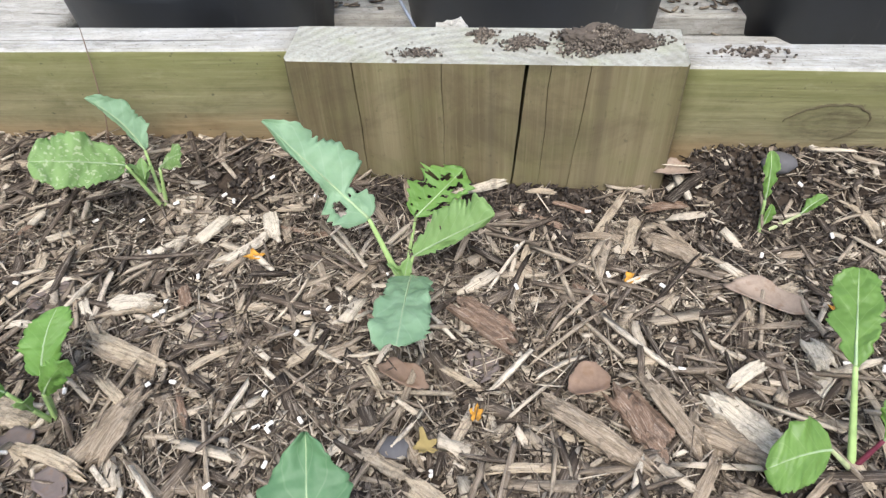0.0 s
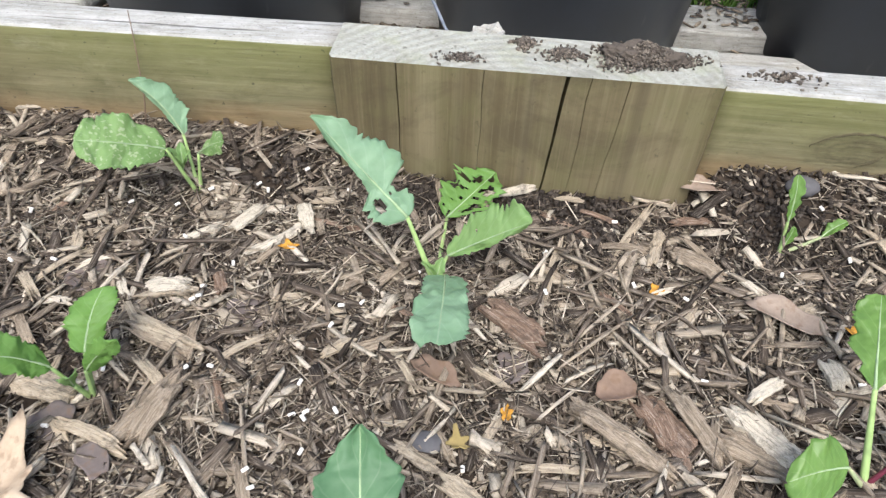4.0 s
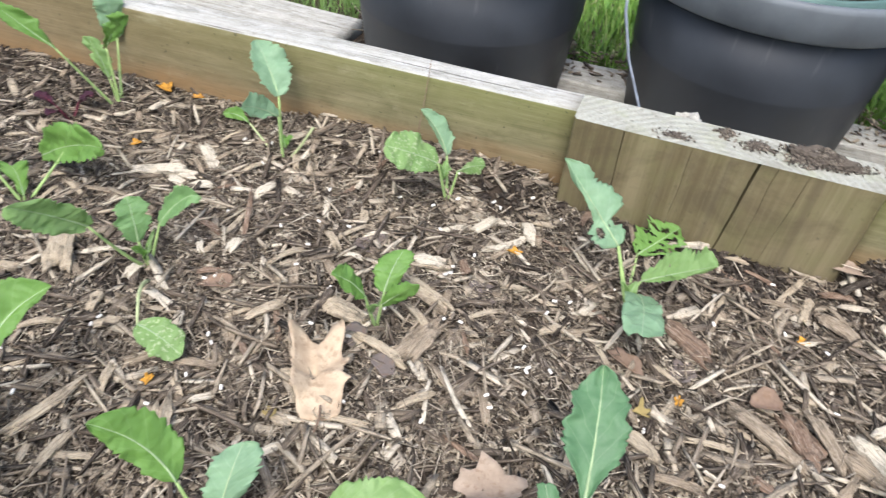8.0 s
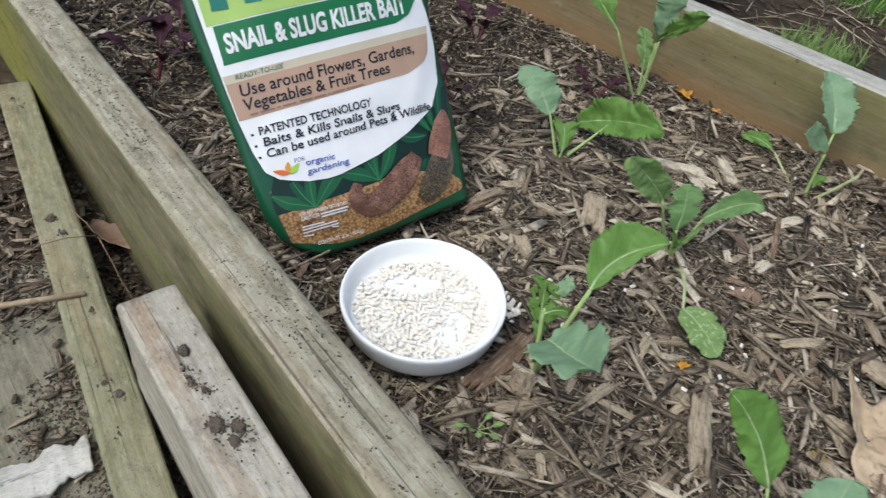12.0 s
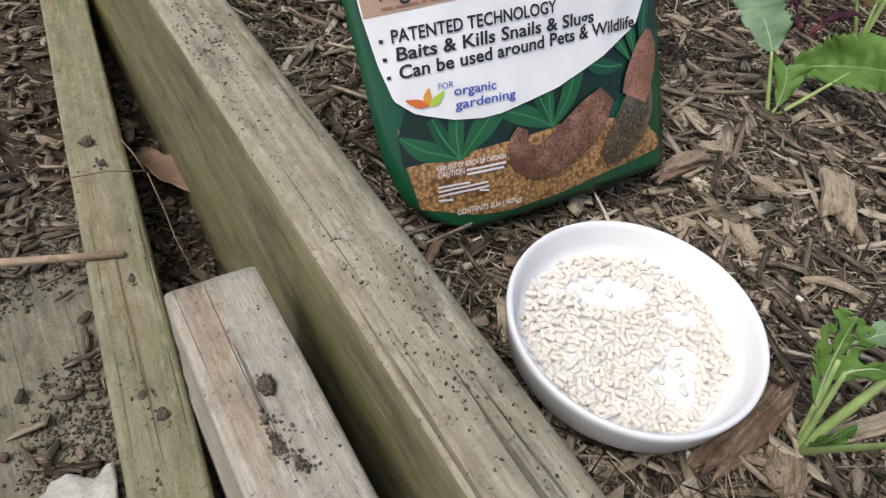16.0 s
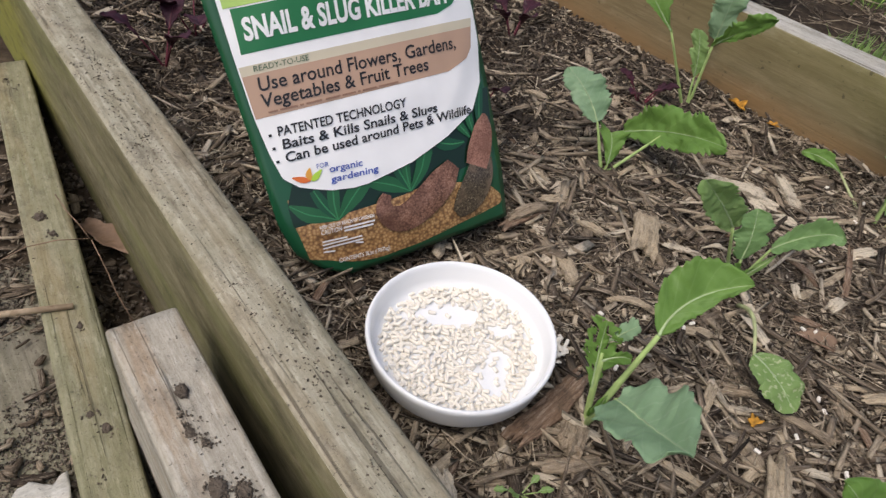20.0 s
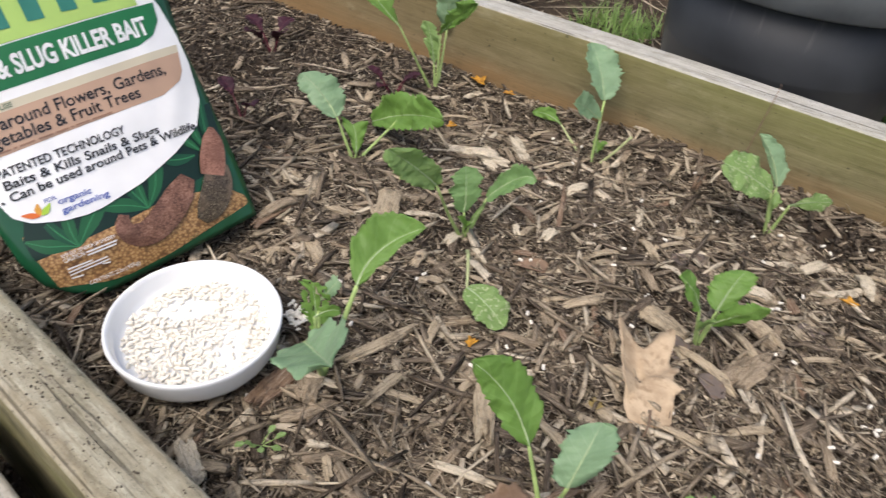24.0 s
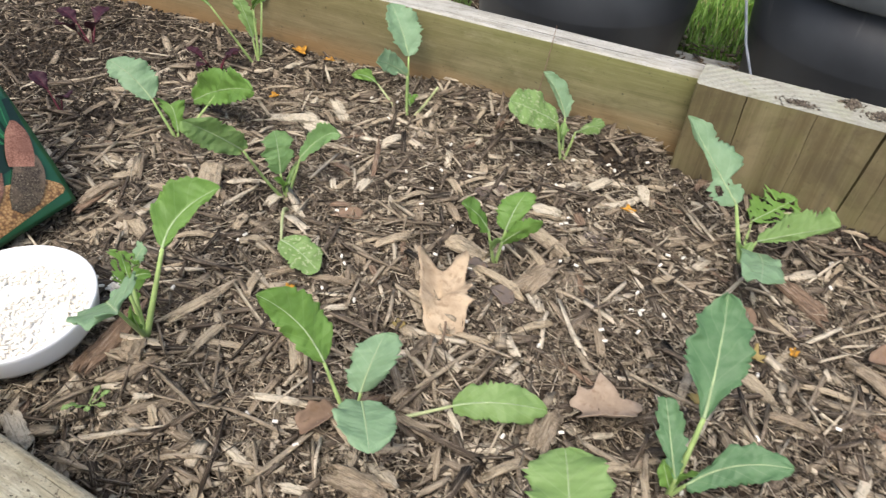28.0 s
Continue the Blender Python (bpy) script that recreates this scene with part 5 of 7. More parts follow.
# ---- larger loose pieces on the mulch: x, y, turn, length, width, shade ----
BESIDE_STAKE = [
    (0.214, -0.222, -37, 0.071, 0.013, 1),
    (0.243, -0.210, -57, 0.050, 0.020, 0),
    (0.261, -0.205, -61, 0.065, 0.011, 1),
    (0.300, -0.207, -48, 0.052, 0.019, 3),
    (0.294, -0.221, -25, 0.050, 0.016, 1),
    (0.299, -0.257, -23, 0.040, 0.016, 1),
    (0.308, -0.175, 38, 0.039, 0.008, 3),
    (0.130, -0.267, -32, 0.034, 0.011, 2),
    (0.176, -0.091, 77, 0.066, 0.007, 2),
    (0.234, -0.042, 61, 0.078, 0.006, 2),
    (0.279, -0.072, -36, 0.043, 0.014, 1),
    (0.249, -0.065, 75, 0.028, 0.008, 2),
    (0.350, -0.159, -73, 0.021, 0.013, 3),
    (0.151, -0.146, -37, 0.053, 0.019, 0),
    (-0.029, -0.088, 41, 0.055, 0.009, 3),
]
MIDDLE = [
    (-0.012, -0.065, -68, 0.037, 0.011, 3),
    (-0.055, -0.069, 67, 0.036, 0.011, 3),
    (-0.085, -0.152, 18, 0.038, 0.009, 2),
    (-0.060, -0.236, 67, 0.054, 0.013, 1),
    (-0.083, -0.262, -15, 0.051, 0.008, 2),
    (-0.076, -0.189, -19, 0.050, 0.010, 1),
    (-0.366, -0.086, -41, 0.053, 0.013, 3),
    (-0.276, -0.118, 68, 0.031, 0.010, 3),
    (-0.385, -0.127, 23, 0.041, 0.015, 3),
    (-0.188, -0.262, 49, 0.033, 0.009, 2),
    (0.138, -0.011, 28, 0.052, 0.009, 3),
    (-0.396, -0.266, 125, 0.067, 0.022, 2),
    (-0.192, -0.391, 121, 0.072, 0.015, 2),
    (-0.312, -0.464, 98, 0.076, 0.017, 0),
    (-0.288, -0.468, 118, 0.026, 0.017, 1),
]
BY_BAG = [
    (-0.457, -0.348, 89, 0.053, 0.009, 0),
    (-0.277, -0.479, 65, 0.038, 0.010, 1),
    (-0.253, -0.493, 30, 0.014, 0.005, 3),
    (-0.252, -0.430, -90, 0.044, 0.008, 2),
    (-0.170, -0.449, 19, 0.042, 0.006, 3),
    (-0.086, -0.480, 3, 0.043, 0.017, 1),
    (0.006, -0.381, 90, 0.042, 0.014, 1),
    (0.050, -0.389, 36, 0.044, 0.007, 2),
    (-0.056, -0.241, 77, 0.054, 0.014, 1),
    (-0.275, -0.189, 85, 0.075, 0.006, 2),
    (-0.267, -0.167, 114, 0.092, 0.005, 0),
    (-0.281, -0.404, 78, 0.072, 0.009, 2),
    (-0.133, -0.232, -10, 0.048, 0.017, 2),
    (-0.067, -0.243, 69, 0.056, 0.014, 1),
    (-0.301, -0.554, -21, 0.036, 0.013, 3),
]
REST = [
    (-0.388, -0.130, 13, 0.065, 0.015, 3),
    (-0.460, -0.341, 86, 0.048, 0.010, 1),
    (-0.449, -0.408, 84, 0.051, 0.005, 2),
    (-0.406, -0.284, 79, 0.036, 0.004, 3),
    (-0.522, -0.205, 60, 0.042, 0.007, 2),
    (-0.420, -0.388, 135, 0.020, 0.007, 2),
    (-0.395, -0.361, -27, 0.030, 0.012, 2),
    (-0.471, -0.531, 126, 0.032, 0.005, 0),
    (0.243, -0.213, -69, 0.031, 0.013, 0),
    (-0.074, -0.185, -19, 0.055, 0.012, 2),
    (-0.058, -0.228, 60, 0.039, 0.011, 1),
    (-0.086, -0.148, 14, 0.033, 0.012, 3),
    (0.103, -0.248, -25, 0.038, 0.009, 2),
]


def chip_mesh(length, width, thick, seed):
    """A torn piece of wood: fibrous ends, uneven sides, slightly bent."""
    rng = random.Random(seed)
    rows, cols = 15, 8
    me_v, uv, faces = [], [], []
    bend, twist = rng.uniform(-0.06, 0.1), rng.uniform(-0.6, 0.6)
    ends = [[rng.choice((0.05, 0.0, -0.05, -0.12, -0.2)) * rng.uniform(0.5, 1.2) for _ in range(cols)] for _ in range(2)]
    sway, lean = rng.uniform(-0.035, 0.035), rng.uniform(-0.35, 0.35)
    for side in (0, 1):
        for i in range(rows):
            s = i / (rows - 1)
            taper = 0.9 + 0.1 * math.sin(math.pi * min(1, s * 1.1)) + 0.18 * noise.noise(Vector((s * 4, seed, 0)))
            for j in range(cols):
                c = j / (cols - 1) - 0.5
                near, far = max(0, 1 - s * 4), max(0, 1 - (1 - s) * 4)
                x = (s - 0.5) * length - ends[0][j] * length * near + ends[1][j] * length * far + lean * c * width
                y = c * width * taper + 0.1 * width * noise.noise(Vector((s * 9, c * 3, seed))) + sway * length * 4 * s * (1 - s)
                z = (thick if side == 0 else 0) * (1 - 1.3 * c * c) + bend * length * (4 * s * (1 - s)) + y * math.sin(twist * (s - 0.5))
                if side == 0:
                    z += thick * (0.3 * noise.noise(Vector((s * 2.5, c * 9, seed + 2))) + 0.25 * noise.noise(Vector((s * 6, c * 22, seed + 7))))
                    z -= thick * 0.55 * (near + far) ** 2
                me_v.append((x, y, z))
                uv.append((x, y + seed * 0.1, z))
    k = rows * cols
    for i in range(rows - 1):
        for j in range(cols - 1):
            a = i * cols + j
            faces.append((a, a + cols, a + cols + 1, a + 1))
            faces.append((k + a, k + a + 1, k + a + cols + 1, k + a + cols))
    ring = [i * cols for i in range(rows)] + [(rows - 1) * cols + j for j in range(1, cols)] + [i * cols + cols - 1 for i in range(rows - 2, -1, -1)] + [j for j in range(cols - 2, 0, -1)]
    for a, b2 in zip(ring, ring[1:] + ring[:1]):
        faces.append((b2, a, k + a, k + b2))
    me = mesh_of("wood_chip", me_v, faces)
    at = me.attributes.new("grain", "FLOAT_VECTOR", "POINT")
    at.data.foreach_set("vector", np.array(uv, np.float32).ravel())
    return me


SHADES = ("dark reddish-brown strip of bark on the mulch", "grey-brown split wood chip on the mulch", "tan splintered wood chip on the mulch", "pale cream wood chip on the mulch")
for n_, (x, y, a, ln, wd, k) in enumerate(BESIDE_STAKE + MIDDLE + BY_BAG + REST):
    ob = tagged(part("wood_chip", chip_mesh(ln, wd, min(0.006, 0.32 * wd), n_), CHIPS[k]), SHADES[k], "wood chip", "large chips in the mulch")
    ob.matrix_world = pose(x, y, bed_height(x, y) + 0.006, random.Random(n_).uniform(-8, 8), random.Random(n_ + 99).uniform(-5, 5), a)


def chip_spots(count):
    """Scattered places on the mulch, not too near one another nor to the stake and the bowl."""
    rng = random.Random(77)
    out = []
    while len(out) < count:
        x, y = rng.uniform(-0.62, 0.45), rng.uniform(-0.55, -0.012)
        if y < beam_line(x) + 0.02 or math.hypot(x + 0.3685, y + 0.4935) < 0.075 or (x < -0.43 and y < -0.35):
            continue
        if all((x - a) ** 2 + (y - b2) ** 2 > 0.022**2 for a, b2 in out):
            out.append((x, y))
    return out


MIDDLING = [[chip_mesh(ln, wd, 0.3 * wd, 300 + 10 * k + j) for j, (ln, wd) in enumerate(((0.022, 0.006), (0.03, 0.0045), (0.036, 0.007), (0.042, 0.005), (0.025, 0.009)))] for k in range(4)]
rng = random.Random(78)
for x, y in chip_spots(260):
    k = rng.choice((0, 1, 1, 2, 2, 2, 3))
    ob = tagged(part("wood_chip", rng.choice(MIDDLING[k]), CHIPS[k]), SHADES[k], "wood chip", "large chips in the mulch")
    ob.matrix_world = pose(x, y, bed_height(x, y) + 0.0045, rng.uniform(-12, 12), rng.uniform(-7, 7), rng.uniform(0, 360))


# ---- dry leaves, bark flakes, stone, petals ----
def dry_material(name, a, b2):
    n = Nodes(name, 0.7, 0.25)
    v = n.noise(n.coord(), 55, 5, 0.65)
    col = n.ramp(v, [(0.3, a), (0.7, b2)])
    spots = n.noise(n.coord(), 140, 3, 0.6)
    col = n.mix(n.math("MULTIPLY", n.step(spots, 0.55, 0.68), 0.45), col, (0.17, 0.1, 0.052))
    n.bump(v, 0.5, 0.001)
    return n.done(col)


DRY_TAN = dry_material("dry_tan_leaf", (0.35, 0.255, 0.165), (0.56, 0.44, 0.305))
DRY_BROWN = dry_material("dry_brown_leaf", (0.15, 0.1, 0.068), (0.29, 0.2, 0.14))
DRY_PALE = dry_material("dry_pale_leaf", (0.22, 0.165, 0.12), (0.4, 0.315, 0.24))
FLAKE = dry_material("bark_flake", (0.11, 0.088, 0.076), (0.19, 0.155, 0.135))
PETAL = plain("orange_petal", (0.42, 0.21, 0.03), 0.8, vary=0.6, scale=260)
STONE = plain("dark_stone", (0.11, 0.105, 0.105), 0.75)
LICHEN = plain("yellow_lichen", (0.3, 0.23, 0.09), 0.9)


def flake(name, x, y, rx, ry, turn, material, label, category, lobes=0.0, lift=0.004, curl=0.3, seed=1, tilt=0.0, group=""):
    """A dry leaf or flake of bark: an uneven curled sheet, thin but solid."""
    rng = random.Random(seed)
    rings, seg = 5, 28
    verts, faces = [(0, 0, 0)], []
    ph = rng.uniform(0, 9)
    for r in range(1, rings + 1):
        f = r / rings
        for k in range(seg):
            a = 2 * math.pi * k / seg
            e = 1 + f * (0.3 * noise.noise(Vector((math.cos(a) * 1.6 + ph, math.sin(a) * 1.6, seed))) + 0.16 * noise.noise(Vector((math.cos(a) * 5 + ph, math.sin(a) * 5, seed + 3))) + lobes * math.sin(a * 5 + ph) * abs(math.sin(a * 2 + 1)) + 0.5 * lobes * noise.noise(Vector((a * 3, ph, 0))))
            px, py = rx * f * e * math.cos(a), ry * f * e * math.sin(a)
            pz = curl * (py * py / ry) + curl * 0.4 * ry * noise.noise(Vector((px * 30, py * 30, seed)))
            verts.append((px, py, pz))
    for k in range(seg):
        faces.append((0, 1 + k, 1 + (k + 1) % seg))
        for r in range(rings - 1):
            a, b2 = 1 + r * seg, 1 + (r + 1) * seg
            faces.append((a + k, b2 + k, b2 + (k + 1) % seg, a + (k + 1) % seg))
    ob = tagged(part(name, mesh_of(name, verts, faces, True), material), label, category, group)
    ob.modifiers.new("thickness", "SOLIDIFY").thickness = 0.0007
    ob.matrix_world = pose(x, y, bed_height(x, y) + lift + 0.003, tilt, tilt * 0.5, turn)
    return ob


def torn_leaf(half_long, half_wide, horns, seed):
    """A dry leaf torn to a blunt oblong with a few pointed lobes, one edge rolled up. horns: angle, reach, spread."""
    verts, faces, rings, seg = [(0, 0, 0.002)], [], 7, 90
    for r in range(1, rings + 1):
        f = r / rings
        for k in range(seg):
            a = 360 * k / seg - 180
            ca, sa = math.cos(radians(a)), math.sin(radians(a))
            e = (abs(ca / half_long) ** 4 + abs(sa / half_wide) ** 4) ** -0.25
            e += f * f * sum(reach * math.exp(-((((a - at + 180) % 360) - 180) / spread) ** 2) for at, reach, spread in horns)
            e *= 1 + f * (0.13 * noise.noise(Vector((ca * 3, sa * 3, seed))) + 0.1 * noise.noise(Vector((ca * 10, sa * 10, seed))))
            x, y = e * f * ca, e * f * sa
            z = 0.006 * noise.noise(Vector((x * 38, y * 55, seed))) + 0.003 * noise.noise(Vector((x * 110, y * 130, seed))) + 12 * y * y + (0.7 * max(0, -y - 0.006) if x < 0.02 else 0) + 0.1 * max(0, -x - 0.03)
            verts.append((x, y, z))
    for k in range(seg):
        faces.append((0, 1 + k, 1 + (k + 1) % seg))
        for r in range(rings - 1):
            a, b2 = 1 + r * seg, 1 + (r + 1) * seg
            faces.append((a + k, b2 + k, b2 + (k + 1) % seg, a + (k + 1) % seg))
    return mesh_of("dry_leaf", verts, faces, True)


dry = tagged(part("dry_leaf", torn_leaf(0.041, 0.0185, ((-157, 0.011, 9), (-178, -0.013, 12), (155, 0.014, 9), (112, 0.005, 9), (66, 0.004, 8), (30, -0.004, 14), (-70, 0.002, 12)), 3), DRY_TAN), "large dry tan leaf with torn lobes on the mulch", "dry leaf")
dry.modifiers.new("thickness", "SOLIDIFY").thickness = 0.0006
dry.matrix_world = pose(-0.113, -0.307, bed_height(-0.113, -0.307) + 0.009, 4, 3, -60)
part("leaf_stem", tube([(0.03, 0.0, 0.004), (0.042, -0.002, 0.003), (0.05, -0.006, 0.001)], [0.0009, 0.0008, 0.0006], 5), DRY_BROWN, dry)
flake("dry_leaf", 0.214, -0.193, 0.013, 0.009, 15, DRY_BROWN, "small curled reddish-brown dry leaf", "dry leaf", 0.03, 0.01, 0.8, 5)
flake("dry_leaf", 0.033, -0.345, 0.024, 0.018, 30, DRY_PALE, "crumpled pale brown dry leaf", "dry leaf", 0.22, 0.008, 1.0, 6)
flake("dry_leaf", -0.136, -0.449, 0.016, 0.01, 70, DRY_BROWN, "small folded brown dry leaf by a seedling", "dry leaf", 0.1, 0.006, 0.9, 7)
flake("dry_leaf", 0.104, -0.19, 0.018, 0.007, -25, DRY_BROWN, "narrow reddish dry leaf in the mulch", "dry leaf", 0.05, 0.005, 0.6, 8)
flake("dry_leaf", 0.33, -0.115, 0.026, 0.01, -25, DRY_PALE, "pale curled dry leaf among chips", "dry leaf", 0.08, 0.006, 0.5, 9)
flake("dry_leaf", 0.29, 0.0, 0.016, 0.008, 10, DRY_PALE, "pale pinkish dry leaf against the board", "dry leaf", 0.1, 0.008, 0.5, 10)
flake("bark_flake", -0.032, -0.16, 0.018, 0.015, 20, FLAKE, "flat grey-brown flake of bark", "bark", 0.12, -0.001, 0.1, 11, group="bark flakes")
flake("bark_flake", -0.14, -0.146, 0.019, 0.013, 10, FLAKE, "flat grey-brown flake of bark", "bark", 0.15, 0.0, 0.3, 12, group="bark flakes")
flake("bark_flake", -0.112, -0.254, 0.013, 0.011, 60, FLAKE, "dark rounded flake of bark beside a seedling", "bark", 0.1, 0.002, 0.2, 13, group="bark flakes")
flake("bark_flake", 0.151, -0.178, 0.012, 0.01, 60, FLAKE, "grey ragged flake of bark", "bark", 0.2, 0.0, 0.2, 14, group="bark flakes")
flake("bark_flake", -0.245, -0.247, 0.016, 0.009, 20, DRY_BROWN, "rounded reddish flake of bark", "bark", 0.12, 0.001, 0.7, 15, group="bark flakes")
flake("bark_flake", -0.075, -0.275, 0.012, 0.008, -40, FLAKE, "brown flake of bark under the dry leaf", "bark", 0.05, 0.004, 0.3, 16, group="bark flakes")
for n_, (x, y, r) in enumerate(((-0.017, -0.095, 0.006), (0.248, -0.099, 0.006), (0.15, -0.214, 0.005), (0.372, -0.126, 0.006), (-0.485, 0.0, 0.011), (-0.438, 0.0, 0.006), (-0.448, -0.1, 0.006), (-0.232, -0.356, 0.005), (0.31, -0.28, 0.007))):
    flake("orange_petal", x, y, r, r * 0.6, 40 * n_, PETAL, "small bright orange petal on the mulch", "petal", 0.4, 0.004, 0.5, 30 + n_, group="orange petals")
for n_, (x, y, r) in enumerate(((0.124, -0.238, 0.006), (-0.13, -0.35, 0.005), (0.09, -0.3, 0.005))):
    flake("lichen", x, y, r, r * 0.8, 70 * n_, LICHEN, "tuft of yellow lichen on the mulch", "lichen", 0.4, 0.005, 0.9, 50 + n_)


def pebble(x, y, rx, ry, rz, label, seed):
    bm = bmesh.new()
    bmesh.ops.create_icosphere(bm, subdivisions=3, radius=1)
    for v in bm.verts:
        d = 1 + 0.14 * noise.noise(v.co * 1.4 + Vector((seed, 0, 0)))
        v.co = Vector((v.co.x * rx * d, v.co.y * ry * d, v.co.z * rz * d))
    for f in bm.faces:
        f.smooth = True
    ob = tagged(part("pebble", bm, STONE), label, "stone", "stones in the bed")
    ob.location = (x, y, bed_height(x, y) + rz * 0.6 + 0.002)


pebble(0.106, -0.238, 0.0105, 0.007, 0.004, "dark grey flat pebble in the mulch", 1)
pebble(0.36, 0.0, 0.012, 0.009, 0.008, "grey rounded stone beside the board", 2)
pebble(-0.62, -0.45, 0.012, 0.01, 0.008, "brown clod-like stone near the bag", 3)
stem = thing("dead_weed", (-0.166, 0.0, 0.0), "thin dry plant stem leaning on the board", "dry stem")
part("stem", tube([(0.004, -0.004, 0.012), (0.006, 0.009, 0.045), (0.0085, 0.0145, 0.08), (0.0105, 0.0165, 0.103), (0.011, 0.018, 0.116)], [0.0006, 0.0006, 0.0005, 0.0004, 0.0003], 5), DRY_BROWN, stem)
fallen = flake("dry_leaf", -0.685, -0.617, 0.03, 0.011, 20, DRY_BROWN, "brown dry leaf lying in the gap between the boards", "dry leaf", 0.2, -0.08, 0.5, 21)
stem_g = thing("dried_vine", (-0.65, -0.65, -0.045), "thin curling dried vine across the green board", "dry plant")
part("strand", tube([(-0.057, 0.007, 0.004), (-0.03, 0.008, 0.006), (-0.005, 0.011, 0.008), (0.009, 0.013, 0.004), (0.002, -0.008, 0.006), (-0.003, -0.03, 0.004), (0.001, -0.05, 0.001)], [0.0005] * 7, 5), DRY_BROWN, stem_g)
part("strand", tube([(0.01, 0.014, 0.003), (0.03, 0.016, -0.015), (0.05, 0.015, -0.02), (0.078, 0.017, -0.03)], [0.0005, 0.0006, 0.0005, 0.0004], 5), DRY_BROWN, stem_g)
straw = tagged(part("straw", tube([(-0.61, -0.79, -0.041), (-0.6, -0.73, -0.0425), (-0.579, -0.668, -0.0435)], [0.003, 0.0028, 0.0024], 6), DRY_TAN), "orange-brown dry pine straw across the green board", "straw")

# ---- bowl of bait ----
BOWL_C = (-0.3687, -0.4946)
CERAMIC = Nodes("white_ceramic", 0.18, 0.5).done((0.83, 0.85, 0.865))


def lathe(profile, seg=72):
    verts, faces = [], []
    n = len(profile)
    for k in range(seg):
        a = 2 * math.pi * k / seg
        verts += [(r * math.cos(a), r * math.sin(a), z) for r, z in profile]
    for k in range(seg):
        for i in range(n - 1):
            a, b2 = k * n, ((k + 1) % seg) * n
            faces.append((a + i, b2 + i, b2 + i + 1, a + i + 1))
    me = mesh_of("lathe", verts, faces, True)
    bm = bmesh.new()
    bm.from_mesh(me)
    bmesh.ops.remove_doubles(bm, verts=bm.verts[:], dist=1e-5)
    bmesh.ops.recalc_face_normals(bm, faces=bm.faces[:])
    bm.to_mesh(me)
    bm.free()
    return me


bowl = thing("bowl", (*BOWL_C, 0.0112), "shallow round white ceramic bowl standing on the mulch", "bowl")
bowl.rotation_euler = (radians(2.0), radians(1.6), 0)
part("dish", lathe([(0.0, 0.001), (0.048, 0.0), (0.052, 0.002), (0.0553, 0.008), (0.058, 0.0218), (0.0584, 0.0245), (0.058, 0.0258), (0.0571, 0.0264), (0.0558, 0.0258), (0.0548, 0.023), (0.0532, 0.0145), (0.0516, 0.011), (0.0485, 0.0095), (0.0, 0.0095)], 120), CERAMIC, bowl)
PELLET = plain("bait_pellet", (0.83, 0.79, 0.705), 0.85, 0.2, 0.1, 300)


def pellet_mesh(name, spots, seed, length=(0.0034, 0.0051), radius=0.00122, tilt=0.16):
    """Little cylinders with chamfered ends at the given places, joined."""
    rng = np.random.default_rng(seed)
    prof = np.array([[-0.5, 0.75], [-0.44, 1.0], [0.44, 1.0], [0.5, 0.75]])
    vs, fs = [], []
    for x, y, z in spots:
        l, yaw, pit = rng.uniform(*length), rng.uniform(0, 6.28), rng.normal(0, tilt)
        m = np.array((Matrix.Rotation(yaw, 3, "Z") @ Matrix.Rotation(pit, 3, "Y")))
        base = len(vs)
        for s_, r_ in prof:
            for k in range(8):
                a = 2 * math.pi * k / 8
                vs.append(m @ np.array((s_ * l, radius * r_ * math.cos(a), radius * r_ * math.sin(a))) + (x, y, z))
        for i in range(3):
            fs += [(base + 8 * i + k, base + 8 * i + (k + 1) % 8, base + 8 * i + 8 + (k + 1) % 8, base + 8 * i + 8 + k) for k in range(8)]
        fs += [tuple(base + 7 - k for k in range(8)), tuple(base + 24 + k for k in range(8))]
    return mesh_of(name, vs, fs, False)


BARE = ((-0.023, 0.008, 0.021, 0.0095, 54), (0.028, 0.005, 0.017, 0.0095, -53), (0.007, 0.031, 0.009, 0.006, 60), (-0.04, -0.016, 0.006, 0.005, 0))


def is_bare(x, y):
    """Where the floor of the bowl shows between the pellets."""
    for u, v, p, q, a in BARE:
        c, d = math.cos(radians(a)), math.sin(radians(a))
        e, g = (x - u) * c + (y - v) * d, (y - v) * c - (x - u) * d
        if (e / p) ** 2 + (g / q) ** 2 < 1 + 0.7 * noise.noise(Vector((x * 170, y * 170, 3))):
            return True
    return math.hypot(x, y) > 0.0478 + 0.004 * noise.noise(Vector((x * 60, y * 60, 9)))


def bowl_spots():
    rng = np.random.default_rng(12)
    out = []
    for layer, count, gap in ((0, 2600, 0.00245), (1, 420, 0.0036)):
        high = 0.0219 + 0.0021 * layer
        for _ in range(count):
            r, a = 0.049 * math.sqrt(rng.random()), rng.uniform(0, 6.28)
            x, y = r * math.cos(a), r * math.sin(a)
            if is_bare(x, y) and rng.random() > (0.035 if layer == 0 else 0):
                continue
            if layer and noise.noise(Vector((x * 55, y * 55, 1))) < -0.05:
                continue
            if any((x - o[0]) ** 2 + (y - o[1]) ** 2 < gap**2 for o in out if abs(o[2] - high) < 0.001):
                continue
            out.append((x, y, high))
    return [(x + BOWL_C[0], y + BOWL_C[1], z + 0.0349 * y - 0.0279 * x) for x, y, z in out]


tagged(part("bait_pellets", pellet_mesh("bait_pellets", bowl_spots(), 4), PELLET), "cream-white cylindrical slug bait pellets heaped in the bowl", "bait pellets", kind="stuff")


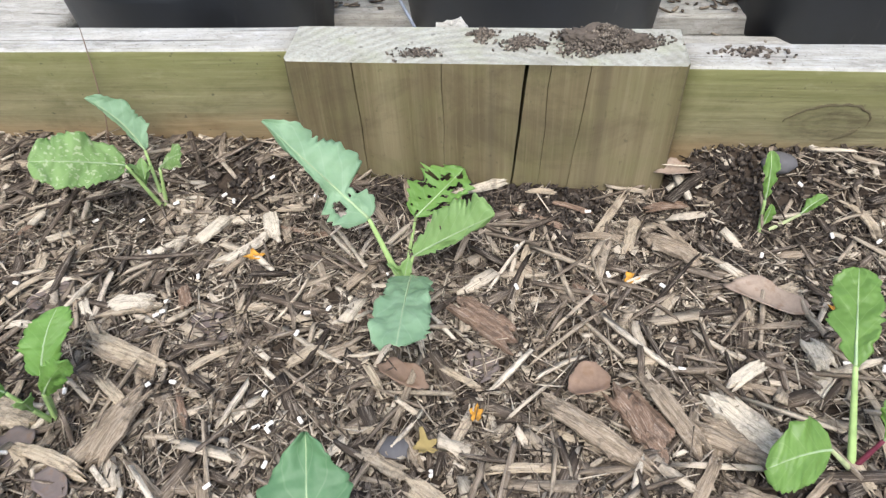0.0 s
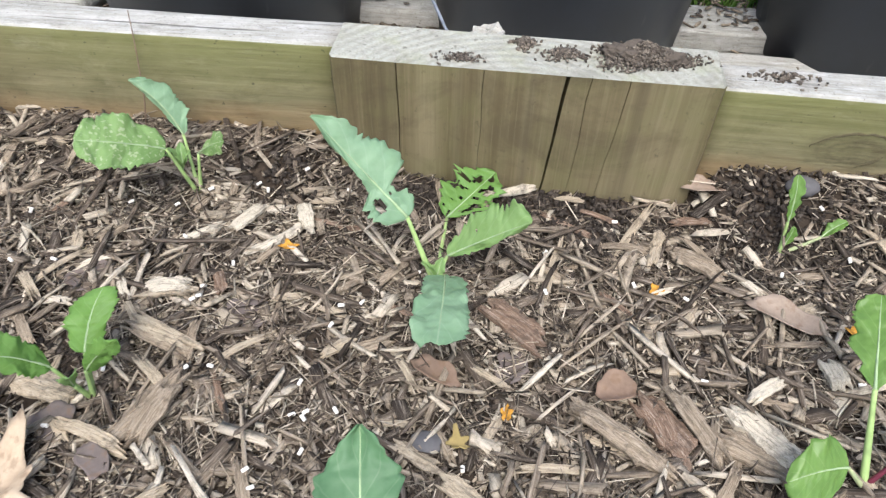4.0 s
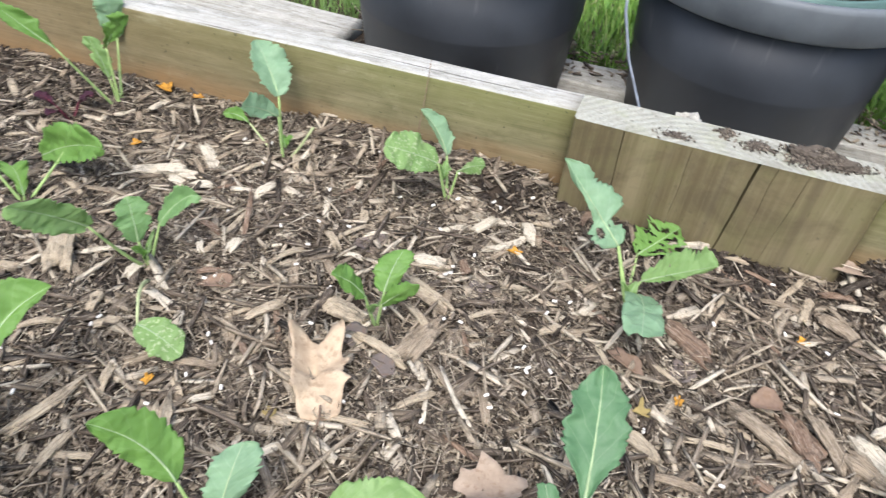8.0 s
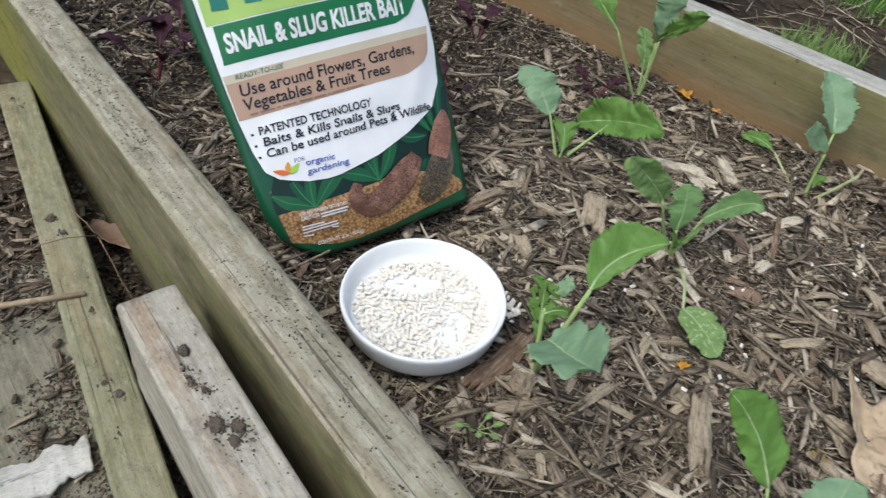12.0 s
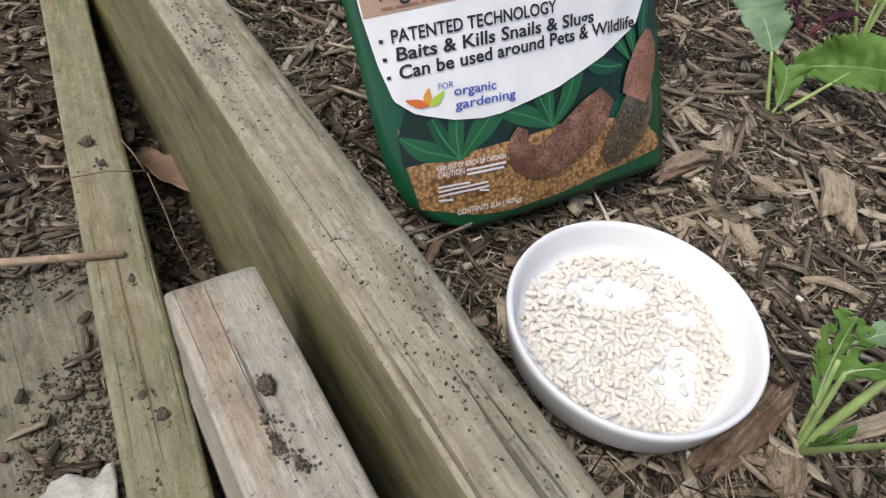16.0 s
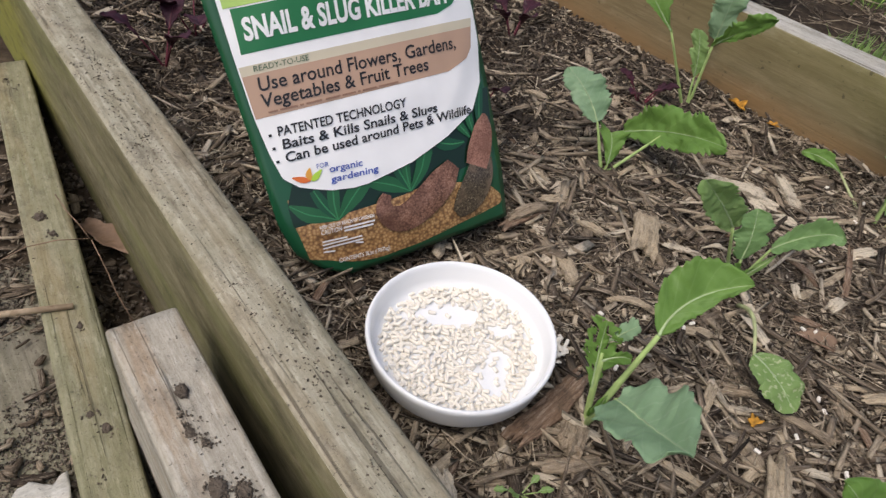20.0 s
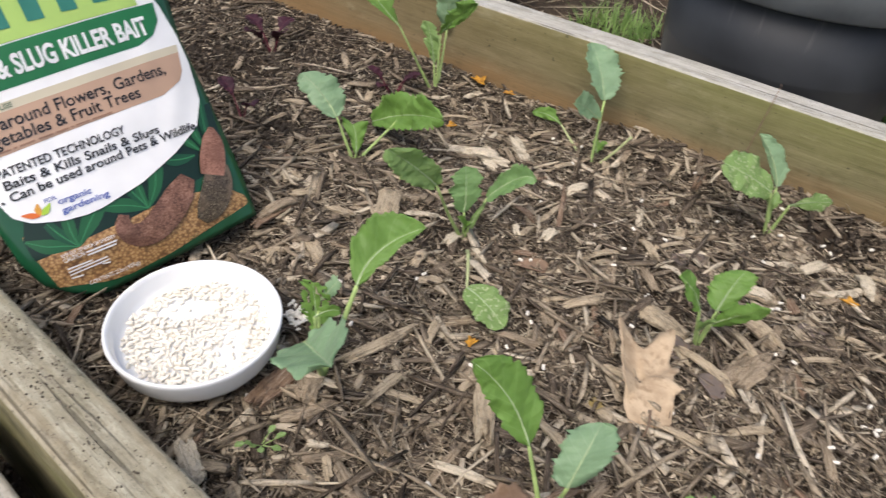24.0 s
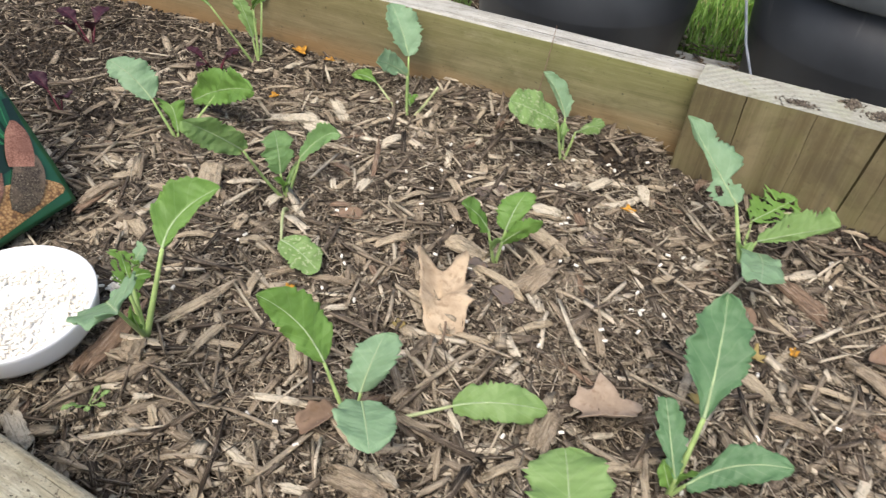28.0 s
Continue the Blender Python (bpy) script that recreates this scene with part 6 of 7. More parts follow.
def strewn_spots():
    rng = np.random.default_rng(5)
    out = []
    for _ in range(130):
        x, y = rng.uniform(-0.36, 0.42), rng.uniform(-0.5, -0.01)
        out.append((x, y, bed_height(x, y) + rng.uniform(0.0055, 0.0085)))
    for _ in range(44):
        x, y = -0.343 + rng.normal(0, 0.008), -0.43 + rng.normal(0, 0.005)
        if math.dist((x, y), BOWL_C) > 0.0615:
            out.append((x, y, bed_height(x, y) + rng.uniform(0.006, 0.009)))
    return out


loose = [pellet_mesh("bait_pellet", [(0, 0, 0)], 60 + k, tilt=0.0) for k in range(4)]
rng = random.Random(9)
for n_, (x, y, z) in enumerate(strewn_spots()):
    ob = tagged(part("bait_pellet", loose[n_ % 4], PELLET), "white cylindrical slug bait pellet lying on the mulch", "bait pellet", "pellets strewn over the mulch")
    ob.matrix_world = pose(x, y, z, 0, rng.uniform(-20, 20), rng.uniform(0, 360))


# ---- bait bag ----
BAG_O, BAG_U, BAG_V, BAG_N = Vector((-0.4731, -0.5082, -0.0016)), Vector((0.1005, 0.9964, 0.0803)), Vector((-0.5332, -0.0118, 0.8141)), Vector((0.8306, -0.1274, 0.5421))


def steps(x, table):
    """Straight lines between rows of (x, value)."""
    xs, ys = [a for a, _ in table], [b_ for _, b_ in table]
    return float(np.interp(x, xs, ys))


def bag_left(v):
    return steps(v, [(0, 0.005), (0.01, -0.014), (0.027, -0.03), (0.05, -0.036), (0.11, -0.037), (0.2, -0.041), (0.27, -0.036)])


def bag_right(v):
    return steps(v, [(0, 0.1415), (0.037, 0.146), (0.1, 0.149), (0.16, 0.150), (0.2, 0.157), (0.27, 0.152)])


def bag_out(u, v):
    """How far the front stands out: a full belly with soft creases."""
    s = (u - bag_left(v)) / (bag_right(v) - bag_left(v))
    belly = (1 - abs(2 * s - 1) ** 2.6) * min(1, 0.25 + v / 0.05)
    crease = 0.0016 * noise.noise(Vector((u * 22 + v * 9, v * 30, 1.7))) + 0.0009 * noise.noise(Vector((u * 60 - v * 40, v * 18, 5)))
    return 0.011 * belly - 0.004 + crease * min(1, 3 * (1 - abs(2 * s - 1)) + 0.2)


def on_bag(u, v, proud=0.0):
    return BAG_O + BAG_U * u + BAG_V * v + BAG_N * (bag_out(u, v) + proud)


def foil(name, colour, rough=0.28, coat=0.3):
    n = Nodes(name, rough, 0.5)
    n.b.inputs["Coat Weight"].default_value = coat
    n.b.inputs["Coat Roughness"].default_value = 0.15
    v = n.noise(n.coord(), 30, 3, 0.5)
    n.bump(v, 0.15, 0.002)
    return n.done(n.ramp(v, [(0.3, tuple(c * 0.9 for c in colour)), (0.7, colour)]))


FOIL_GREEN = foil("dark_green_foil", (0.01, 0.085, 0.036))
FOIL_WHITE = foil("white_print", (0.9, 0.905, 0.91))
FOIL_BROWN = foil("tan_print", (0.5, 0.33, 0.23))
FOIL_SAND = foil("sand_print", (0.62, 0.56, 0.42))
FOIL_BAND = foil("green_print", (0.015, 0.17, 0.055))
FOIL_LIME = foil("lime_print", (0.42, 0.62, 0.16))
FOIL_TEAL = foil("teal_print", (0.03, 0.2, 0.15))
INK = foil("black_ink", (0.015, 0.015, 0.015))
INK_WHITE = foil("white_ink", (0.85, 0.86, 0.86))
INK_RUST = foil("rust_ink", (0.3, 0.17, 0.11))
INK_GREEN = foil("green_ink", (0.02, 0.1, 0.05))
INK_BLUE = foil("blue_ink", (0.05, 0.1, 0.42))
INK_ORANGE = foil("orange_ink", (0.75, 0.17, 0.03))
INK_AMBER = foil("amber_ink", (0.75, 0.36, 0.05))
INK_LIME = foil("lime_ink", (0.42, 0.65, 0.06))
PRINT_LEAF = foil("printed_leaf", (0.014, 0.11, 0.036))
PRINT_DARK = foil("printed_dark_leaf", (0.008, 0.075, 0.03))


def scaly_print(name="printed_brown", tones=((0.38, 0.21, 0.145), (0.24, 0.12, 0.08), (0.11, 0.052, 0.035))):
    n = Nodes(name, 0.25, 0.5)
    v = n.add("TexVoronoi")
    n.put(v, "Vector", n.coord())
    v.inputs["Scale"].default_value = 650
    big = n.noise(n.coord(), 50, 3, 0.5)
    sheen = n.noise(n.coord(), 110, 2, 0.4)
    scales = n.math("ADD", n.math("MULTIPLY", v.outputs["Distance"], 0.45), n.math("MULTIPLY", sheen, 0.5))
    col = n.ramp(scales, list(zip((0.22, 0.45, 0.68), tones)))
    return n.done(n.mix(n.math("MULTIPLY", n.step(big, 0.4, 0.65), 0.7), col, tones[2]))


def speckled_print():
    n = Nodes("printed_dark_brown", 0.25, 0.5)
    v = n.noise(n.coord(), 700, 3, 0.6)
    big = n.noise(n.coord(), 70, 2, 0.5)
    col = n.ramp(v, [(0.4, (0.05, 0.036, 0.025)), (0.62, (0.13, 0.1, 0.065)), (0.75, (0.4, 0.34, 0.24))])
    return n.done(n.mix(n.math("MULTIPLY", n.step(big, 0.5, 0.62), 0.6), col, (0.21, 0.15, 0.1)))


PRINT_BARK = scaly_print()
PRINT_RUST = scaly_print("printed_rust", ((0.5, 0.26, 0.18), (0.36, 0.17, 0.115), (0.2, 0.09, 0.06)))
PRINT_SOOT = speckled_print()
PRINT_DEEP = foil("printed_foliage", (0.004, 0.022, 0.01))
PRINT_RIB = foil("printed_leaf_rib", (0.04, 0.22, 0.08))


def grain_print():
    n = Nodes("printed_granules", 0.3, 0.5)
    v = n.add("TexVoronoi")
    n.put(v, "Vector", n.coord())
    v.inputs["Scale"].default_value = 420
    return n.done(n.ramp(v.outputs["Distance"], [(0.05, (0.62, 0.42, 0.2)), (0.45, (0.38, 0.21, 0.085)), (0.8, (0.16, 0.08, 0.035))]))


GRANULES = grain_print()
bag = thing("bait_bag", (-0.485, -0.44, 0.0), "glossy green and white bag of slug bait standing in the bed", "bag")
BAG_HERE = Matrix.Translation(-Vector(bag.location))


def bag_part(name, me, material, label="", parent=None):
    me.transform(BAG_HERE)
    return part(name, me, material, parent or bag, label)


def bag_body():
    rows, cols = 60, 30
    back = Vector((-0.97, 0.14, 0.06)).normalized()
    verts, faces = [], []
    for i in range(rows + 1):
        v = 0.262 * i / rows
        l, r = bag_left(v), bag_right(v)
        deep = 0.05 * (1 - (v / 0.262) ** 2.2) + 0.003
        ring = [on_bag(l + (r - l) * j / cols, v) for j in range(cols + 1)]
        for j in range(cols - 1, 0, -1):
            s = j / cols
            ring.append(on_bag(l + (r - l) * s, v, -0.004) + back * deep * (1 - abs(2 * s - 1) ** 5) ** 0.6)
        verts += ring
    m = 2 * cols
    faces = [(i * m + j, i * m + (j + 1) % m, (i + 1) * m + (j + 1) % m, (i + 1) * m + j) for i in range(rows) for j in range(m)]
    faces += [tuple(reversed(range(m))), tuple(rows * m + j for j in range(m))]
    return mesh_of("body", verts, faces, True)


def panel(lefts, rights, v0, v1, proud, rows=36, cols=26):
    """A printed field between two edges, laid on the bag."""
    verts = []
    for i in range(rows + 1):
        v = v0 + (v1 - v0) * i / rows
        l, r = steps(v, lefts), steps(v, rights)
        verts += [on_bag(l + (r - l) * j / cols, v, proud) for j in range(cols + 1)]
    n = cols + 1
    return mesh_of("panel", verts, [(i * n + j, i * n + j + 1, (i + 1) * n + j + 1, (i + 1) * n + j) for i in range(rows) for j in range(cols)], True)


def glide(values, t):
    """A smooth curve through evenly spaced values."""
    k = min(int(t * (len(values) - 1)), len(values) - 2)
    f = t * (len(values) - 1) - k
    p0, p1, p2, p3 = values[max(k - 1, 0)], values[k], values[k + 1], values[min(k + 2, len(values) - 1)]
    return 0.5 * (2 * p1 + (p2 - p0) * f + (2 * p0 - 5 * p1 + 4 * p2 - p3) * f * f + (3 * p1 - p0 - 3 * p2 + p3) * f**3)


def ribbon(path, widths, proud, count=14):
    """A curved tapering band laid on the bag."""
    us, vs = [p[0] for p in path], [p[1] for p in path]
    verts = []
    for k in range(count + 1):
        t = k / count
        u, v = glide(us, t), glide(vs, t)
        a, b2 = max(0, t - 0.02), min(1, t + 0.02)
        du, dv = glide(us, b2) - glide(us, a), glide(vs, b2) - glide(vs, a)
        ln = math.hypot(du, dv) or 1
        w = max(0.0002, glide(widths, t))
        for c in (-1, -0.33, 0.33, 1):
            verts.append(on_bag(u - dv / ln * w * c, v + du / ln * w * c, proud))
    return mesh_of("ribbon", verts, [(4 * k + j, 4 * k + j + 1, 4 * k + 5 + j, 4 * k + 4 + j) for k in range(count) for j in range(3)], True)


def words(text, u0, v0, u1, v1, high, proud, bold=0.0):
    """A line of print from (u0, v0) to (u1, v1) with capitals of that height."""
    curve = bpy.data.curves.new("text", "FONT")
    curve.body, curve.offset, curve.resolution_u, curve.shear = text, bold, 3, 0.12
    ob = new("text", curve)
    bpy.context.view_layer.update()
    me = bpy.data.meshes.new_from_object(ob)
    bpy.data.objects.remove(ob)
    bm = bmesh.new()
    bm.from_mesh(me)
    bmesh.ops.triangulate(bm, faces=bm.faces[:])
    long = [e for e in bm.edges if e.calc_length() > 0.5]
    bmesh.ops.subdivide_edges(bm, edges=long, cuts=2)
    bmesh.ops.triangulate(bm, faces=bm.faces[:])
    xs = [v.co.x for v in bm.verts]
    lo, hi = min(xs), max(xs)
    for v in bm.verts:
        f = (v.co.x - lo) / (hi - lo)
        v.co = on_bag(u0 + (u1 - u0) * f, v0 + (v1 - v0) * f + v.co.y / 0.69 * high, proud)
    bm.to_mesh(me)
    bm.free()
    me.materials.clear()
    return me


bag_part("body", bag_body(), FOIL_GREEN, "dark green glossy foil")
white_l = [(0.062, 0.02), (0.065, 0.003), (0.0723, -0.0156), (0.0815, -0.0252), (0.1, -0.0288), (0.125, -0.0315), (0.166, -0.033), (0.205, -0.0335)]
white_r = [(0.062, 0.028), (0.0672, 0.065), (0.0783, 0.1), (0.0904, 0.126), (0.11, 0.14), (0.141, 0.1465), (0.1641, 0.1475), (0.19, 0.145), (0.21, 0.138), (0.225, 0.128)]
bag_part("granule_picture", panel([(0.005, 0.03), (0.0078, 0.0101), (0.0207, -0.0219), (0.0505, -0.0265), (0.066, -0.026)], [(0.005, 0.055), (0.0125, 0.139), (0.02, 0.139), (0.03, 0.13), (0.042, 0.1), (0.052, 0.03), (0.066, -0.02)], 0.0055, 0.066, 0.0003), GRANULES, "printed brown granules")
bag_part("leaf_ground", panel([(0.045, -0.0265), (0.05, -0.027), (0.062, -0.0268), (0.076, -0.02)], [(0.045, 0.042), (0.052, 0.12), (0.07, 0.142), (0.076, 0.142)], 0.046, 0.076, 0.0004), PRINT_DEEP, "dark printed foliage")
bag_part("leaf_ground", panel([(0.07, 0.09), (0.078, 0.1), (0.09, 0.126), (0.105, 0.138)], [(0.07, 0.142), (0.105, 0.148)], 0.0705, 0.105, 0.0004), PRINT_DEEP, "dark printed foliage")
SPRIG_A = [
    ([(0.003, 0.043), (-0.006, 0.048), (-0.016, 0.053), (-0.026, 0.062)], [0.0005, 0.004, 0.0055, 0.001], PRINT_LEAF), ([(0.003, 0.043), (-0.004, 0.056), (-0.008, 0.068)], [0.001, 0.004, 0.003], PRINT_DARK),
    ([(0.003, 0.043), (0.003, 0.055), (0.006, 0.07)], [0.001, 0.004, 0.004], PRINT_LEAF), ([(0.003, 0.043), (0.016, 0.055), (0.026, 0.063), (0.038, 0.069)], [0.0008, 0.006, 0.006, 0.002], PRINT_LEAF)]
SPRIG_B = [
    ([(0.06, 0.047), (0.05, 0.054), (0.038, 0.06), (0.024, 0.065)], [0.0008, 0.005, 0.0055, 0.0008], PRINT_LEAF), ([(0.06, 0.047), (0.056, 0.06), (0.052, 0.072)], [0.001, 0.004, 0.004], PRINT_DARK),
    ([(0.06, 0.047), (0.06, 0.06), (0.062, 0.074)], [0.001, 0.003, 0.003], PRINT_LEAF), ([(0.06, 0.047), (0.072, 0.06), (0.079, 0.074), (0.083, 0.084)], [0.001, 0.005, 0.006, 0.003], PRINT_LEAF)]
SPRIG_C = [
    ([(0.113, 0.07), (0.103, 0.071), (0.094, 0.074), (0.085, 0.078)], [0.001, 0.004, 0.005, 0.001], PRINT_DARK), ([(0.119, 0.072), (0.113, 0.082), (0.108, 0.09)], [0.001, 0.0035, 0.003], PRINT_LEAF),
    ([(0.124, 0.072), (0.122, 0.085), (0.124, 0.1)], [0.001, 0.0035, 0.002], PRINT_LEAF), ([(0.13, 0.074), (0.133, 0.09), (0.14, 0.11)], [0.001, 0.004, 0.003], PRINT_DARK)]
for k, (path, wide, mat_) in enumerate(SPRIG_A + SPRIG_B + SPRIG_C):
    blade_ = bag_part("printed_leaf", ribbon(path, wide, 0.0005 + 0.00008 * k), mat_)
    bag_part("printed_rib", ribbon(path, [0.0004, 0.0005, 0.0003], 0.0007 + 0.00008 * k), PRINT_RIB, parent=blade_)
bag_part("brown_shape", ribbon([(0.041, 0.0505), (0.0372, 0.044), (0.0375, 0.0372), (0.043, 0.0318), (0.05, 0.0297), (0.06, 0.0315), (0.075, 0.0385), (0.088, 0.0475), (0.099, 0.0565)], [0.0035, 0.006, 0.0078, 0.0092, 0.0105, 0.0115, 0.0122, 0.011, 0.006], 0.0017, 40), PRINT_BARK, "plain curved brown printed shape")
bag_part("brown_shape", ribbon([(0.094, 0.018), (0.103, 0.024), (0.113, 0.032), (0.122, 0.043), (0.1265, 0.055)], [0.005, 0.0115, 0.0135, 0.013, 0.0105], 0.0018, 24), PRINT_SOOT, "plain dark brown printed shape")
bag_part("brown_shape", ribbon([(0.1195, 0.049), (0.124, 0.057), (0.1295, 0.067), (0.134, 0.077), (0.1375, 0.086)], [0.0102, 0.0115, 0.011, 0.0085, 0.002], 0.0019, 16), PRINT_RUST, "plain rust-brown printed shape")
bag_part("white_panel", panel(white_l, white_r, 0.0622, 0.222, 0.002, 60, 30), FOIL_WHITE, "white printed panel")
brown_r = [(0.1235, 0.112), (0.13, 0.131), (0.137, 0.1373), (0.1575, 0.1435), (0.17, 0.1445)]
bag_part("tan_band", panel([(0.12, -0.0305), (0.16, -0.032)], brown_r, 0.1238, 0.1518, 0.0023), FOIL_BROWN, "tan printed band")
bag_part("sand_band", panel([(0.12, -0.0305), (0.16, -0.032)], brown_r, 0.1518, 0.158, 0.0023, 6), FOIL_SAND, "sand-coloured strip")
band_r = [(0.165, 0.112), (0.17, 0.128), (0.18, 0.138), (0.195, 0.141)]
bag_part("green_band", panel([(0.16, -0.0285), (0.2, -0.0265)], band_r, 0.1655, 0.194, 0.0023), FOIL_BAND, "green title band")
bag_part("lime_patch", panel([(0.19, -0.031), (0.24, -0.03)], [(0.195, 0.128), (0.22, 0.126), (0.24, 0.12)], 0.195, 0.246, 0.0024), FOIL_LIME, "lime-green brand patch")
for k in range(6):
    u = -0.018 + 0.024 * k
    bag_part("brand_bar", ribbon([(u, 0.204), (u + 0.002, 0.232)], [0.006, 0.006], 0.0028, 6), FOIL_TEAL, "plain teal bar")
for text, u0, v0, u1, v1, high, ink, bold in (
    ("SNAIL & SLUG KILLER BAIT", -0.0235, 0.1735, 0.127, 0.172, 0.0135, INK_WHITE, 0.035),
    ("READY-TO-USE", -0.0237, 0.1536, 0.0123, 0.1532, 0.0036, INK_GREEN, 0.0),
    ("Use around Flowers, Gardens,", -0.0236, 0.1408, 0.1232, 0.139, 0.0088, INK, 0.012),
    ("Vegetables & Fruit Trees", -0.0241, 0.1302, 0.0961, 0.1284, 0.0086, INK, 0.012),
    ("PATENTED TECHNOLOGY", -0.0202, 0.1098, 0.0722, 0.1072, 0.0062, INK, 0.018),
    ("Baits & Kills Snails & Slugs", -0.0197, 0.1008, 0.0959, 0.0976, 0.0064, INK, 0.018),
    ("Can be used around Pets & Wildlife", -0.0199, 0.0918, 0.1248, 0.0895, 0.0064, INK, 0.018),
    ("FOR", -0.0022, 0.0822, 0.0058, 0.0818, 0.0032, INK_BLUE, 0.0),
    ("organic", 0.0054, 0.0775, 0.0289, 0.0757, 0.0046, INK_BLUE, 0.012),
    ("gardening", 0.0044, 0.0703, 0.0392, 0.0685, 0.0046, INK_BLUE, 0.012),
    ("KEEP OUT OF REACH OF CHILDREN", -0.0111, 0.0404, 0.0274, 0.0378, 0.0026, INK_WHITE, 0.01),
    ("CAUTION", -0.0111, 0.0362, 0.0035, 0.0352, 0.0034, INK_WHITE, 0.01),
    ("CONTENTS 2Lbs (.907kg)", -0.003, 0.0122, 0.0345, 0.0098, 0.0031, INK_WHITE, 0.01)):
    bag_part("print", words(text, u0, v0, u1, v1, high, 0.0028, bold), ink)
for v in (0.0934, 0.1025, 0.1115):
    bag_part("bullet", ribbon([(-0.0262, v), (-0.0242, v)], [0.0009, 0.0009], 0.0028, 3), INK)
for u0, u1, v, w in ((0.005, 0.0275, 0.0367, 0.0007), (0.005, 0.026, 0.0343, 0.0007), (-0.0115, 0.006, 0.0308, 0.0006), (-0.0117, 0.0165, 0.0283, 0.0006), (-0.0119, 0.0165, 0.0258, 0.0006), (-0.0121, -0.004, 0.0232, 0.0006), (0.011, 0.0165, 0.0232, 0.0006)):
    bag_part("print_bar", ribbon([(u0, v), (u1, v - 0.0015)], [w, w], 0.002, 6), INK_WHITE)
for u0, u1 in ((-0.022, -0.016), (-0.0145, -0.003), (-0.0015, 0.001), (0.0025, 0.013), (0.0155, 0.026), (0.0275, 0.037), (0.0385, 0.0405), (0.042, 0.053), (0.0545, 0.07)):
    bag_part("print_bar", ribbon([(u0, 0.1262 - u0 * 0.011), (u1, 0.1262 - u1 * 0.011)], [0.0006, 0.0006], 0.0028, 3), INK_RUST)
for path, ink in (([(-0.0085, 0.0755), (-0.0135, 0.0775), (-0.0195, 0.0805)], INK_ORANGE), ([(-0.0082, 0.0757), (-0.0085, 0.0795), (-0.0068, 0.084)], INK_AMBER), ([(-0.0078, 0.0752), (-0.0045, 0.077), (0.0005, 0.081)], INK_LIME)):
    bag_part("leaf_mark", ribbon(path, [0.0006, 0.0022, 0.0004], 0.0028, 10), ink)
bag_part("top_seam", panel([(0, -0.036), (1, -0.036)], [(0, 0.152), (1, 0.152)], 0.25, 0.262, 0.0015, 6), FOIL_GREEN)

# ---- pots and what lies behind the bed ----


def plastic(name, colour, rough=0.4):
    n = Nodes(name, rough, 0.45)
    v = n.noise(n.coord(), 14, 4, 0.6)
    streak = n.noise(n.coord(scale=(60, 60, 6)), 1.0, 3, 0.6)
    col = n.ramp(v, [(0.35, tuple(c * 0.85 for c in colour)), (0.65, tuple(c * 1.25 for c in colour))])
    col = n.mix(n.math("MULTIPLY", n.step(streak, 0.64, 0.76), 0.2), col, (0.25, 0.24, 0.22))
    n.bump(streak, 0.1, 0.0008)
    return n.done(col, n.step(v, -0.6, 1.6))


POT = plastic("charcoal_plastic", (0.032, 0.036, 0.041))
POT_RIM = plastic("grey_plastic_rim", (0.11, 0.122, 0.13))
POT_TEAL = plastic("dull_green_plastic", (0.1, 0.17, 0.15))
CABLE = plain("grey_cable", (0.26, 0.29, 0.34), 0.4)


def pot(x, y, label, inner=False, seed=1):
    p = thing("plant_pot", (x, y, -0.1), label, "plant pot", "pots behind the bed")
    part("body", lathe([(0.0, 0.0), (0.15, 0.0), (0.153, 0.004), (0.168, 0.13), (0.169, 0.132), (0.169, 0.135), (0.176, 0.226), (0.172, 0.226), (0.15, 0.012), (0.0, 0.012)], 96), POT, p)
    part("rim", lathe([(0.173, 0.224), (0.19, 0.222), (0.193, 0.225), (0.197, 0.26), (0.196, 0.265), (0.192, 0.268), (0.185, 0.266), (0.178, 0.25), (0.173, 0.235)], 96), POT_RIM, p, "smooth grey rolled rim")
    groups = [shards(1500, heap(0, 0, 0.222, 0.115, 0.115, 0.006), (0.004, 0.02), (0.003, 0.012), (0.002, 0.007), 0.5, 60 + seed, 0, True)]
    part("soil", joined("soil", groups), CRUMB, p)
    part("soil_bed", lathe([(0.0, 0.222), (0.173, 0.22), (0.0, 0.15)], 40), SOIL, p)
    if inner:
        part("inner_ring", lathe([(0.14, 0.2), (0.145, 0.258), (0.148, 0.26), (0.151, 0.258), (0.147, 0.2)], 80), POT_TEAL, p, "dull green inner pot edge")
    return p


pot(-0.234, 0.4, "large charcoal plastic plant pot filled with soil", seed=1)
pot(0.18, 0.436, "large charcoal plastic plant pot with a second pot inside", True, 2)
pot(0.6, 0.46, "large charcoal plastic plant pot filled with soil", False, 3)
pot(-0.93, 0.5, "large charcoal plastic plant pot further along the bed", False, 4)
cable = thing("cable", (-0.005, 0.25, -0.1), "thin grey cable hanging beside a pot", "cable")
part("wire", tube([(0.012, 0.1, 0.42), (0.0, 0.08, 0.34), (-0.002, 0.062, 0.27), (0.008, 0.045, 0.2), (0.028, 0.03, 0.145), (0.058, 0.015, 0.09), (0.1, 0.0, 0.035), (0.13, -0.01, 0.029)], [0.0018] * 8, 8), CABLE, cable)
chunk = thing("wood_chunk", (0.107, 0.12, -0.1), "pale broken wooden stub standing behind the stake", "wood")
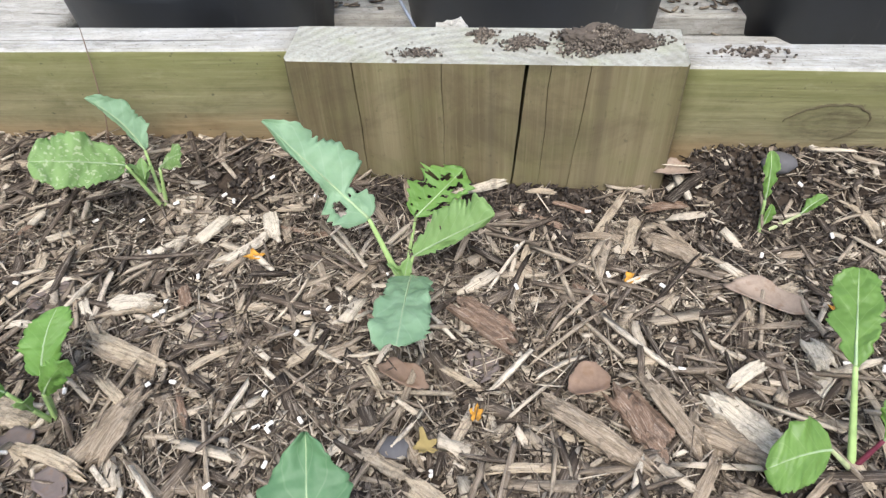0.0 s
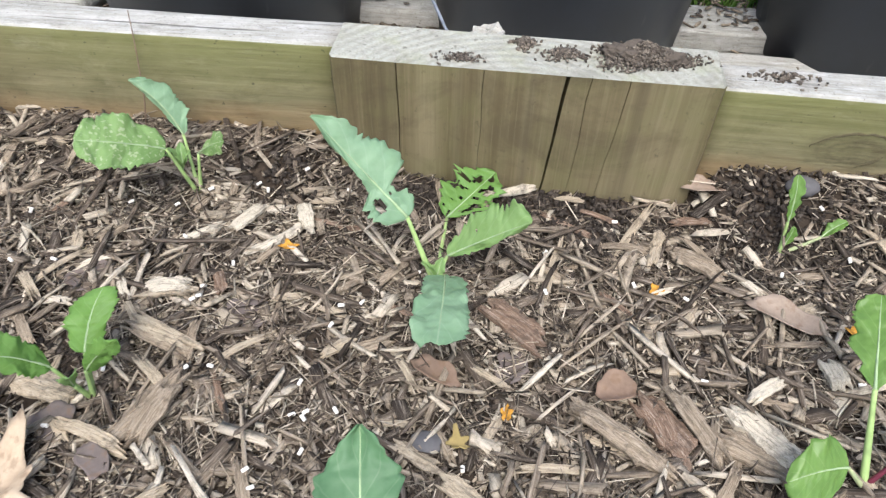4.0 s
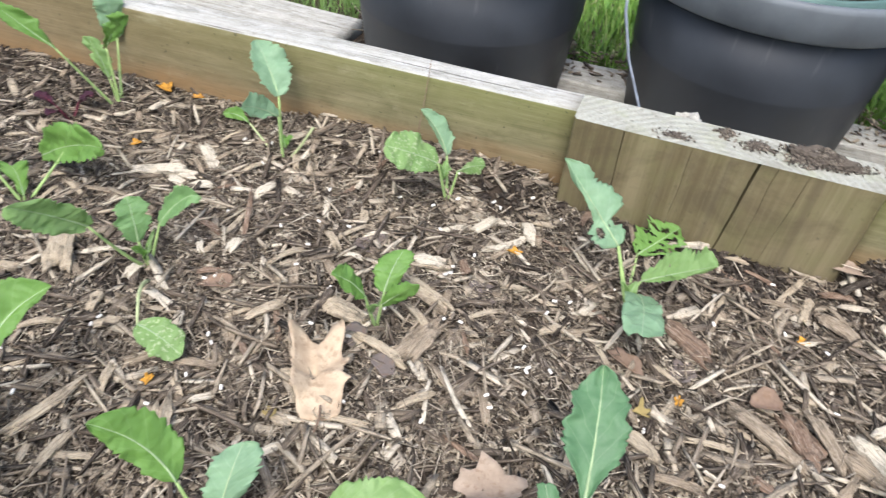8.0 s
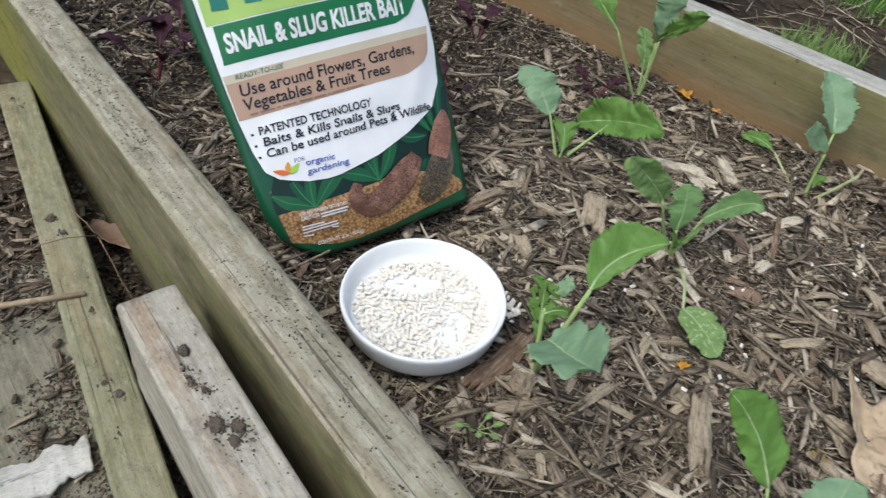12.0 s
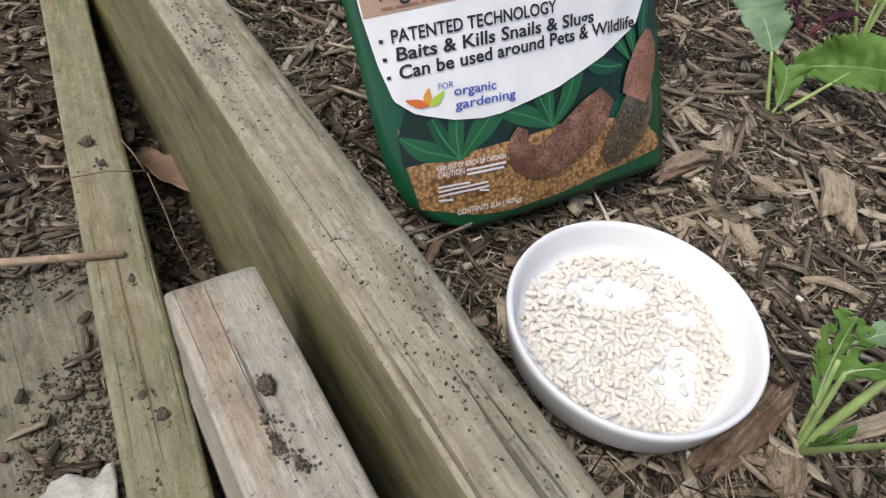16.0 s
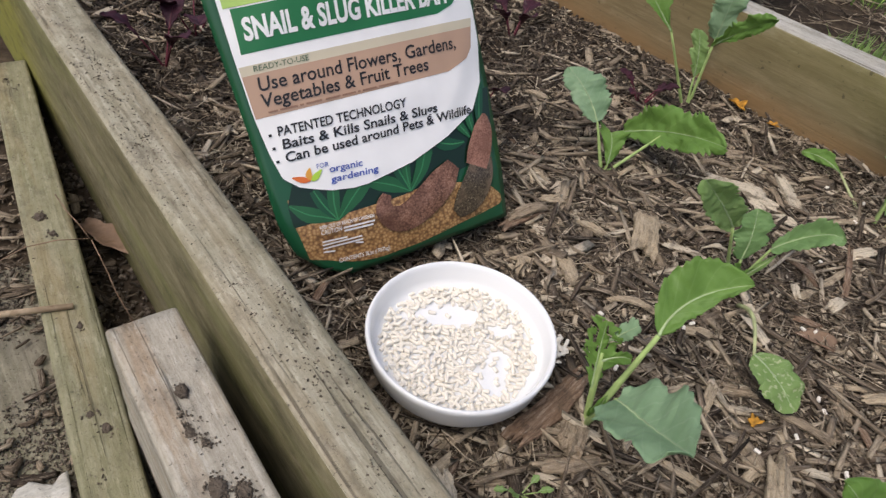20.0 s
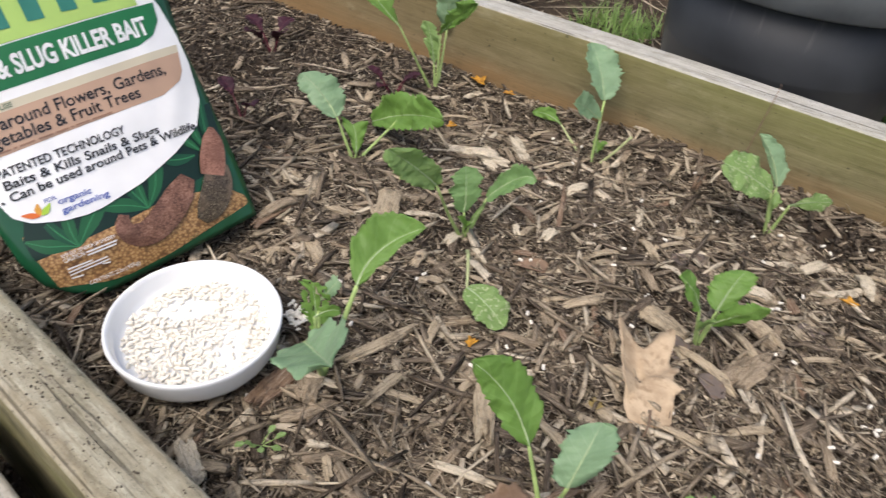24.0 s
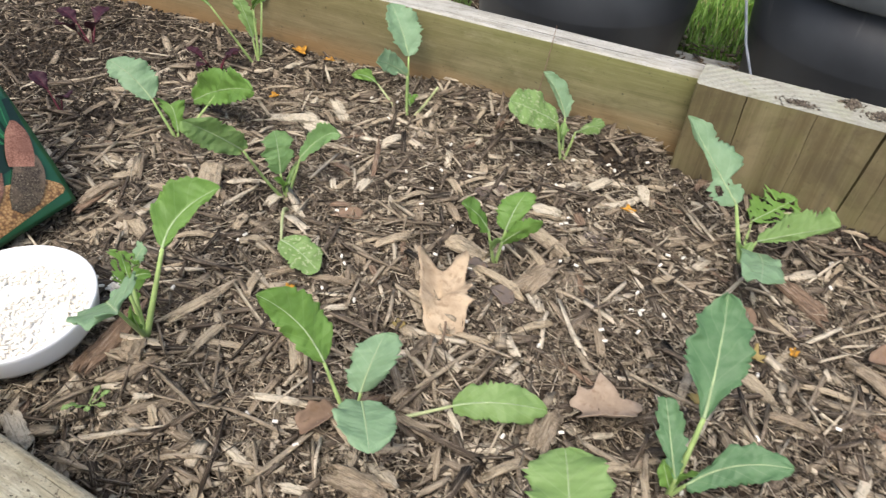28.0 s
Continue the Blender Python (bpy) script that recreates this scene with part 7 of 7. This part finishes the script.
def stub_mesh():
    """A broken stub: rough round wood that ends in uneven splinters."""
    verts, faces, seg = [], [], 20
    for i in range(13):
        f = i / 12
        for k in range(seg):
            a = 2 * math.pi * k / seg
            r = 0.0145 * (1 + 0.3 * noise.noise(Vector((math.cos(a) * 1.6, math.sin(a) * 1.6, f * 3))) + 0.2 * noise.noise(Vector((math.cos(a) * 4, math.sin(a) * 4, f * 9))))
            z = 0.165 * f + f**6 * 0.008 * noise.noise(Vector((math.cos(a) * 3, math.sin(a) * 3, 7)))
            verts.append((r * math.cos(a), r * math.sin(a), z))
    for i in range(12):
        faces += [(i * seg + k, i * seg + (k + 1) % seg, (i + 1) * seg + (k + 1) % seg, (i + 1) * seg + k) for k in range(seg)]
    verts.append((0, 0, 0.158))
    faces += [(12 * seg + k, 12 * seg + (k + 1) % seg, len(verts) - 1) for k in range(seg)]
    return mesh_of("stub", verts, faces)


part("stub", stub_mesh(), BLEACHED, chunk)
for x0, y0, x1, y1, w, sd in ((-1.5, 0.24, -0.2, 0.27, 0.15, 71), (-1.4, 0.42, -0.45, 0.4, 0.14, 72), (-0.1, 0.3, 0.9, 0.31, 0.14, 73), (-0.15, 0.46, 1.0, 0.47, 0.08, 74)):
    ob = tagged(part("old_plank", board_mesh("old_plank", math.dist((x0, y0), (x1, y1)), w, 0.03, 0.004, sd, 0.002), BLEACHED), "bleached cracked plank lying on the earth behind the bed", "plank", "planks behind the bed")
    laid(ob, (x0, y0, -0.073), (x1, y1, -0.073))


def grass_mesh(count, x0, x1, y0, y1, z, tall, seed):
    rng = np.random.default_rng(seed)
    vs, fs = [], []
    for k in range(count):
        x, y, h, a, lean = rng.uniform(x0, x1), rng.uniform(y0, y1), rng.uniform(*tall), rng.uniform(0, 6.28), rng.uniform(0.1, 0.7)
        w = rng.uniform(0.0012, 0.0028)
        dx, dy = math.cos(a), math.sin(a)
        b0 = len(vs)
        for f in (0, 0.4, 0.75, 1.0):
            bx, by, bz = x + dx * lean * h * f * f, y + dy * lean * h * f * f, z + h * f * (1 - 0.25 * lean * f)
            ww = w * (1 - 0.9 * f)
            vs += [(bx - dy * ww, by + dx * ww, bz), (bx + dy * ww, by - dx * ww, bz)]
        fs += [(b0 + 2 * i, b0 + 2 * i + 1, b0 + 2 * i + 3, b0 + 2 * i + 2) for i in range(3)]
    return mesh_of("grass", vs, fs)


def grass_material():
    n = Nodes("grass_blades", 0.5, 0.35)
    rnd = n.add("NewGeometry").outputs["Random Per Island"]
    return n.done(n.ramp(rnd, [(0.0, (0.08, 0.18, 0.025)), (0.6, (0.17, 0.34, 0.05)), (0.92, (0.27, 0.43, 0.1)), (1.0, (0.4, 0.36, 0.18))]))


GRASS = grass_material()
tagged(part("grass", grass_mesh(30000, -1.6, 2.4, 0.86, 2.8, -0.1, (0.02, 0.07), 3), GRASS), "bright green lawn grass behind the pots", "grass", kind="stuff")
tagged(part("grass_tuft", grass_mesh(700, -0.75, -0.42, -0.96, -0.792, -0.1, (0.04, 0.09), 4), GRASS), "dark green grass beside the grey plank", "grass", kind="stuff")
tagged(part("grass_strip", grass_mesh(13000, -0.3, 1.0, 0.515, 1.0, -0.1, (0.02, 0.06), 6), GRASS), "bright green grass between the pots", "grass", kind="stuff")
tagged(part("weed_patch", grass_mesh(260, -0.62, -0.48, 0.5, 0.62, -0.1, (0.02, 0.06), 5), LEAF["green"]), "low green weeds on the earth behind the bed", "weeds", kind="stuff")
tagged(part("dry_twigs", joined("dry_twigs", [shards(900, over(-1.6, -0.4, 0.45, 1.2, -0.095), (0.03, 0.12), (0.0012, 0.003), (0.001, 0.002), 0.2, 81, 0.004)]), CHIP), "dry twigs and straw on the earth", "twigs", kind="stuff")
